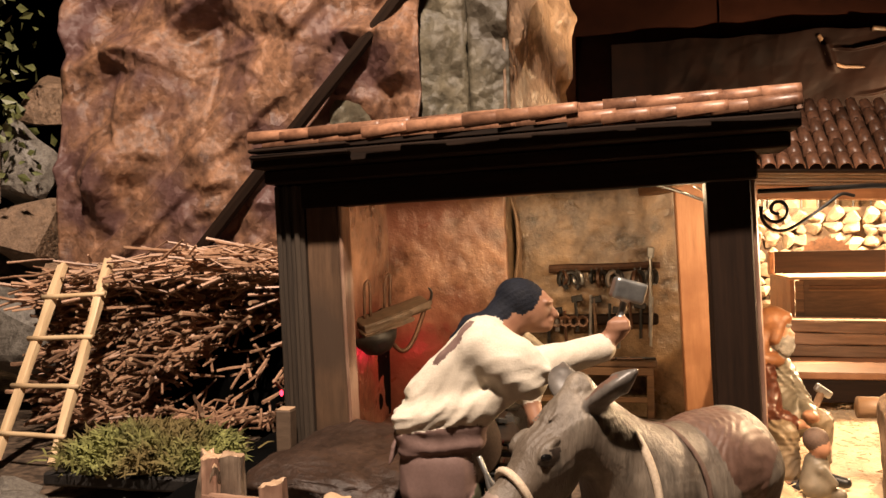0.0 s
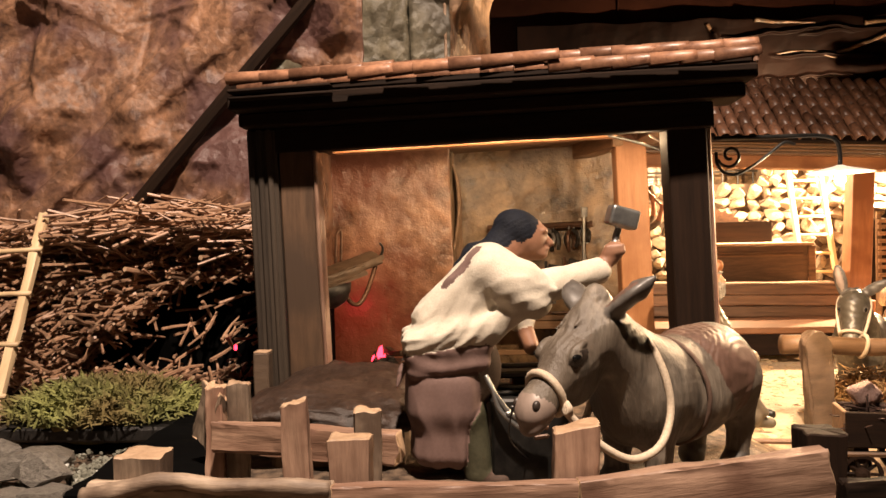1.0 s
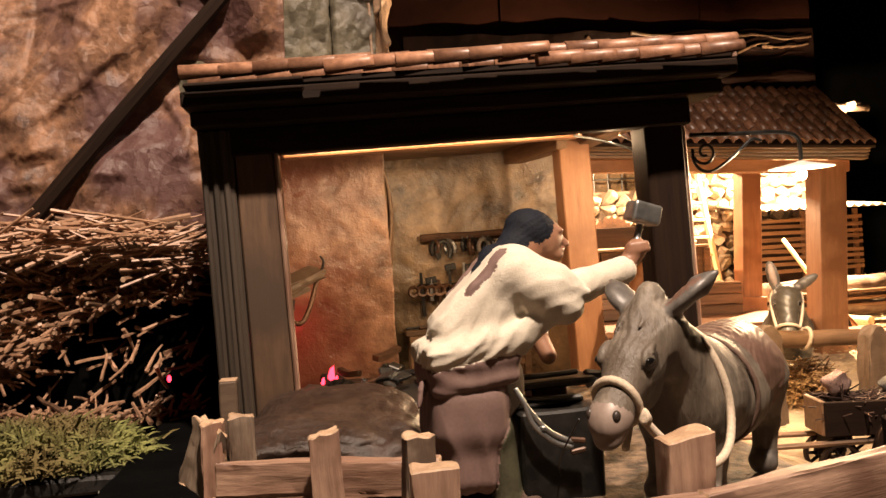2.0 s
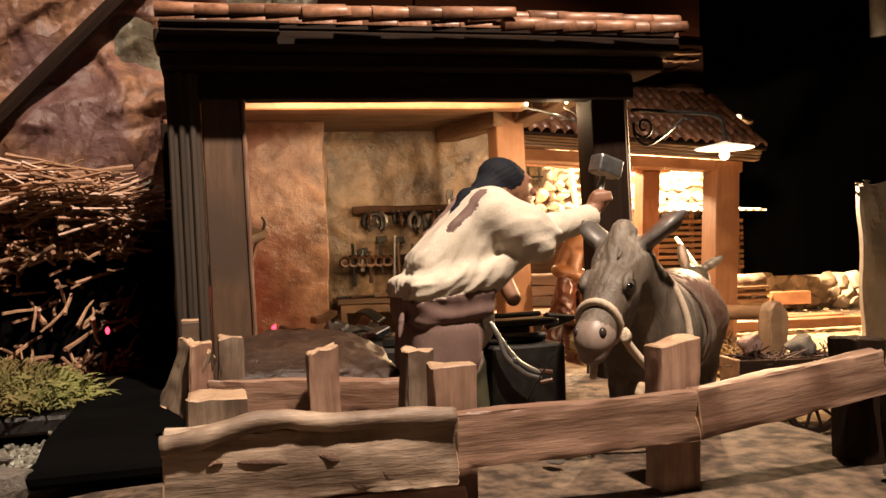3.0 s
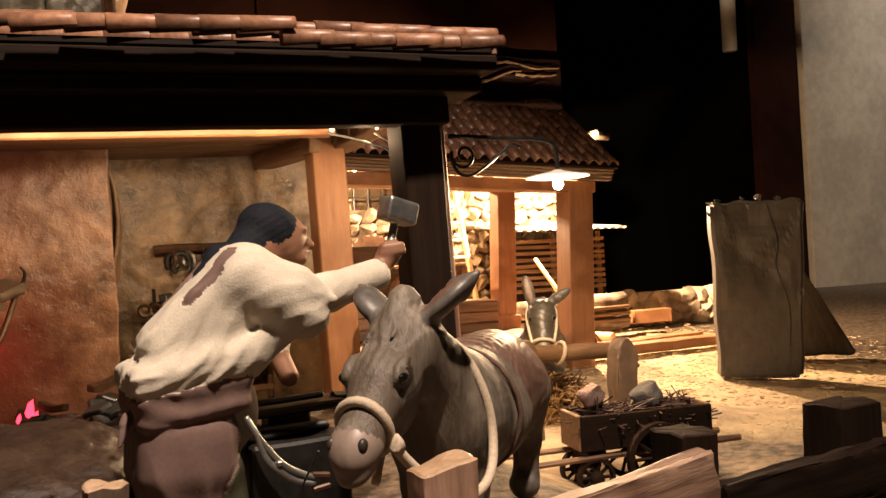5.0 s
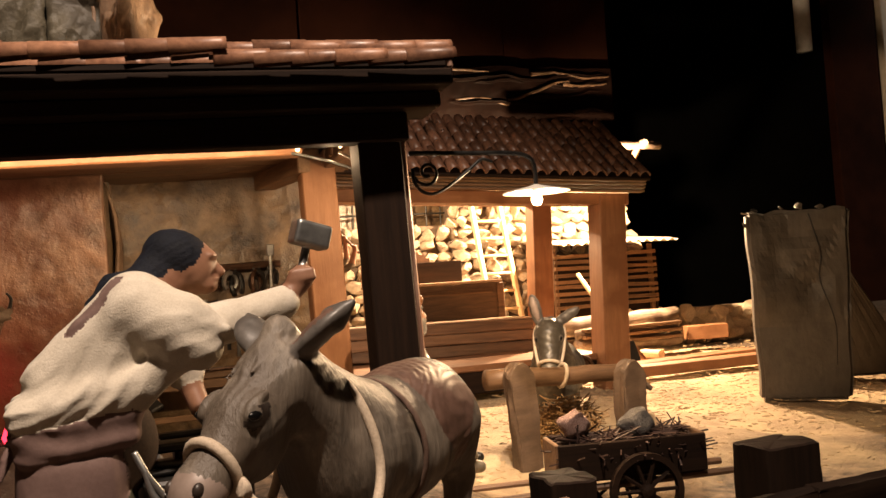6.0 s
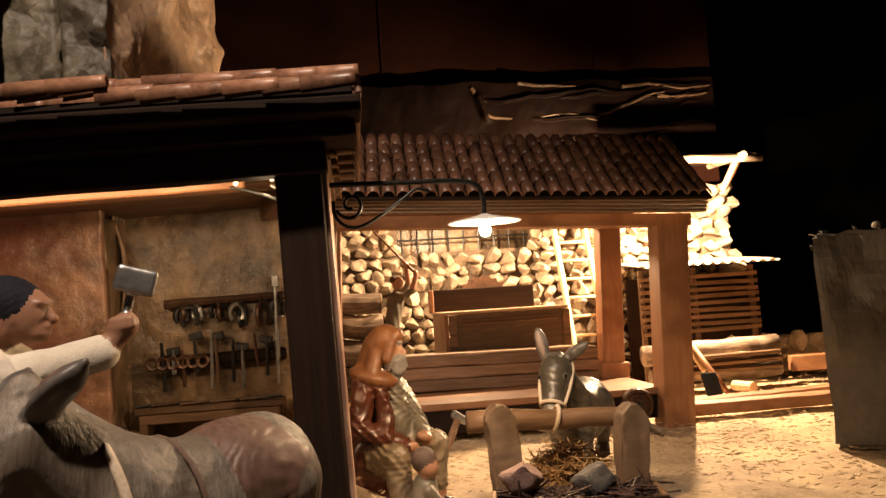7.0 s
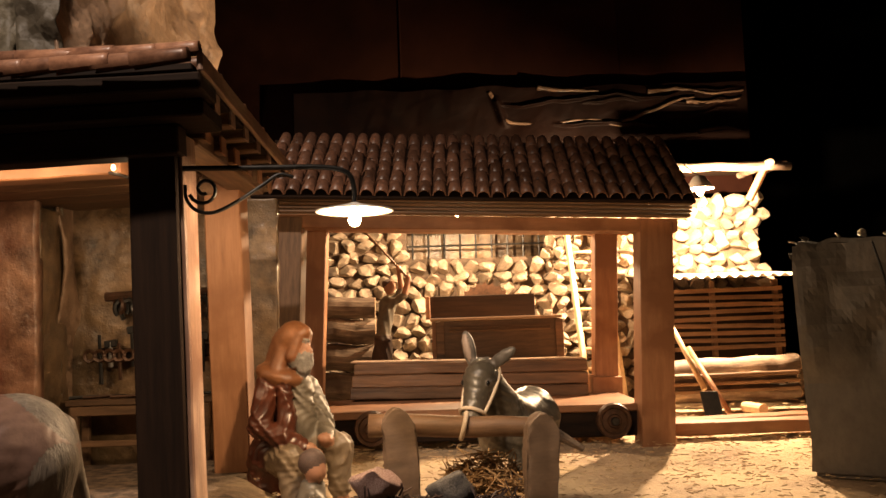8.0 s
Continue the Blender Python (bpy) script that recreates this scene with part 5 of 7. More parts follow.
def build_string_bulbs():
    s = thing("bulb_wire", "dark wire with small lit bulbs along the beam", "light wire", pose(0.17, 0.95, 0.32))
    w = lambda p: (p[0] - 0.17, p[1] - 0.95, p[2] - 0.32)
    part("wire", tube([w(p) for p in curve_points([(0.145, 0.985, 0.322), (0.163, 0.972, 0.316), (0.184, 0.958, 0.307), (0.200, 0.945, 0.296), (0.203, 0.940, 0.27), (0.200, 0.940, 0.20), (0.203, 0.940, 0.10), (0.202, 0.94, 0.012)])], 0.0016, 6), iron, s)
    part("wire", tube([w(p) for p in curve_points([(0.186, 0.955, 0.318), (0.198, 0.948, 0.309), (0.206, 0.944, 0.296), (0.199, 0.939, 0.284), (0.207, 0.942, 0.268), (0.201, 0.938, 0.24)])], 0.0013, 6), bark, s)
    for p in ((0.150, 0.981, 0.326), (0.187, 0.950, 0.324)):
        part("bulb", lathe([(0.0008, 0.003), (0.002, 0.0015), (0.0022, -0.001), (0.0008, -0.003)], 10), small_glow, s, "small lit bulb", pose(*w(p)), smooth=True).visible_shadow = False


build_string_bulbs()


def build_yard_lamp():
    l = thing("yard_lamp", "lit white lamp hanging under the pole eave", "lamp", pose(YARD_X, YARD_Y, 0.455))
    part("shade", lathe([(0.006, 0.022), (0.012, 0.020), (0.030, -0.006), (0.0295, -0.008), (0.010, 0.012), (0.004, 0.014)], 24), enamel, l, "white cone shade", smooth=True)
    part("bulb", lathe([(0.002, 0.006), (0.008, 0.0), (0.009, -0.006), (0.004, -0.014), (0.001, -0.015)], 12), bulb_glow, l, "lit warm bulb", pose(0, 0, -0.008), smooth=True).visible_shadow = False
    part("cord", stick((0, 0, 0.02), (0.01, 0.150, 0.078), 0.0015, 0.0015, 6), iron, l)
    l2 = thing("sawmill_lamp", "small lit bulb hung under the sawmill roof", "lamp", pose(0.50, 2.02, 0.415))
    part("cord", stick((0, 0, 0), (0, 0, 0.055), 0.0015, 0.0015, 6), iron, l2)
    part("bulb", lathe([(0.002, 0.004), (0.006, 0.0), (0.006, -0.005), (0.001, -0.010)], 12), bulb_glow, l2, "lit warm bulb", smooth=True).visible_shadow = False


build_yard_lamp()


# ---- sawmill shed at the rear ----
SHED = pose(0.55, 1.5, 0, 0, 2.5, 0)


def build_shed():
    shed = thing("sawmill_shed", "open pine sawmill shed with a clay tiled roof", "shed", SHED)

    def b(name, p, q, w, h, mtl, label="", **kw):
        return beam(name, (p[0] - 0.55, p[1] - 1.5, p[2]), (q[0] - 0.55, q[1] - 1.5, q[2]), w, h, mtl, shed, label, **kw)
    b("post", (0.799, 1.575, -0.05), (0.799, 1.575, 0.338), 0.052, 0.054, pine, "orange pine front post", seed=2)
    b("post", (0.200, 1.575, -0.05), (0.200, 1.575, 0.338), 0.052, 0.040, brown_wood, "brown front post", seed=3)
    b("post", (0.768, 1.825, -0.05), (0.768, 1.825, 0.345), 0.045, 0.044, pine, "orange pine inner post", seed=4)
    b("post", (0.205, 1.825, -0.05), (0.205, 1.825, 0.345), 0.040, 0.038, pine, "orange pine inner post", seed=5)
    b("post_foot", (0.768, 1.825, 0.0), (0.768, 1.825, 0.07), 0.058, 0.058, pine, seed=6)
    b("front_beam", (0.15, 1.575, 0.331), (0.835, 1.575, 0.331), 0.045, 0.022, pine, "lit pine beam", cuts=8, seed=7)
    b("rear_beam", (0.17, 1.825, 0.36), (0.82, 1.825, 0.36), 0.04, 0.03, pine, cuts=8, seed=8)
    for k in range(4):
        b("fascia", (0.155, 1.520 - 0.003 * k, 0.342 + 0.006 * k), (0.845, 1.520 - 0.003 * k, 0.342 + 0.006 * k), 0.02, 0.0048, brown_wood, "layered brown fascia strip", cuts=6, wobble=0.0006, seed=10 + k)
    # pitched deck from the eave up to the ridge, with its tiles
    a, c = Vector((0, 1.492, 0.364)), Vector((0, 1.672, 0.492))
    slope = (c - a).normalized()
    pitch = math.degrees(math.atan2(slope.z, slope.y))
    m = pose(0.497 - 0.55, (a.y + c.y) / 2 - 1.5, (a.z + c.z) / 2 - 0.004, pitch, 0, 0)
    part("roof_deck", box((0.70, (c - a).length, 0.006), 0.001), dark_wood, shed, m=m)
    # unseen flat deck added to keep the sawmill lamp off backboard and sheet
    part("roof_deck", box((0.70, 0.66, 0.006), 0.001), dark_wood, shed, m=pose(0.497 - 0.55, 1.995 - 1.5, 0.474, -2.5, 0, 0))
    tile = half_tile(0.046, 0.0112, 0.0088, 0.0018, 8)
    first = part("tile", tile, old_tile, None, smooth=True)
    rng = random.Random(9)
    for col in range(30):
        x = 0.166 + 0.0231 * col
        for r in range(6):
            p = a + slope * (0.020 + 0.0368 * r)
            ob = new("tile", first.data)
            ob.parent = shed
            ob.matrix_basis = pose(x - 0.55 + rng.uniform(-0.0015, 0.0015), p.y - 1.5, p.z + 0.003 + rng.uniform(0, 0.0012), pitch + 2.5 + rng.uniform(-1.5, 1.5), 0, rng.uniform(-2.5, 2.5)) @ pose(0, 0, 0, 0, 0, 90)
    bpy.data.objects.remove(first)


build_shed()


def build_sawmill():
    # platform, carriage and the timber on it
    plat = thing("sawmill_carriage", "low plank carriage on small iron wheels", "carriage", pose(0.51, 1.70, -0.03))
    part("deck", box((0.56, 0.24, 0.012), 0.002, 6, 0.001), pine, plat, m=pose(0, 0, 0.054))
    part("side", box((0.56, 0.02, 0.040), 0.002, 6, 0.001), dark_wood, plat, m=pose(0, -0.108, 0.0275))
    wheel_profile = [(0.004, 0.009), (0.010, 0.009), (0.012, 0.004), (0.020, 0.003), (0.022, 0.007), (0.027, 0.007), (0.029, 0.003), (0.029, -0.004), (0.004, -0.005)]
    for x in (-0.172, 0.222):
        wh = part("wheel", lathe(wheel_profile, 24), rust, plat, "dark iron wheel", pose(x, -0.128, 0.034, 90, 0, 0), smooth=False)
        part("hub", lathe([(0.006, 0.013), (0.007, 0.010), (0.007, 0.0)], 12), iron, wh)
    t = thing("squared_timber", "squared weathered timber lying on the carriage", "timber", pose(0.505, 1.80, 0.06))
    for k in range(3):
        part("layer", box((0.445 - 0.004 * k, 0.07, 0.022), 0.002, 14, 0.0022, 20 + k), timber_wood, t, m=pose(0.002 * k, 0, -0.018 + 0.0228 * k, 0, 0.8, 0))
    part("sawn_face", box((0.44, 0.066, 0.003), 0.0005, 8, 0.0005), cut_wood, t, "pale fresh sawn top", pose(0, 0, 0.0402, 0, 0.8, 0))
    # saw table with its blade
    saw = thing("saw_table", "brown panelled saw bench with a circular blade", "saw bench", pose(0.56, 1.98, -0.03))
    part("front", box((0.235, 0.008, 0.15), 0.001), brown_wood, saw, "panelled brown front", pose(0.012, -0.125, 0.13))
    for sx in (-0.106, 0.130):
        part("stile", box((0.016, 0.006, 0.148), 0.001, 0), timber_wood, saw, m=pose(sx, -0.131, 0.13))
    for k in range(2):
        part("moulding", box((0.20, 0.005, 0.004), 0.001), timber_wood, saw, m=pose(0.012, -0.131, 0.192 - 0.007 * k))
    part("side", box((0.008, 0.25, 0.15), 0.001), pine, saw, m=pose(-0.118, 0.0, 0.13))
    part("side", box((0.008, 0.25, 0.15), 0.001), pine, saw, m=pose(0.130, 0.0, 0.13))
    part("top", box((0.262, 0.262, 0.006), 0.001), cut_wood, saw, "pale bench top", pose(0.006, 0, 0.2085))
    part("guard", box((0.232, 0.012, 0.050), 0.001), dark_wood, saw, "dark guard board", pose(-0.012, 0.05, 0.236))
    part("guard_side", box((0.010, 0.03, 0.050), 0.001), pine, saw, m=pose(-0.131, 0.05, 0.236))
    bm = bmesh.new()
    ring = []
    for k in range(72):
        r = 0.062 + (0.006 if k % 3 == 0 else 0)
        a = math.tau * k / 72
        ring.append((r * math.cos(a), r * math.sin(a)))
    lo, hi = [bm.verts.new((x, -0.001, z)) for x, z in ring], [bm.verts.new((x, 0.001, z)) for x, z in ring]
    bm.faces.new(lo)
    bm.faces.new(hi[::-1])
    for k in range(72):
        bm.faces.new((lo[k], hi[k], hi[(k + 1) % 72], lo[(k + 1) % 72]))
    part("blade", bm, rust, saw, "toothed rusty circular saw blade", pose(0.0, 0.12, 0.225))
    # stacked logs at the left end
    for k, (z, r) in enumerate(((0.225, 0.024), (0.175, 0.028), (0.118, 0.030), (0.055, 0.032), (0.0, 0.030))):
        ob = part("log", stick((-0.15, 0, 0), (0.15, 0, 0), r, r * 0.95, 14, 0.006, 8, k), bark, None, m=pose(0.165, 1.99, z - 0.01, 0, 2, 3))
        for sx in (-1, 1):
            part("cut_end", lathe([(r * 0.93, 0.001), (r * 0.93, -0.001)], 14), cut_wood, ob, m=pose(0.1502 * sx, 0, 0, 0, 90, 0))
        tagged(ob, "barked log stacked against the stone wall", "log", "stacked logs")


build_sawmill()


def build_stone_wall():
    wall = tagged(new("wall_stone"), "field stone wall of the sawmill, warm lit", "wall", kind="structure")
    core = [((-0.30, 0.37), (-0.03, 0.335)), ((0.37, 0.73), (-0.03, 0.335)), ((-0.30, 0.375), (0.335, 0.56)), ((0.73, 1.275), (-0.03, 0.47))]
    for (x0, x1), (z0, z1) in core:
        part("core", box((x1 - x0, 0.05, z1 - z0), 0.001), mortar, wall, m=pose((x0 + x1) / 2, 2.325, (z0 + z1) / 2))
    kinds = []
    for k in range(14):
        ob = part("stone", stone(100 + k, 0.3), field_stone, None)
        kinds.append(ob.data)
        bpy.data.objects.remove(ob)
    rng = random.Random(77)
    z, spots = -0.01, []
    while z < 0.47:
        hgt = rng.uniform(0.024, 0.036)
        x = -0.05 + rng.uniform(0, 0.03)
        while x < 1.27:
            w = rng.uniform(0.026, 0.052)
            cx, cz = x + w / 2, z + hgt / 2 + rng.uniform(-0.006, 0.006)
            if not (0.375 < cx < 0.725 and cz > 0.335) and not (cx < 0.73 and cz > 0.44):
                m = pose(cx, 2.297 + rng.uniform(-0.008, 0.004), cz, rng.uniform(-15, 15), rng.uniform(-20, 20), rng.uniform(-15, 15)) @ Matrix.Diagonal((w * 1.34, 0.07, hgt * rng.uniform(1.3, 1.5), 1))
                spots.append((cx < 0.5, cz, m, rng.randrange(14)))
            x += w
        z += hgt
    # the stones in plain view are parts, the rest is one mesh
    spots.sort(key=lambda p: (p[0], -p[1]))
    for _, _, m, k in spots[:300]:
        ob = new("stone", kinds[k])
        ob.parent = wall
        ob.matrix_basis = m
    bm = bmesh.new()
    for _, _, m, k in spots[300:]:
        vs = [bm.verts.new(m @ v.co) for v in kinds[k].vertices]
        for f in kinds[k].polygons:
            bm.faces.new([vs[i] for i in f.vertices])
    tagged(part("stone_rest", bm, field_stone, wall), "field stones in shade", kind="stuff")
    win = tagged(new("window_1"), "barred opening above the stone wall", "window", kind="structure")
    for k in range(9):
        part("bar", stick((0.39 + 0.041 * k, 2.34, 0.33), (0.391 + 0.041 * k, 2.34, 0.46), 0.0026, 0.0026, 6), iron, win)
    for zz in (0.372, 0.41):
        part("bar", stick((0.37, 2.337, zz), (0.735, 2.337, zz), 0.0026, 0.0026, 6), iron, win)
    ob = part("wall_behind", box((0.5, 0.01, 0.30), 0.001), plaster, None, m=pose(0.55, 2.40, 0.40))
    tagged(ob, "pinkish plaster seen behind the bars", "wall", kind="structure")


build_stone_wall()


def build_rear_ladder():
    lad = thing("ladder", "pale wooden ladder leaning on the stone wall", "ladder", pose(0, 0, 0))
    a0, a1, b0, b1 = Vector((0.800, 2.165, -0.03)), Vector((0.775, 2.255, 0.42)), Vector((0.885, 2.165, -0.03)), Vector((0.855, 2.255, 0.42))
    beam("rail", a0, a1, 0.012, 0.013, ladder_wood, lad, cuts=6)
    beam("rail", b0, b1, 0.012, 0.013, ladder_wood, lad, cuts=6)
    for k in range(9):
        f = 0.08 + 0.105 * k
        part("rung", stick(a0.lerp(a1, f), b0.lerp(b1, f), 0.004, 0.004, 7), ladder_wood, lad, smooth=True)


build_rear_ladder()


def build_crate_shed():
    shed = thing("slatted_shed", "slatted wooden lean-to with a corrugated tin roof", "lean-to", pose(1.12, 2.12, 0))
    bm = bmesh.new()
    nx = 64
    for yy in (0, 1):
        for th in (0, 1):
            for i in range(nx + 1):
                x = -0.20 + 0.345 * i / nx
                bm.verts.new((x, -0.09 + 0.25 * yy, 0.004 * math.sin(i / nx * math.tau * 14) + 0.02 * yy - 0.0012 * th))
    bm.verts.ensure_lookup_table()
    V = lambda yy, th, i: bm.verts[(yy * 2 + th) * (nx + 1) + i]
    for i in range(nx):
        bm.faces.new((V(0, 0, i), V(0, 0, i + 1), V(1, 0, i + 1), V(1, 0, i)))
        bm.faces.new((V(0, 1, i + 1), V(0, 1, i), V(1, 1, i), V(1, 1, i + 1)))
        bm.faces.new((V(0, 1, i), V(0, 1, i + 1), V(0, 0, i + 1), V(0, 0, i)))
        bm.faces.new((V(1, 0, i), V(1, 0, i + 1), V(1, 1, i + 1), V(1, 1, i)))
    part("roof", bm, tin, shed, "corrugated tin roof", pose(0, 0, 0.256), smooth=True)
    rng = random.Random(14)
    for k in range(9):
        part("slat", box((0.30, 0.006, 0.0095), 0.0008, 6, 0.0015, k), brown_wood, shed, m=pose(-0.02, 0.0, 0.095 + 0.0165 * k, 0, rng.uniform(-1.2, 1.2), 0))
    for x in (-0.165, -0.03, 0.118):
        part("upright", box((0.012, 0.010, 0.27), 0.001), brown_wood, shed, m=pose(x, 0.010, 0.115))
    part("backing", box((0.30, 0.006, 0.26), 0.001), dark_wood, shed, m=pose(-0.02, 0.11, 0.10))
    part("backing", box((0.12, 0.006, 0.26), 0.001), dark_wood, shed, m=pose(0.127, 0.06, 0.10, 0, 0, 90))
    # lit eave pole with its brace
    ev = thing("pole_eave", "round pole eave with a diagonal pine brace", "eave", pose(1.16, 2.14, 0.52))
    part("pole", stick((-0.16, 0, 0.004), (0.14, 0, -0.003), 0.0115, 0.010, 10, 0.003, 6), bark, ev, smooth=True)
    part("pole", stick((0.085, -0.02, 0.004), (0.085, 0.18, 0.01), 0.009, 0.009, 10), bark, ev)
    beam("brace", (0.055, 0.05, -0.075), (0.085, 0.02, -0.004), 0.014, 0.016, pine, ev)
    part("roof_board", box((0.36, 0.14, 0.008), 0.001), dark_wood, ev, m=pose(-0.02, 0.13, 0.018))


build_crate_shed()


def build_yard():
    rng = random.Random(18)
    for k, (p, q, r) in enumerate((((0.90, 1.995, 0.052), (1.22, 2.0, 0.060), 0.024), ((0.92, 1.965, 0.004), (1.21, 1.975, 0.006), 0.018), ((0.92, 2.01, 0.0), (1.2, 2.02, 0.0), 0.02), ((0.92, 1.96, 0.035), (1.20, 1.965, 0.038), 0.012))):
        L = (Vector(q) - Vector(p)).length
        ob = part("log", stick((-L / 2, 0, 0), (L / 2, 0, 0), r, r * 0.93, 12, 0.006, 8, k), bark, None, m=along(p, q), smooth=True)
        part("cut_end", lathe([(r * 0.86, 0.001), (r * 0.86, -0.001)], 12), cut_wood, ob, m=pose(L / 2 + 0.0005, 0, 0, 0, 90, 0))
        tagged(ob, "long barked log stacked beside the lean-to", "log", "logs by the lean-to")
    for k in range(3):
        ob = beam("board", (0.93, 1.945, 0.012 + 0.016 * k), (1.20, 1.95, 0.014 + 0.016 * k), 0.02, 0.008, brown_wood, None, wobble=0.0015, seed=k)
        tagged(ob, "brown board stacked in front of the logs", "board", "stacked boards")
    ob = part("log", stick((0, -0.03, 0), (0, 0.03, 0), 0.011, 0.011, 12), cut_wood, None, m=pose(1.085, 1.90, -0.02, 0, 0, 15))
    tagged(ob, "short sawn log end lying on the straw", "log")
    wall = tagged(new("wall_low"), "low field stone wall with lamplight put into its pale stones", "wall", kind="structure")
    part("core", box((0.66, 0.05, 0.10), 0.002), lamplit_stone, wall, m=pose(1.51, 2.225, 0.012, 0, 0, -8))
    data = part("stone", stone(120, 0.3), lamplit_stone, None)
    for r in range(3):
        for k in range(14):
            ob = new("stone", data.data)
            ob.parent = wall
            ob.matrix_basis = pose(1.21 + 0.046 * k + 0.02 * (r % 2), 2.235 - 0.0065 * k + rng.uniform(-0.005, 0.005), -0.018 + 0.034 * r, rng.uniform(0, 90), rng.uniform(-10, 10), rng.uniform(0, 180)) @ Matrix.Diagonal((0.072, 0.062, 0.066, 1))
    bpy.data.objects.remove(data)
    for k, (p, q) in enumerate((((0.835, 1.625, -0.018), (1.35, 1.64, -0.020)), ((0.86, 1.70, -0.022), (1.25, 1.76, -0.022)))):
        ob = beam("ground_board", p, q, 0.05, 0.020, pine, None, cuts=10, wobble=0.0015, seed=k)
        tagged(ob, "pale plank laid on the straw-covered ground", "board", "boards on the ground")
    ob = beam("block", (1.26, 2.02, 0.01), (1.36, 1.99, 0.012), 0.04, 0.035, pine, None, cuts=4)
    tagged(ob, "small stack of pale boards by the low wall", "board stack")
    sp = thing("spade", "spade with pale wooden handle leaning on the logs", "spade", pose(0.955, 1.80, -0.03))
    part("handle", stick((0, 0, 0.06), (-0.03, 0.14, 0.21), 0.0055, 0.005, 8), ladder_wood, sp, smooth=True)
    part("blade", box((0.034, 0.003, 0.06), 0.001), iron, sp, m=pose(0.005, -0.022, 0.03, -30, 0, 0))
    sp = thing("pick_handle", "brown tool handle leaning on the logs", "tool", pose(0.99, 1.80, -0.03))
    part("handle", stick((0.012, -0.02, 0.0), (-0.025, 0.12, 0.135), 0.006, 0.005, 8), pine, sp, smooth=True)
    # straw on the yard
    bm = bmesh.new()
    for k in range(5200):
        x, yy = rng.uniform(0.25, 1.5), rng.gauss(1.5, 0.32)
        if yy < 0.95 or yy > 2.2:
            continue
        a, L = rng.uniform(0, math.tau), rng.uniform(0.004, 0.013)
        z = ground_height(x, yy) + 0.001 + rng.uniform(0, 0.004)
        d, w = Vector((math.cos(a), math.sin(a), rng.uniform(-0.1, 0.15))) * L / 2, Vector((-math.sin(a), math.cos(a), 0)) * 0.0004
        c = Vector((x, yy, z + 0.001))
        v = [bm.verts.new(p) for p in (c - d - w, c - d + w, c + d + w, c + d - w, c - d + Vector((0, 0, 0.001)), c + d + Vector((0, 0, 0.001)))]
        bm.faces.new((v[0], v[4], v[5], v[3]))
        bm.faces.new((v[4], v[1], v[2], v[5]))
    tagged(link_mesh("straw", bm, straw_mat), "loose straw strewn over the yard", "straw", kind="stuff")


build_yard()


def build_slab():
    fold = crumple(9, 0.010, 44)
    bm = box((0.150, 0.05, 0.315), 0.006, 24, 0, 0, 2)
    bmesh.ops.subdivide_edges(bm, edges=[e for e in bm.edges if abs(e.verts[0].co.z - e.verts[1].co.z) > 0.1], cuts=30, use_grid_fill=True)
    for v in bm.verts:
        v.co.y += fold(v.co).y
        v.co.x += 0.004 * noise.noise(Vector((v.co.z * 14, 3, 0))) + 0.016 * (v.co.z / 0.3) * (-0.3 if v.co.x < 0 else 1)
        if v.co.z > 0.14:
            v.co.z += 0.006 * noise.noise(Vector((v.co.x * 40, v.co.y * 40, 1)))
    ob = part("stone_slab", bm, grey_rock, None, m=pose(1.017, 1.312, 0.108, 0, 0, -33))
    crack = tube(curve_points([(0.020, -0.028, 0.150), (0.034, -0.029, 0.085), (0.030, -0.029, 0.04), (0.048, -0.028, -0.03), (0.046, -0.028, -0.10)], 5), 0.0014, 5, r_end=0.0005)
    for v in crack.verts:
        v.co.y += fold(v.co).y + 0.0022
    part("crack", crack, coal, ob, "thin dark crack")
    for k, (x, y, z, s) in enumerate(((-0.076, -0.020, 0.157, 0.016), (-0.062, -0.012, 0.161, 0.018), (-0.020, -0.016, 0.162, 0.014), (0.008, -0.010, 0.163, 0.020), (0.040, -0.016, 0.161, 0.016), (0.078, -0.014, 0.150, 0.018), (-0.080, -0.022, 0.138, 0.014))):
        part("chip", stone(500 + k, 0.4), glazed_rock, ob, "glossy chipped edge", pose(x, y, z, 20 * k, 15, 40 * k) @ Matrix.Diagonal((s, s * 0.8, s * 0.45, 1)))
    tagged(ob, "upright grey stone slab standing in the yard", "stone slab")
    wedge = box((0.20, 0.06, 0.26), 0.006, 12, 0.003, 5)
    for v in wedge.verts:
        if v.co.z > 0:
            v.co.x = v.co.x * 0.25 - 0.06
    ob = part("rock_wedge", wedge, grey_rock, None, m=pose(1.235, 1.43, 0.09, 0, 0, -30))
    tagged(ob, "dark grey wedge-shaped block behind the slab", "rock")


build_slab()


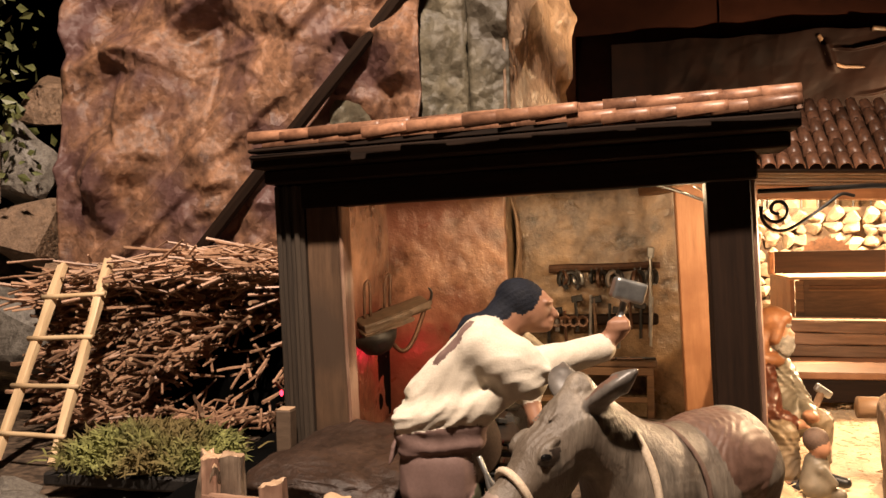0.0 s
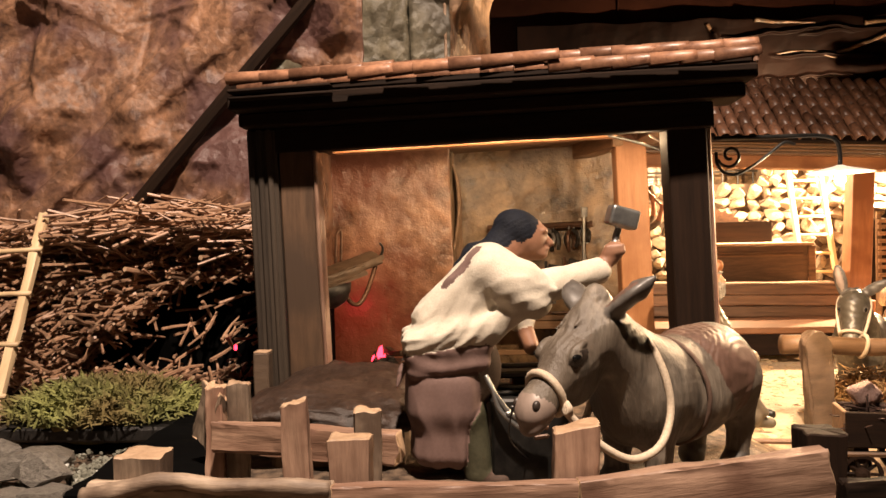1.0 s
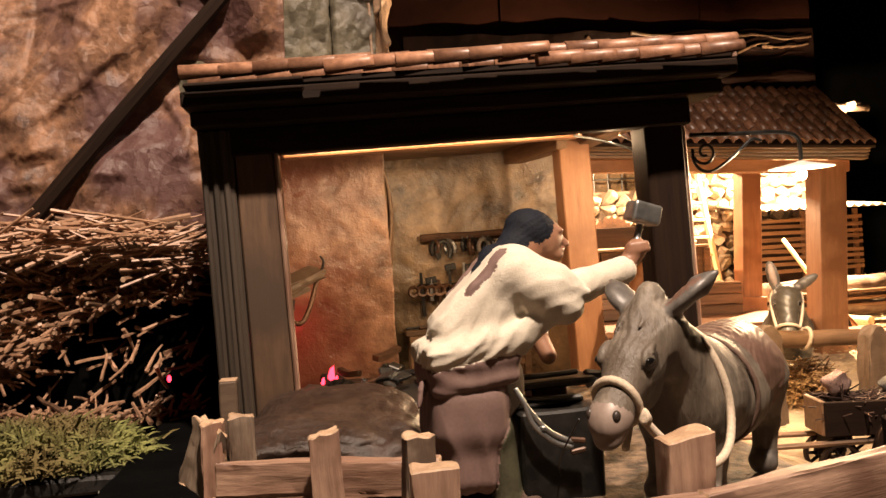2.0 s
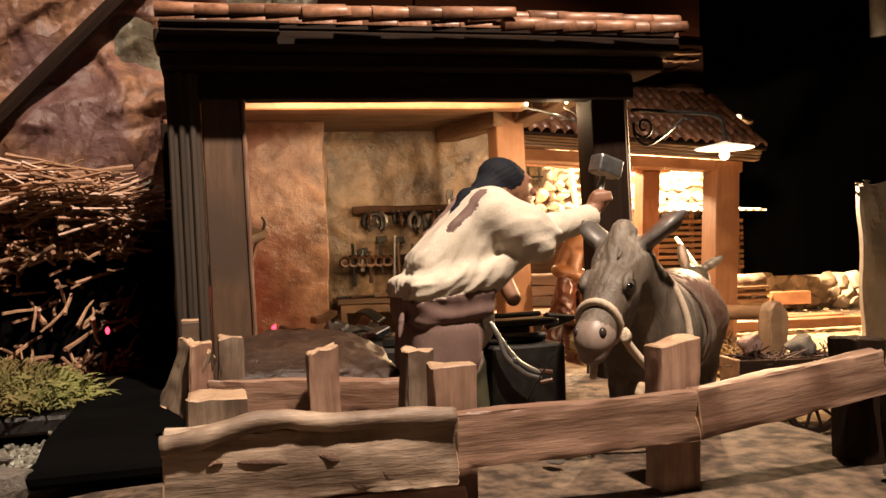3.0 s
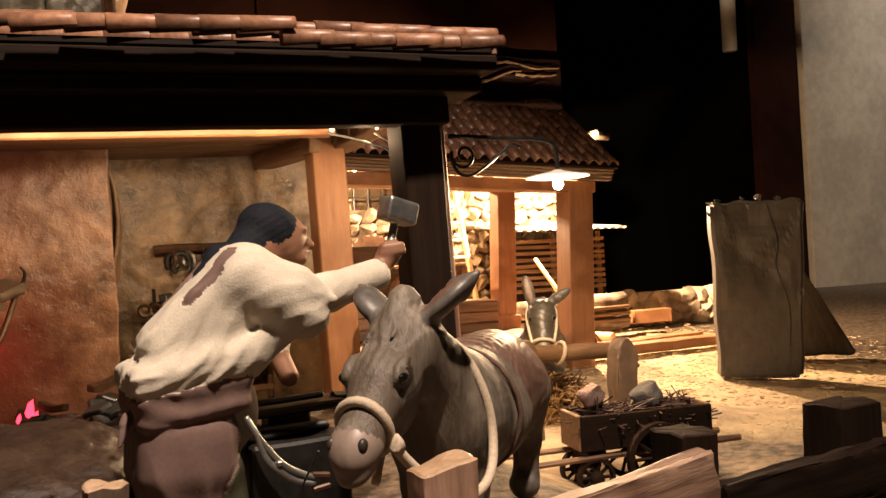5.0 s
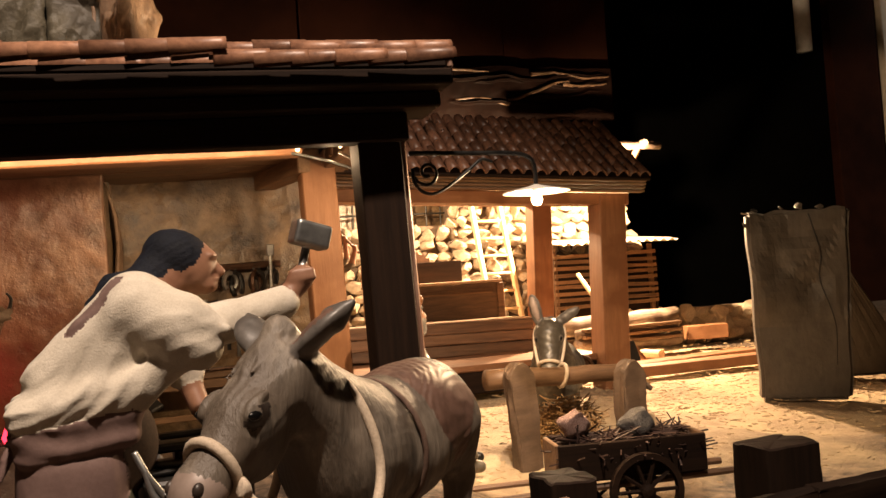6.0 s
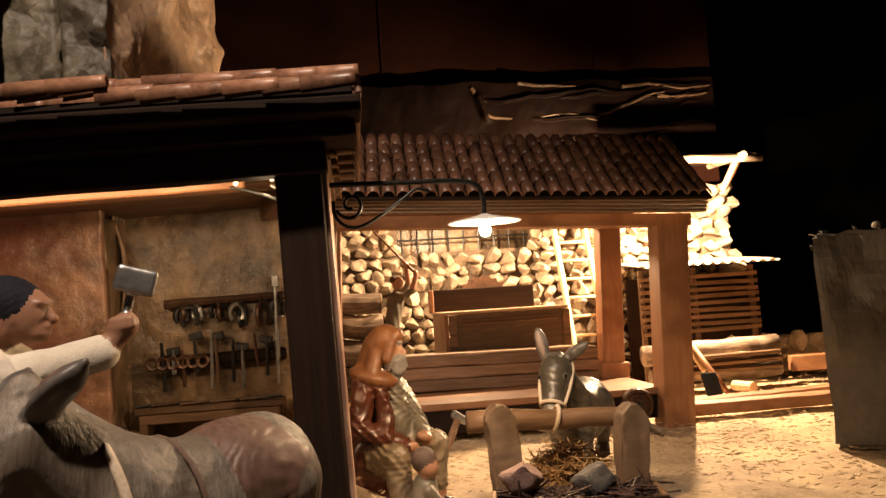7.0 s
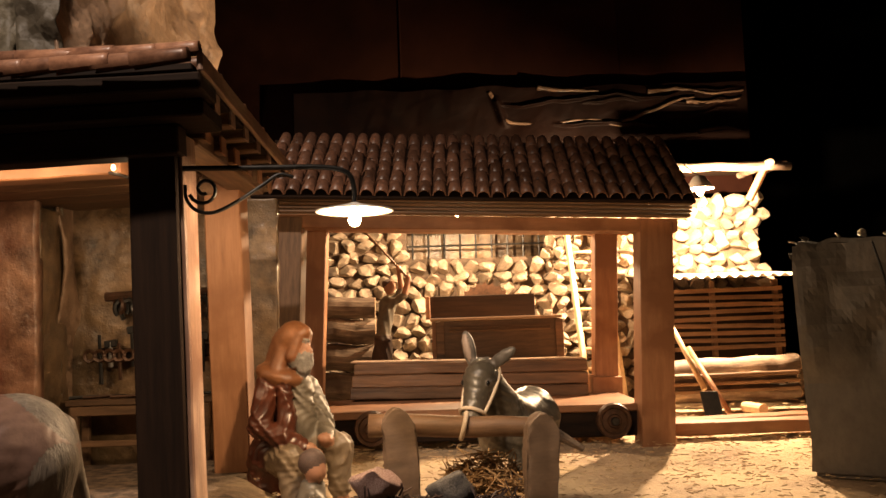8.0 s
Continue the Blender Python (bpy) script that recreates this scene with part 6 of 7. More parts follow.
def build_hitching_rail():
    r = thing("hitching_rail", "rough wooden hitching rail on two stumps", "hitching rail", pose(0.48, 1.09, -0.03))
    for x, h, k in ((-0.073, 0.114, 0), (0.069, 0.104, 1)):
        bm = split_wood(h + 0.028, 0.022, 0.032, 80 + k, 0.003, 0.002)
        for v in bm.verts:
            f = max(0, (v.co.x - h * 0.33) / (h * 0.2))
            v.co.x -= 0.010 * f * (v.co.z / 0.016) ** 2
        part("stump", bm, [old_stump, old_stump], r, m=pose(x + 0.003, -0.012, h / 2 - 0.014, 0, -90 - (5 if k == 0 else -2), 8))
    part("rail", stick((-0.106, 0.012, 0.094), (0.090, 0.014, 0.087), 0.0125, 0.0105, 12, 0.003, 8), brown_wood, r, smooth=True)
    part("peg", stick((0.085, 0.014, 0.085), (0.122, 0.020, 0.061), 0.006, 0.0035, 8), bark, r)
    pts = [(-0.005 + 0.0035 * math.cos(a), 0.013 + 0.0135 * math.cos(a + 1.57), 0.0905 + 0.0135 * math.sin(a + 1.57)) for a in [math.tau * k / 14 for k in range(14)]]
    ob = part("rope_loop", tube(pts, 0.0028, 6, True), rope_mat, None, m=pose(0.48, 1.09, -0.03), smooth=True)
    tagged(ob, "pale rope tied round the hitching rail", "rope")
    rng = random.Random(25)
    hay = bmesh.new()
    for _ in range(700):
        a, q = rng.uniform(0, math.tau), rng.random() ** 0.5
        c = Vector((0.045 * q * math.cos(a), 0.032 * q * math.sin(a), rng.uniform(0, 0.07) * (1 - 0.4 * q)))
        d = Vector((rng.gauss(0, 1), rng.gauss(0, 1), rng.gauss(0, 0.6))).normalized() * rng.uniform(0.008, 0.02)
        stick(c - d, c + d, 0.0009, 0.0006, 3, 0, 2, 0, hay)
    ob = part("hay_bundle", hay, hay_mat, None, m=pose(0.497, 1.145, -0.036))
    tagged(ob, "tied bundle of brown hay under the rail", "hay", kind="stuff")


build_hitching_rail()


def wheel(name, r, spokes, parent, m, thick=0.008):
    rim = lathe([(r, -thick / 2), (r, thick / 2), (r * 0.84, thick / 2), (r * 0.84, -thick / 2), (r, -thick / 2)], 28)
    bmesh.ops.delete(rim, geom=[f for f in rim.faces if len(f.verts) > 4], context="FACES_ONLY")
    bmesh.ops.remove_doubles(rim, verts=rim.verts, dist=1e-6)
    w = part(name, rim, dark_wood, parent, m=m)
    for k in range(spokes):
        a = math.tau * k / spokes
        part("spoke", stick((0, 0, 0), (r * 0.88 * math.cos(a), r * 0.88 * math.sin(a), 0), 0.0022, 0.0018, 5), dark_wood, w)
    part("hub", lathe([(0.003, 0.008), (0.007, 0.006), (0.008, -0.006)], 12), dark_wood, w)
    return w


def build_cart():
    cart = thing("hand_cart", "small dark wooden cart loaded with bundles and twigs", "cart", pose(0.442, 0.9020, -0.004, 0, 0, -9))
    part("floor", box((0.142, 0.05, 0.006), 0.001), dark_wood, cart, m=pose(0, 0, -0.006))
    for y in (-0.026, 0.026):
        part("side", box((0.147, 0.005, 0.036), 0.001, 6, 0.0006), dark_wood, cart, m=pose(0, y, 0.010))
    for x in (-0.073, 0.073):
        part("end", box((0.005, 0.047, 0.036), 0.001), brown_wood, cart, m=pose(x, 0, 0.010))
    for y in (-0.02, 0.02):
        part("shaft", stick((0.11, y, -0.012), (-0.19, y * 1.3, -0.018), 0.0038, 0.003, 7), timber_wood, cart)
    for x, y, r, k in ((0.008, -0.034, 0.036, 0), (0.008, 0.034, 0.036, 1), (-0.058, -0.022, 0.020, 2), (-0.058, 0.022, 0.020, 3)):
        wheel("wheel", r, 10, cart, pose(x, y, r - 0.056, 90, 0, 0))
    part("axle", stick((0.008, -0.034, -0.020), (0.008, 0.034, -0.020), 0.003, 0.003, 6), iron, cart)
    for x in (0.008, -0.058):
        part("bolster", box((0.014, 0.044, 0.018), 0.001), dark_wood, cart, m=pose(x, 0, -0.017))
    M = pose(0.442, 0.9020, -0.004, 0, 0, -9)
    for name, x, y, z, s, mtl, label in (("parcel", -0.046, 0.002, 0.048, (0.040, 0.032, 0.028), pink_cloth, "round pink patterned cloth bundle"), ("parcel", 0.016, 0.004, 0.044, (0.045, 0.030, 0.026), grey_bundle, "grey cloth bundle on the twigs")):
        ob = part(name, stone(200 + int(x * 1000), 0.5, 3), mtl, None, m=M @ pose(x, y, z - 0.003, 10, 5, 20) @ Matrix.Diagonal((s[1] * 1.45, s[1] * 1.25, s[2] * 1.45, 1)), smooth=True)
        tagged(ob, label + " in the cart", "parcel")
    rng = random.Random(44)
    bm = bmesh.new()
    for _ in range(420):
        c = Vector((rng.uniform(-0.062, 0.070), rng.uniform(-0.022, 0.022), rng.uniform(0.010, 0.030)))
        d = Vector((rng.gauss(0.4, 1), rng.gauss(0, 0.6), rng.gauss(0, 0.25))).normalized() * rng.uniform(0.01, 0.026)
        stick(c - d, c + d, 0.0010, 0.0007, 3, 0, 2, 0, bm)
    ob = part("brushwood", bm, dark_twig, None, m=M)
    tagged(ob, "dark thin brushwood filling the cart", "twigs", kind="stuff")


build_cart()

ob = part("curtain_edge", stick((0, 0, 0), (0.01, 0, 1.68), 0.035, 0.045, 12, 0.0, 4), white_cloth, None, m=pose(2.86, 3.30, 1.145), smooth=True)
tagged(ob, "pale cloth hanging from the ceiling beside the room wall", "cloth")


# ---- figures ----
def build_smith():
    SHIRT, APRON, SKIN, DARK, CLOTH, STEEL, OLIVE = range(7)
    forms = [
        # legs, boots and trousers under the apron
        (capsule, ((-0.040, 0.742, 0.060), (-0.036, 0.744, 0.016), 0.016, 0.012), OLIVE, 0.004),
        (capsule, ((-0.012, 0.716, 0.060), (-0.004, 0.712, 0.016), 0.017, 0.012), OLIVE, 0.004),
        (capsule, ((-0.036, 0.744, 0.010), (-0.010, 0.744, 0.008), 0.010, 0.007), DARK, 0.004),
        (capsule, ((-0.004, 0.712, 0.010), (0.016, 0.708, 0.008), 0.010, 0.007), DARK, 0.004),
        (ellipsoid, ((-0.010, 0.728, 0.098), (0.027, 0.028, 0.034)), DARK, 0.004),
        # apron: a tapering skirt, gathered under a folded band
        (block, ((-0.033, 0.719, 0.058), (0.0255, 0.0265, 0.0400), (0, 6, 8), 0.014), APRON, 0.003),
        (block, ((-0.034, 0.719, 0.080), (0.0295, 0.0295, 0.0260), (0, 2, 8), 0.015), APRON, 0.012),
        (block, ((-0.029, 0.720, 0.1105), (0.0350, 0.0325, 0.0135), (0, -8, 8), 0.009), APRON, 0.0012),
        # shirt: trunk leaning forward, bloused over the band
        (block, ((-0.012, 0.720, 0.160), (0.0480, 0.0300, 0.0230), (0, -43, 0), 0.0160), SHIRT, 0.002),
        (block, ((-0.027, 0.719, 0.1310), (0.0390, 0.0360, 0.0090), (0, -10, 6), 0.0070), SHIRT, 0.010),
        (capsule, ((0.004, 0.700, 0.1300), (0.040, 0.694, 0.1580), 0.0080, 0.0120), SHIRT, 0.012),
        (capsule, ((0.010, 0.702, 0.183), (0.034, 0.696, 0.170), 0.0190, 0.0185), SHIRT, 0.010),
        (capsule, ((0.030, 0.696, 0.170), (0.044, 0.694, 0.158), 0.0190, 0.0150), SHIRT, 0.006),
        (capsule, ((0.040, 0.690, 0.176), (0.0600, 0.688, 0.1660), 0.0110, 0.0030), SHIRT, 0.005),
        (capsule, ((0.018, 0.750, 0.182), (0.038, 0.756, 0.166), 0.0170, 0.0150), SHIRT, 0.010),
        # near arm: loose under-sleeve reaching forward, hand and hammer
        (capsule, ((0.036, 0.700, 0.166), (0.062, 0.706, 0.170), 0.0150, 0.0125), SHIRT, 0.002),
        (capsule, ((0.062, 0.706, 0.170), (0.098, 0.716, 0.1795), 0.0120, 0.0108), SHIRT, 0.005),
        (capsule, ((0.098, 0.716, 0.1795), (0.108, 0.719, 0.1900), 0.0080, 0.0070), SKIN, 0.001),
        (ellipsoid, ((0.1115, 0.7200, 0.1950), (0.0100, 0.0085, 0.0085), (0, -50, 0)), SKIN, 0.003),
        (capsule, ((0.1060, 0.7150, 0.1985), (0.1175, 0.7130, 0.1995), 0.0030, 0.0028), SKIN, 0.002),
        (capsule, ((0.1050, 0.7150, 0.1945), (0.1180, 0.7125, 0.1955), 0.0030, 0.0028), SKIN, 0.002),
        (capsule, ((0.1060, 0.7190, 0.1790), (0.1180, 0.7210, 0.2210), 0.0030, 0.0030), STEEL, 0.001),
        (block, ((0.1195, 0.7210, 0.2235), (0.0125, 0.0085, 0.0082), (0, 16, 12), 0.0022), STEEL, 0.001),
        # far arm, down beside the anvil
        (capsule, ((0.032, 0.758, 0.166), (0.036, 0.762, 0.136), 0.0140, 0.0125), SHIRT, 0.008),
        (capsule, ((0.036, 0.762, 0.134), (0.044, 0.752, 0.112), 0.0080, 0.0070), SKIN, 0.003),
        # neck and head, bent over the work
        (capsule, ((0.018, 0.734, 0.190), (0.034, 0.742, 0.204), 0.0120, 0.0120), SKIN, 0.005),
        (ellipsoid, ((0.0440, 0.7440, 0.2060), (0.0140, 0.0140, 0.0180), (0, 16, 0)), SKIN, 0.004),
        (ellipsoid, ((0.0515, 0.7440, 0.1945), (0.0075, 0.0085, 0.0060)), SKIN, 0.004),
        (capsule, ((0.0555, 0.7435, 0.2110), (0.0612, 0.7432, 0.2030), 0.0020, 0.0032), SKIN, 0.002),
        (ellipsoid, ((0.0550, 0.7440, 0.2140), (0.0045, 0.0110, 0.0028)), SKIN, 0.003),
        (ellipsoid, ((0.0562, 0.7440, 0.1985), (0.0040, 0.0060, 0.0022)), SKIN, 0.002),
        (ellipsoid, ((0.0400, 0.7310, 0.2060), (0.0045, 0.0020, 0.0062)), SKIN, 0.001),
        (ellipsoid, ((0.0335, 0.7450, 0.2140), (0.0225, 0.0180, 0.0185), (0, 28, 0)), CLOTH, 0.003),
        (ellipsoid, ((0.0180, 0.7400, 0.2030), (0.0150, 0.0150, 0.0140), (0, -30, 0)), CLOTH, 0.006),
        (capsule, ((0.010, 0.733, 0.198), (-0.006, 0.722, 0.197), 0.0105, 0.0075), CLOTH, 0.005),
        (capsule, ((-0.004, 0.722, 0.197), (-0.018, 0.716, 0.186), 0.0075, 0.0035), CLOTH, 0.004),
        # apron straps over the back
        (capsule, ((0.000, 0.697, 0.1955), (-0.026, 0.697, 0.1695), 0.0046, 0.0046), APRON, 0.0006),
        (capsule, ((-0.006, 0.744, 0.1950), (-0.034, 0.742, 0.1650), 0.0050, 0.0050), APRON, 0.0006),
        # knotted apron string on the hip
        (capsule, ((-0.064, 0.706, 0.104), (-0.069, 0.700, 0.088), 0.0035, 0.0018), APRON, 0.002),
    ]

    def ripple(P, owner):
        x, y, z = P[..., 0], P[..., 1], P[..., 2]
        warp = np.sin(38 * x + 55 * z + 1.0) + 0.7 * np.sin(80 * y + 60 * x)
        run = x * 0.72 + z * 0.69          # up the back
        over = -x * 0.69 + z * 0.72        # across the folds
        low = np.clip((0.190 - z) / 0.05, 0.25, 1)
        fold = np.abs(np.sin(150 * over + 130 * y + 30 * run + 1.6 * warp)) + 0.6 * np.abs(np.sin(330 * over - 150 * y + 40 * run + 2.3 * warp))
        drape = low * (0.0013 * fold + 0.0003 * np.sin(520 * y + 320 * over + 3 * warp)) - 0.0010
        hem = 0.0006 * np.sin(260 * y + 330 * x + 2 * warp) * np.clip((0.138 - z) / 0.015, 0, 1)
        turn = np.arctan2(y - 0.718, x + 0.03)
        skirt = 0.0022 * np.abs(np.sin(3.2 * turn + 9 * z + 0.5 * np.sin(60 * z + 2 * turn))) * np.clip((0.098 - z) / 0.05, 0.05, 1) + 0.0003 * np.sin(17 * turn + 20 * z + 1.2 * warp)
        skirt = skirt + 0.0005 * np.sin(420 * (z + 0.15 * x) + 1.5 * np.sin(3 * turn)) * (z > 0.100)
        bands = 0.00022 * np.sin(1500 * (z * 0.85 - x * 0.45) + 2 * np.sin(300 * y))
        return np.where(owner == SHIRT, drape + hem, np.where(owner == APRON, skirt, np.where(owner == CLOTH, bands, 0)))
    ob = sculpt("blacksmith_figurine", forms, [shirt, apron, skin, dark_cloth, kerchief, steel, olive_cloth], 0.0013, (-0.09, 0.655, 0.0), (0.145, 0.80, 0.25), ripple)
    tagged(ob, "modelled blacksmith figurine in white shirt and mauve apron", "figurine")


build_smith()


def donkey_forms():
    f = [
        (capsule, ((-0.044, 0, 0.092), (0.040, 0, 0.088), 0.0385, 0.038), 0, 0.01),
        (ellipsoid, ((-0.048, 0, 0.098), (0.034, 0.035, 0.036)), 0, 0.01),
        (ellipsoid, ((0.0, 0, 0.080), (0.056, 0.041, 0.036)), 0, 0.01),
        (ellipsoid, ((0.056, 0, 0.086), (0.026, 0.032, 0.036)), 0, 0.01),
        (capsule, ((0.044, 0, 0.100), (0.096, 0, 0.138), 0.034, 0.023), 0, 0.014),
        (capsule, ((0.094, 0, 0.144), (0.126, 0, 0.122), 0.0205, 0.0190), 0, 0.008),
        (capsule, ((0.126, 0, 0.122), (0.158, 0, 0.097), 0.0165, 0.0122), 0, 0.008),
        (ellipsoid, ((0.161, 0, 0.0935), (0.0155, 0.0130, 0.0128), (0, 40, 0)), 1, 0.006),
        (ellipsoid, ((0.163, 0, 0.0840), (0.0105, 0.0100, 0.0060), (0, 40, 0)), 1, 0.003),
        (ellipsoid, ((0.118, 0, 0.108), (0.022, 0.014, 0.016), (0, 38, 0)), 0, 0.008),
    ]
    for s in (-1, 1):
        f += [
            (ellipsoid, ((0.137, 0.0160 * s, 0.1285), (0.0060, 0.0040, 0.0036), (0, 20, 0)), 0, 0.004),
            (capsule, ((0.048, 0.020 * s, 0.085), (0.050, 0.019 * s, 0.045), 0.017, 0.0100), 0, 0.01),
            (capsule, ((0.050, 0.019 * s, 0.045), (0.052, 0.019 * s, 0.026), 0.0105, 0.0092), 0, 0.004),
            (capsule, ((0.052, 0.019 * s, 0.026), (0.056, 0.019 * s, 0.021), 0.0098, 0.0115), 2, 0.003),
            (capsule, ((-0.052, 0.020 * s, 0.088), (-0.062, 0.020 * s, 0.052), 0.022, 0.0110), 0, 0.012),
            (capsule, ((-0.062, 0.020 * s, 0.052), (-0.056, 0.020 * s, 0.026), 0.0110, 0.0092), 0, 0.005),
            (capsule, ((-0.056, 0.020 * s, 0.026), (-0.052, 0.020 * s, 0.021), 0.0098, 0.0115), 2, 0.003),
        ]
    f += [
        (capsule, ((-0.078, 0, 0.112), (-0.090, 0, 0.060), 0.006, 0.005), 0, 0.006),
        (capsule, ((0.050, 0, 0.132), (0.096, 0, 0.166), 0.0060, 0.0075), 2, 0.005),
        (capsule, ((0.096, 0, 0.166), (0.122, 0, 0.146), 0.0080, 0.0040), 0, 0.006),
    ]
    return f


def donkey_beads(eye, nostril):
    return [b for s in (-1, 1) for b in (((0.1375, 0.0178 * s, 0.1270), (0.0050, 0.0024, 0.0030), eye), ((0.1685, 0.0088 * s, 0.0975), (0.0036, 0.0026, 0.0040), nostril))]


def build_donkey():
    f = donkey_forms() + [
        # a broad leaf-shaped ear to the side and a shorter one turned up
        (ellipsoid, ((0.0915, 0.0250, 0.1640), (0.0135, 0.0210, 0.0062), (40, 0, 22)), 2, 0.004),
        (capsule, ((0.0885, 0.0330, 0.1710), (0.0850, 0.0425, 0.1790), 0.0076, 0.0022), 2, 0.003),
        (ellipsoid, ((0.0965, 0.0260, 0.1665), (0.0060, 0.0150, 0.0040), (40, 0, 22)), 4, 0.001),
        (ellipsoid, ((0.0880, -0.0225, 0.1615), (0.0125, 0.0180, 0.0068), (-40, 0, -20)), 2, 0.004),
        (capsule, ((0.0840, -0.0295, 0.1675), (0.0785, -0.0370, 0.1740), 0.0070, 0.0022), 2, 0.003),
        *[(ellipsoid, ((0.1345, 0.0165 * s, 0.1275), (0.0078, 0.0034, 0.0058), (0, 20, 0)), 5, 0.001) for s in (-1, 1)],
        *[(ellipsoid, ((0.1330, 0.0155 * s, 0.1340), (0.0090, 0.0040, 0.0030), (0, 24, 0)), 0, 0.002) for s in (-1, 1)],
        *[(capsule, ((0.094, 0.004 * k, 0.168 - 0.0006 * k * k), (0.124 + 0.003 * math.sin(k * 2.3), 0.0058 * k, 0.1475 - 0.0010 * k * k), 0.0030, 0.0012), 0, 0.0022) for k in (-2, -1, 0, 1, 2)],
        (ellipsoid, ((-0.030, 0, 0.0950), (0.053, 0.0420, 0.0390)), 4, 0.002),
    ]
    def ripple(P, owner):
        x, y, z = P[..., 0], P[..., 1], P[..., 2]
        warp = 2.0 * np.sin(90 * x + 60 * z) + 1.5 * np.sin(120 * z - 70 * y)
        hair = 0.0009 * np.abs(np.sin(480 * y + 100 * z + 1.4 * warp)) * np.clip((x - 0.06) * 30, 0, 1) * np.clip((z - 0.11) * 40, 0, 1) + 0.00025 * np.abs(np.sin(260 * x - 170 * z + 1.5 * warp)) * np.clip((0.09 - x) * 30, 0, 1)
        nap = 0.0005 * np.sin(600 * x + 420 * z + 3 * warp) * np.sin(560 * y + 300 * z)
        return np.where(owner == 0, hair, np.where(owner == 4, nap, 0))
    ob = sculpt("donkey_figurine", f, [donkey_coat, donkey_pale, donkey_dark, black_eye, blanket, eye_shade], 0.0014, (-0.105, -0.06, 0.004), (0.19, 0.076, 0.205), ripple, donkey_beads(3, 5))
    ob.matrix_basis = pose(0.155, 0.695, 0.0, 0, 0, 180 + 43.8)
    tagged(ob, "grey painted donkey figurine with a brown blanket", "figurine")
    M = ob.matrix_basis.copy()
    # halter ring, and the lead that loops round the neck
    ring = [(0.1500 + 0.007 * math.sin(a), 0.0145 * math.cos(a), 0.1025 + 0.0150 * math.sin(a)) for a in [math.tau * k / 20 for k in range(20)]]
    halter = thing("rope_halter", "cream cotton rope halter and lead on the donkey", "rope", M)
    part("noseband", tube(ring, 0.0029, 7, True), rope_mat, halter, smooth=True)
    lead = curve_points([(0.149, 0.0165, 0.093), (0.140, 0.021, 0.082), (0.125, 0.030, 0.066), (0.105, 0.038, 0.056), (0.080, 0.042, 0.062), (0.062, 0.0385, 0.082), (0.062, 0.034, 0.108), (0.066, 0.022, 0.132), (0.066, 0.0, 0.141), (0.064, -0.022, 0.132), (0.060, -0.034, 0.105), (0.062, -0.036, 0.075), (0.085, -0.030, 0.055)], 6)
    part("lead", tube(lead, 0.0030, 7), rope_mat, halter, smooth=True)
    knot = stone(300, 0.2)
    part("knot", knot, rope_mat, halter, m=pose(0.148, 0.018, 0.093) @ Matrix.Diagonal((0.012, 0.012, 0.014, 1)), smooth=True)
    strap = [(0.018 + 0.004 * math.sin(a), 0.0428 * math.cos(a), 0.0870 + 0.0425 * math.sin(a)) for a in [math.tau * k / 24 for k in range(24)]]
    ob = part("girth_strap", tube(strap, 0.0019, 5, True), dark_cloth, None, m=M, smooth=True)
    tagged(ob, "dark strap round the donkey's body", "strap")


build_donkey()


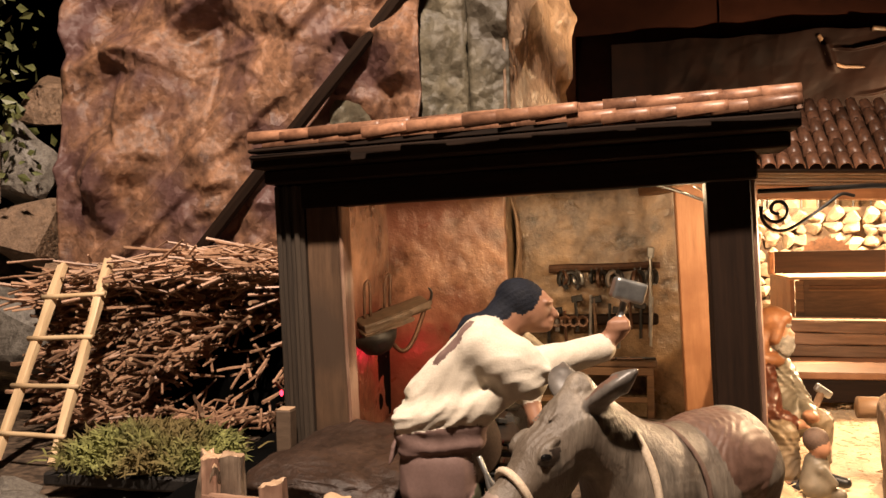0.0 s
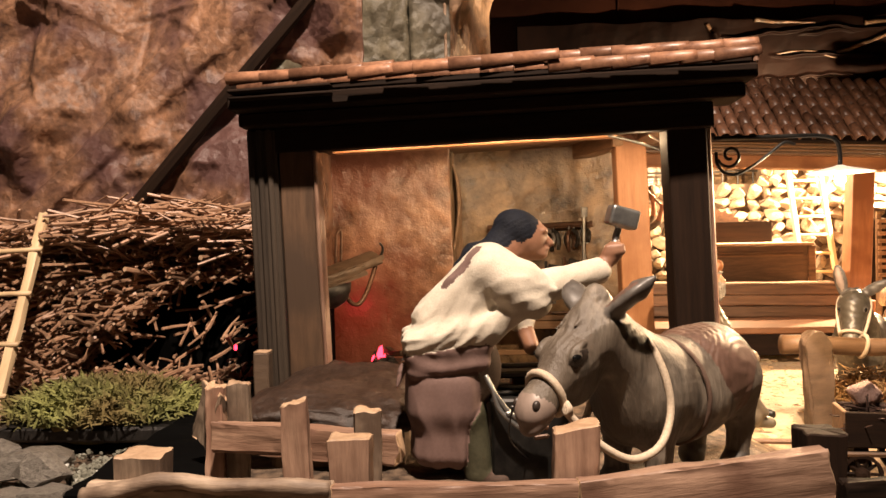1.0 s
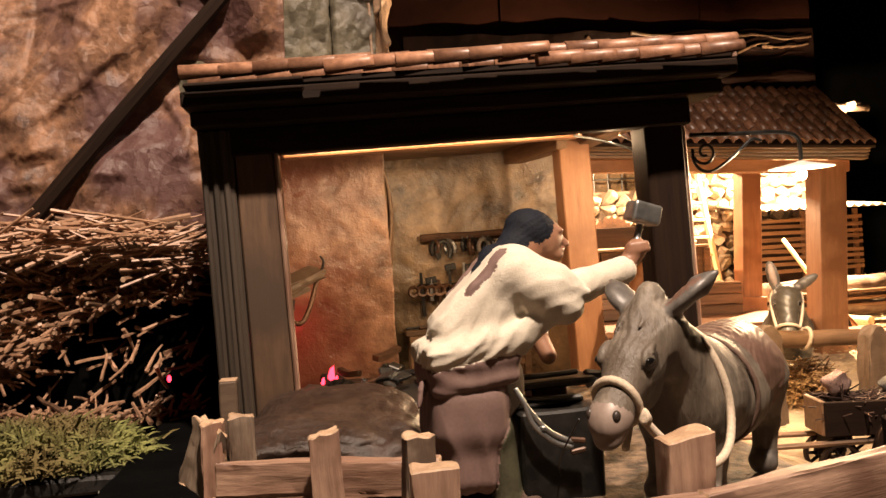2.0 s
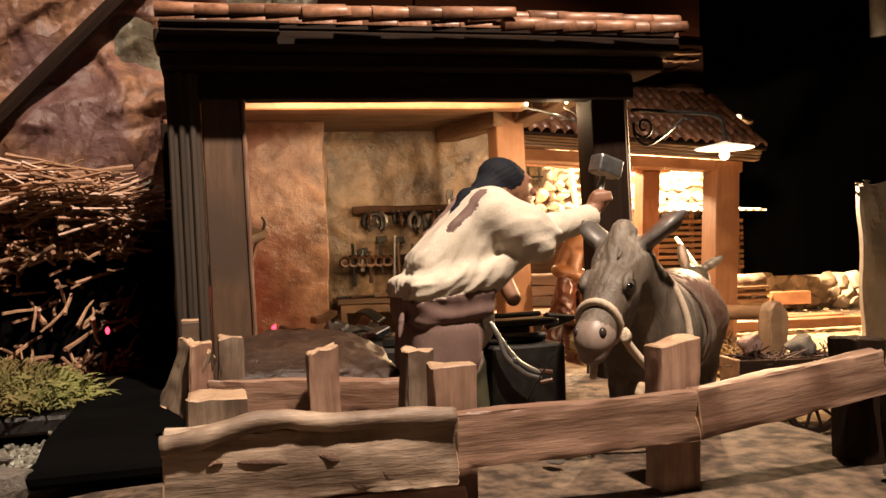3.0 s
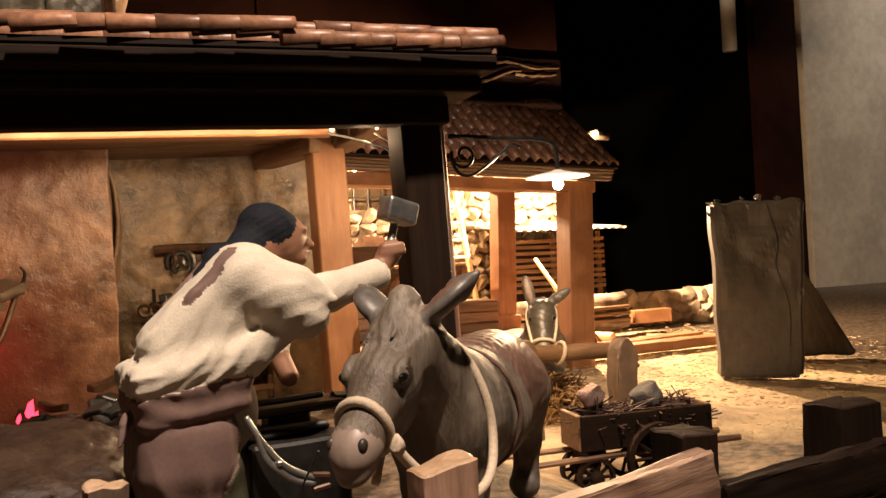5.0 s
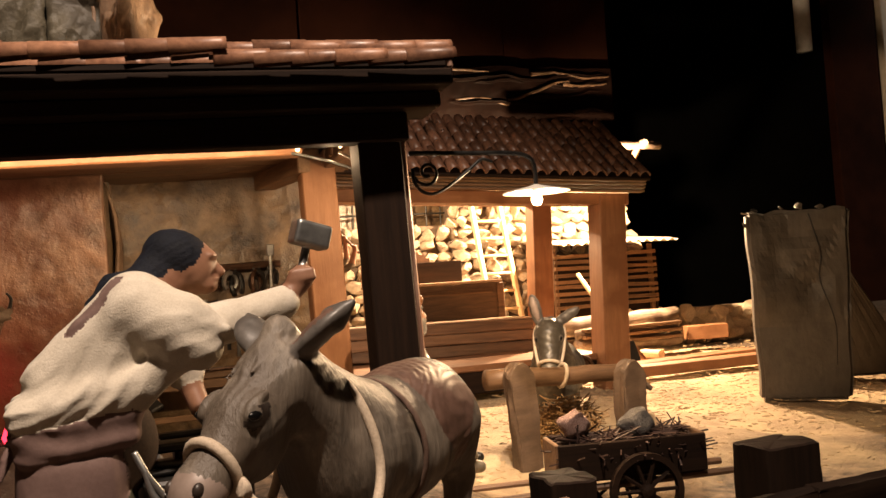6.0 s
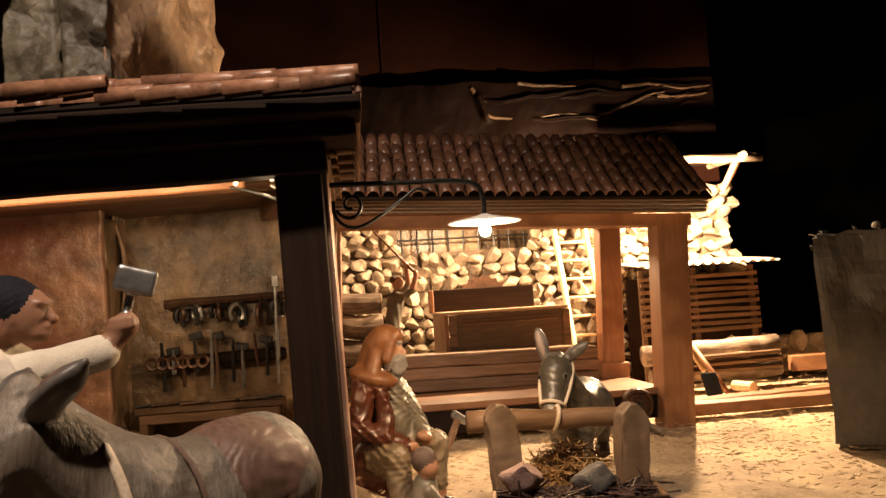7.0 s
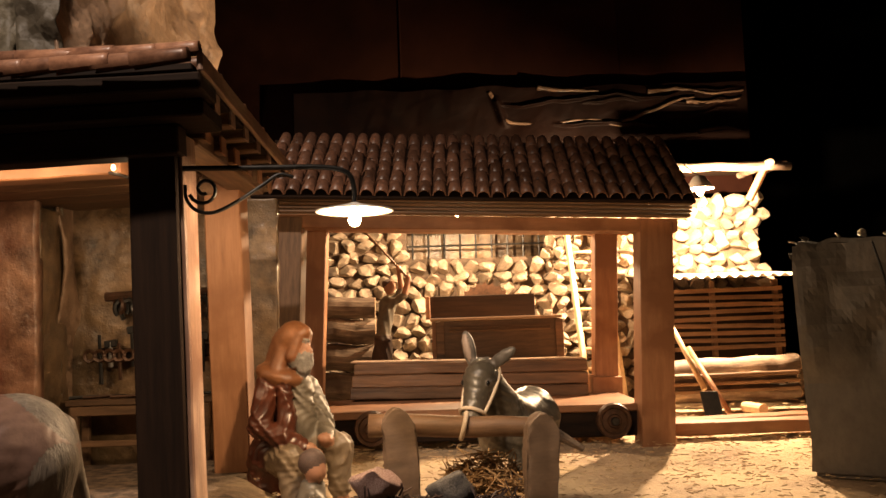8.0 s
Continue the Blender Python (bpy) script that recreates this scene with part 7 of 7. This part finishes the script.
def build_rear_donkey():
    body = [t for t in donkey_forms() if t[1][0][0] < 0.09]
    f = body + [
        # neck held up, head hanging straight down in front of it
        (capsule, ((0.056, 0, 0.105), (0.102, 0, 0.158), 0.030, 0.021), 0, 0.012),
        (ellipsoid, ((0.112, 0, 0.158), (0.022, 0.0215, 0.022)), 0, 0.008),
        (capsule, ((0.118, 0, 0.150), (0.140, 0, 0.112), 0.0190, 0.0130), 0, 0.008),
        (ellipsoid, ((0.143, 0, 0.102), (0.0130, 0.0140, 0.0130), (0, 60, 0)), 1, 0.005),
        (ellipsoid, ((0.106, -0.018, 0.194), (0.0070, 0.0095, 0.0250), (12, 0, 0)), 2, 0.003),
        (ellipsoid, ((0.1105, -0.0185, 0.196), (0.0040, 0.0055, 0.0185), (12, 0, 0)), 1, 0.0006),
        (ellipsoid, ((0.102, 0.026, 0.182), (0.0065, 0.0240, 0.0085), (32, 0, 0)), 2, 0.003),
        *[(ellipsoid, ((0.124, 0.0165 * s, 0.152), (0.0060, 0.0035, 0.0055)), 2, 0.001) for s in (-1, 1)],
        *[(capsule, ((0.100, 0.005 * k, 0.180), (0.126 + 0.002 * k, 0.004 * k, 0.162), 0.0040, 0.0016), 2, 0.002) for k in (-1, 0, 1)],
    ]

    def ripple(P, owner):
        x, y, z = P[..., 0], P[..., 1], P[..., 2]
        warp = 2.0 * np.sin(90 * x + 60 * z) + 1.5 * np.sin(120 * z - 70 * y)
        return np.where(owner != 1, 0.0005 * np.abs(np.sin(240 * x - 200 * z + 90 * y + warp)) + 0.0003 * np.sin(520 * z + 300 * y + warp), 0)
    beads = [b for s in (-1, 1) for b in (((0.1275, 0.0180 * s, 0.1520), (0.0032, 0.0022, 0.0034), 3), ((0.1535, 0.0065 * s, 0.1005), (0.0022, 0.0026, 0.0030), 3))]
    ob = sculpt("donkey_figurine", f, [grey_coat, donkey_pale, donkey_dark, black_eye], 0.0018, (-0.105, -0.06, 0.004), (0.17, 0.06, 0.225), ripple, beads)
    ob.matrix_basis = pose(0.548, 1.274, -0.038, 0, 0, 241) @ Matrix.Scale(0.91, 4)
    tagged(ob, "dark grey donkey figurine with pale muzzle behind the rail", "figurine")
    M = ob.matrix_basis.copy()
    h = thing("rope_halter", "cream rope halter on the dark grey donkey", "rope", M)
    ring = [(0.1370 + 0.0150 * math.sin(a), 0.0160 * math.cos(a), 0.1150 + 0.0085 * math.sin(a)) for a in [math.tau * k / 20 for k in range(20)]]
    part("noseband", tube(ring, 0.0026, 6, True), rope_mat, h, smooth=True)
    for s in (-1, 1):
        part("cheek_rope", tube(curve_points([(0.137, 0.0160 * s, 0.115), (0.118, 0.0215 * s, 0.140), (0.100, 0.0215 * s, 0.164), (0.094, 0.010 * s, 0.180)], 5), 0.0024, 6), rope_mat, h, smooth=True)


build_rear_donkey()


def build_seated_man():
    c = Vector((0.285, 1.145, -0.033))
    L = lambda x, y, z: (c.x + x, c.y + y, c.z + z)
    COAT, HOOD, TUNIC, SKIN, BEARD, SHOE, HOSE = range(7)
    forms = [
        # coat: back, skirts and the near sleeve
        (capsule, (L(-0.014, 0.012, 0.070), L(-0.006, 0.002, 0.140), 0.031, 0.022), COAT, 0.010),
        (ellipsoid, (L(-0.016, 0.006, 0.062), (0.034, 0.033, 0.026)), COAT, 0.008),
        (capsule, (L(-0.020, 0.012, 0.060), L(-0.024, 0.004, 0.006), 0.029, 0.033), COAT, 0.010),
        (capsule, (L(-0.022, -0.014, 0.142), L(-0.030, -0.028, 0.098), 0.0145, 0.0135), COAT, 0.005),
        (capsule, (L(-0.030, -0.028, 0.098), L(0.014, -0.040, 0.078), 0.0125, 0.0105), COAT, 0.003),
        (capsule, (L(0.010, -0.039, 0.080), L(0.016, -0.041, 0.077), 0.0125, 0.0120), COAT, 0.001),
        # grey tunic and far sleeve
        (capsule, (L(0.010, -0.006, 0.142), L(0.016, -0.010, 0.090), 0.0140, 0.0150), TUNIC, 0.003),
        (capsule, (L(-0.004, -0.022, 0.140), L(0.000, -0.032, 0.086), 0.0090, 0.0110), COAT, 0.003),
        (capsule, (L(0.016, 0.010, 0.140), L(0.036, 0.000, 0.098), 0.0120, 0.0115), TUNIC, 0.003),
        (capsule, (L(0.036, 0.000, 0.098), L(0.042, -0.022, 0.086), 0.0105, 0.0090), TUNIC, 0.004),
        (ellipsoid, (L(0.024, -0.043, 0.076), (0.0105, 0.0075, 0.0065), (0, 10, 0)), SKIN, 0.002),
        (ellipsoid, (L(0.041, -0.030, 0.083), (0.0090, 0.0085, 0.0065), (0, 20, 20)), SKIN, 0.002),
        *[(capsule, (L(0.028, -0.046 + 0.0035 * k, 0.076), L(0.038, -0.045 + 0.0035 * k, 0.071), 0.0022, 0.0018), SKIN, 0.001) for k in range(3)],
        # knees and shins
        (capsule, (L(0.008, -0.006, 0.066), L(0.054, -0.016, 0.074), 0.0190, 0.0150), HOSE, 0.006),
        (capsule, (L(0.054, -0.016, 0.072), L(0.054, -0.018, 0.030), 0.0150, 0.0130), HOSE, 0.004),
        (capsule, (L(0.054, -0.018, 0.030), L(0.056, -0.020, 0.010), 0.0092, 0.0085), SKIN, 0.002),
        (capsule, (L(-0.006, -0.022, 0.062), L(0.008, -0.054, 0.066), 0.0190, 0.0155), HOSE, 0.006),
        (capsule, (L(0.008, -0.054, 0.064), L(0.012, -0.056, 0.024), 0.0155, 0.0135), HOSE, 0.004),
        (capsule, (L(0.012, -0.056, 0.024), L(0.013, -0.056, 0.010), 0.0092, 0.0085), SKIN, 0.002),
        (capsule, (L(0.054, -0.020, 0.008), L(0.078, -0.034, 0.006), 0.0085, 0.0062), SHOE, 0.002),
        (capsule, (L(0.012, -0.056, 0.008), L(0.032, -0.072, 0.006), 0.0085, 0.0062), SHOE, 0.002),
        # head under the hood
        (ellipsoid, (L(0.0110, -0.0110, 0.1800), (0.0125, 0.0120, 0.0165), (0, 12, 0)), SKIN, 0.002),
        (capsule, (L(0.0205, -0.0170, 0.1850), L(0.0245, -0.0195, 0.1780), 0.0020, 0.0032), SKIN, 0.002),
        (ellipsoid, (L(0.0195, -0.0165, 0.1885), (0.0050, 0.0060, 0.0022), (0, 0, -35)), BEARD, 0.001),
        (ellipsoid, (L(0.0180, -0.0160, 0.1640), (0.0095, 0.0095, 0.0150), (0, 12, 0)), BEARD, 0.002),
        (ellipsoid, (L(0.0080, -0.0200, 0.1710), (0.0060, 0.0050, 0.0110), (0, 12, 0)), BEARD, 0.002),
        (ellipsoid, (L(0.0215, -0.0185, 0.1735), (0.0055, 0.0065, 0.0030), (0, 0, -35)), BEARD, 0.001),
        (ellipsoid, (L(0.0045, -0.0065, 0.1915), (0.0180, 0.0180, 0.0205), (0, 30, -30)), HOOD, 0.003),
        (capsule, (L(0.000, -0.004, 0.2000), L(0.018, -0.016, 0.1985), 0.0100, 0.0078), HOOD, 0.004),
        (capsule, (L(0.014, -0.020, 0.1960), L(0.004, -0.0225, 0.1720), 0.0050, 0.0060), HOOD, 0.004),
        (capsule, (L(0.020, 0.000, 0.1960), L(0.012, 0.006, 0.1700), 0.0050, 0.0060), HOOD, 0.004),
        (capsule, (L(-0.004, 0.000, 0.186), L(-0.016, 0.006, 0.160), 0.0180, 0.0160), HOOD, 0.006),
        (capsule, (L(-0.006, -0.012, 0.176), L(-0.014, -0.018, 0.154), 0.0100, 0.0100), HOOD, 0.004),
        (ellipsoid, (L(-0.010, -0.004, 0.152), (0.0300, 0.0280, 0.0130), (0, 16, -20)), HOOD, 0.003),
    ]

    def ripple(P, owner):
        x, y, z = P[..., 0] - c.x, P[..., 1] - c.y, P[..., 2] - c.z
        warp = 1.5 * np.sin(70 * x + 90 * z) + np.sin(110 * y - 60 * z)
        fold = 0.0020 * np.abs(np.sin(170 * x + 60 * z + 120 * y + 1.4 * warp)) + 0.0009 * np.abs(np.sin(330 * z - 150 * x + 1.7 * warp)) - 0.0012
        curl = 0.0011 * np.sin(700 * z + 500 * x + 2 * warp) * np.sin(600 * y + 300 * x)
        return np.where((owner <= TUNIC) | (owner == HOSE), np.where(owner == HOOD, 0.15, 1.0) * fold, np.where(owner == BEARD, curl, 0))
    ob = sculpt("seated_figurine", forms, [red_cloth, orange_cloth, grey_cloth, skin, beard, iron, hose_cloth], 0.0015, (0.215, 1.06, -0.036), (0.375, 1.195, 0.19), ripple)
    tagged(ob, "seated old man figurine in russet coat and orange hood", "figurine")
    c2 = Vector((0.318, 1.055, -0.033))
    K = lambda x, y, z: (c2.x + x, c2.y + y, c2.z + z)
    small = [
        (capsule, (K(0, 0, 0.018), K(0.002, 0.004, 0.042), 0.017, 0.013), 0, 0.006),
        (ellipsoid, (K(0.006, 0.000, 0.060), (0.0110, 0.0115, 0.0120)), 1, 0.003),
        (ellipsoid, (K(0.002, 0.003, 0.068), (0.0140, 0.0140, 0.0140)), 2, 0.002),
        (capsule, (K(0.004, -0.010, 0.038), K(0.018, -0.006, 0.022), 0.006, 0.005), 0, 0.004),
        (capsule, (K(0.0, 0.006, 0.012), K(0.026, 0.0, 0.008), 0.010, 0.007), 0, 0.005),
    ]
    ob = sculpt("child_figurine", small, [grey_cloth, skin, dark_cloth], 0.0020, (0.29, 1.02, -0.038), (0.36, 1.09, 0.055))
    tagged(ob, "small seated dark-haired child figurine in grey clothes", "figurine")
    mallet = thing("mallet", "small hammer leaning against the carriage", "mallet", pose(0.385, 1.40, -0.034))
    part("handle", stick((-0.014, -0.01, 0.006), (0.016, 0.012, 0.060), 0.0050, 0.0055, 8), brown_wood, mallet, smooth=True)
    part("head", box((0.026, 0.012, 0.012), 0.002), steel, mallet, m=pose(0.018, 0.013, 0.062, 0, 35, 10))
    seat = part("stump_seat", stick((0, 0, 0), (0, 0, 0.055), 0.034, 0.032, 14, 0.002, 4), bark, None, m=pose(0.272, 1.165, -0.036))
    tagged(seat, "sawn stump that the seated figurine sits on", "stump")


build_seated_man()


def build_worker():
    forms = [
        (capsule, ((0.334, 1.95, 0.140), (0.330, 1.95, 0.060), 0.0190, 0.0280), 1, 0.006),
        (capsule, ((0.334, 1.95, 0.150), (0.346, 1.948, 0.215), 0.0160, 0.0190), 0, 0.004),
        (block, ((0.334, 1.95, 0.143), (0.0185, 0.0170, 0.0035), (0, 8, 0), 0.003), 1, 0.001),
        (ellipsoid, ((0.352, 1.940, 0.250), (0.0120, 0.0125, 0.0155), (0, 20, 0)), 2, 0.003),
        (ellipsoid, ((0.348, 1.944, 0.257), (0.0135, 0.0140, 0.0115), (0, 20, 0)), 1, 0.002),
        (capsule, ((0.352, 1.936, 0.215), (0.382, 1.930, 0.232), 0.0095, 0.0080), 0, 0.004),
        (capsule, ((0.382, 1.930, 0.232), (0.391, 1.930, 0.262), 0.0075, 0.0055), 2, 0.002),
        (ellipsoid, ((0.391, 1.930, 0.268), (0.0060, 0.0060, 0.0070)), 2, 0.002),
        (capsule, ((0.350, 1.960, 0.216), (0.376, 1.950, 0.246), 0.0090, 0.0075), 0, 0.004),
        (capsule, ((0.376, 1.950, 0.246), (0.372, 1.938, 0.284), 0.0070, 0.0052), 2, 0.002),
        (ellipsoid, ((0.371, 1.936, 0.289), (0.0060, 0.0060, 0.0065)), 2, 0.002),
        (capsule, ((0.400, 1.930, 0.258), (0.300, 1.945, 0.372), 0.0030, 0.0026), 3, 0.001),
        (capsule, ((0.325, 1.95, 0.055), (0.322, 1.94, -0.02), 0.0125, 0.010), 1, 0.004),
        (capsule, ((0.345, 1.95, 0.055), (0.350, 1.945, -0.02), 0.0125, 0.010), 1, 0.004),
    ]
    ob = sculpt("worker_figurine", forms, [grey_cloth, dark_cloth, skin, brown_wood], 0.0019, (0.285, 1.905, -0.035), (0.415, 1.990, 0.39),
                lambda P, owner: np.where(owner <= 1, 0.0016 * np.abs(np.sin(190 * P[..., 0] + 60 * P[..., 2] + 150 * P[..., 1])), 0))
    tagged(ob, "standing worker figurine with a raised pole", "figurine")


build_worker()

cord = tube(curve_points([(0.024, 0.600, 0.092), (0.022, 0.640, 0.060), (0.035, 0.700, 0.030), (0.050, 0.728, 0.012)], 5), 0.0006, 5)
tagged(link_mesh("cord", cord, iron), "thin dark cord hanging from the rope halter", "cord")
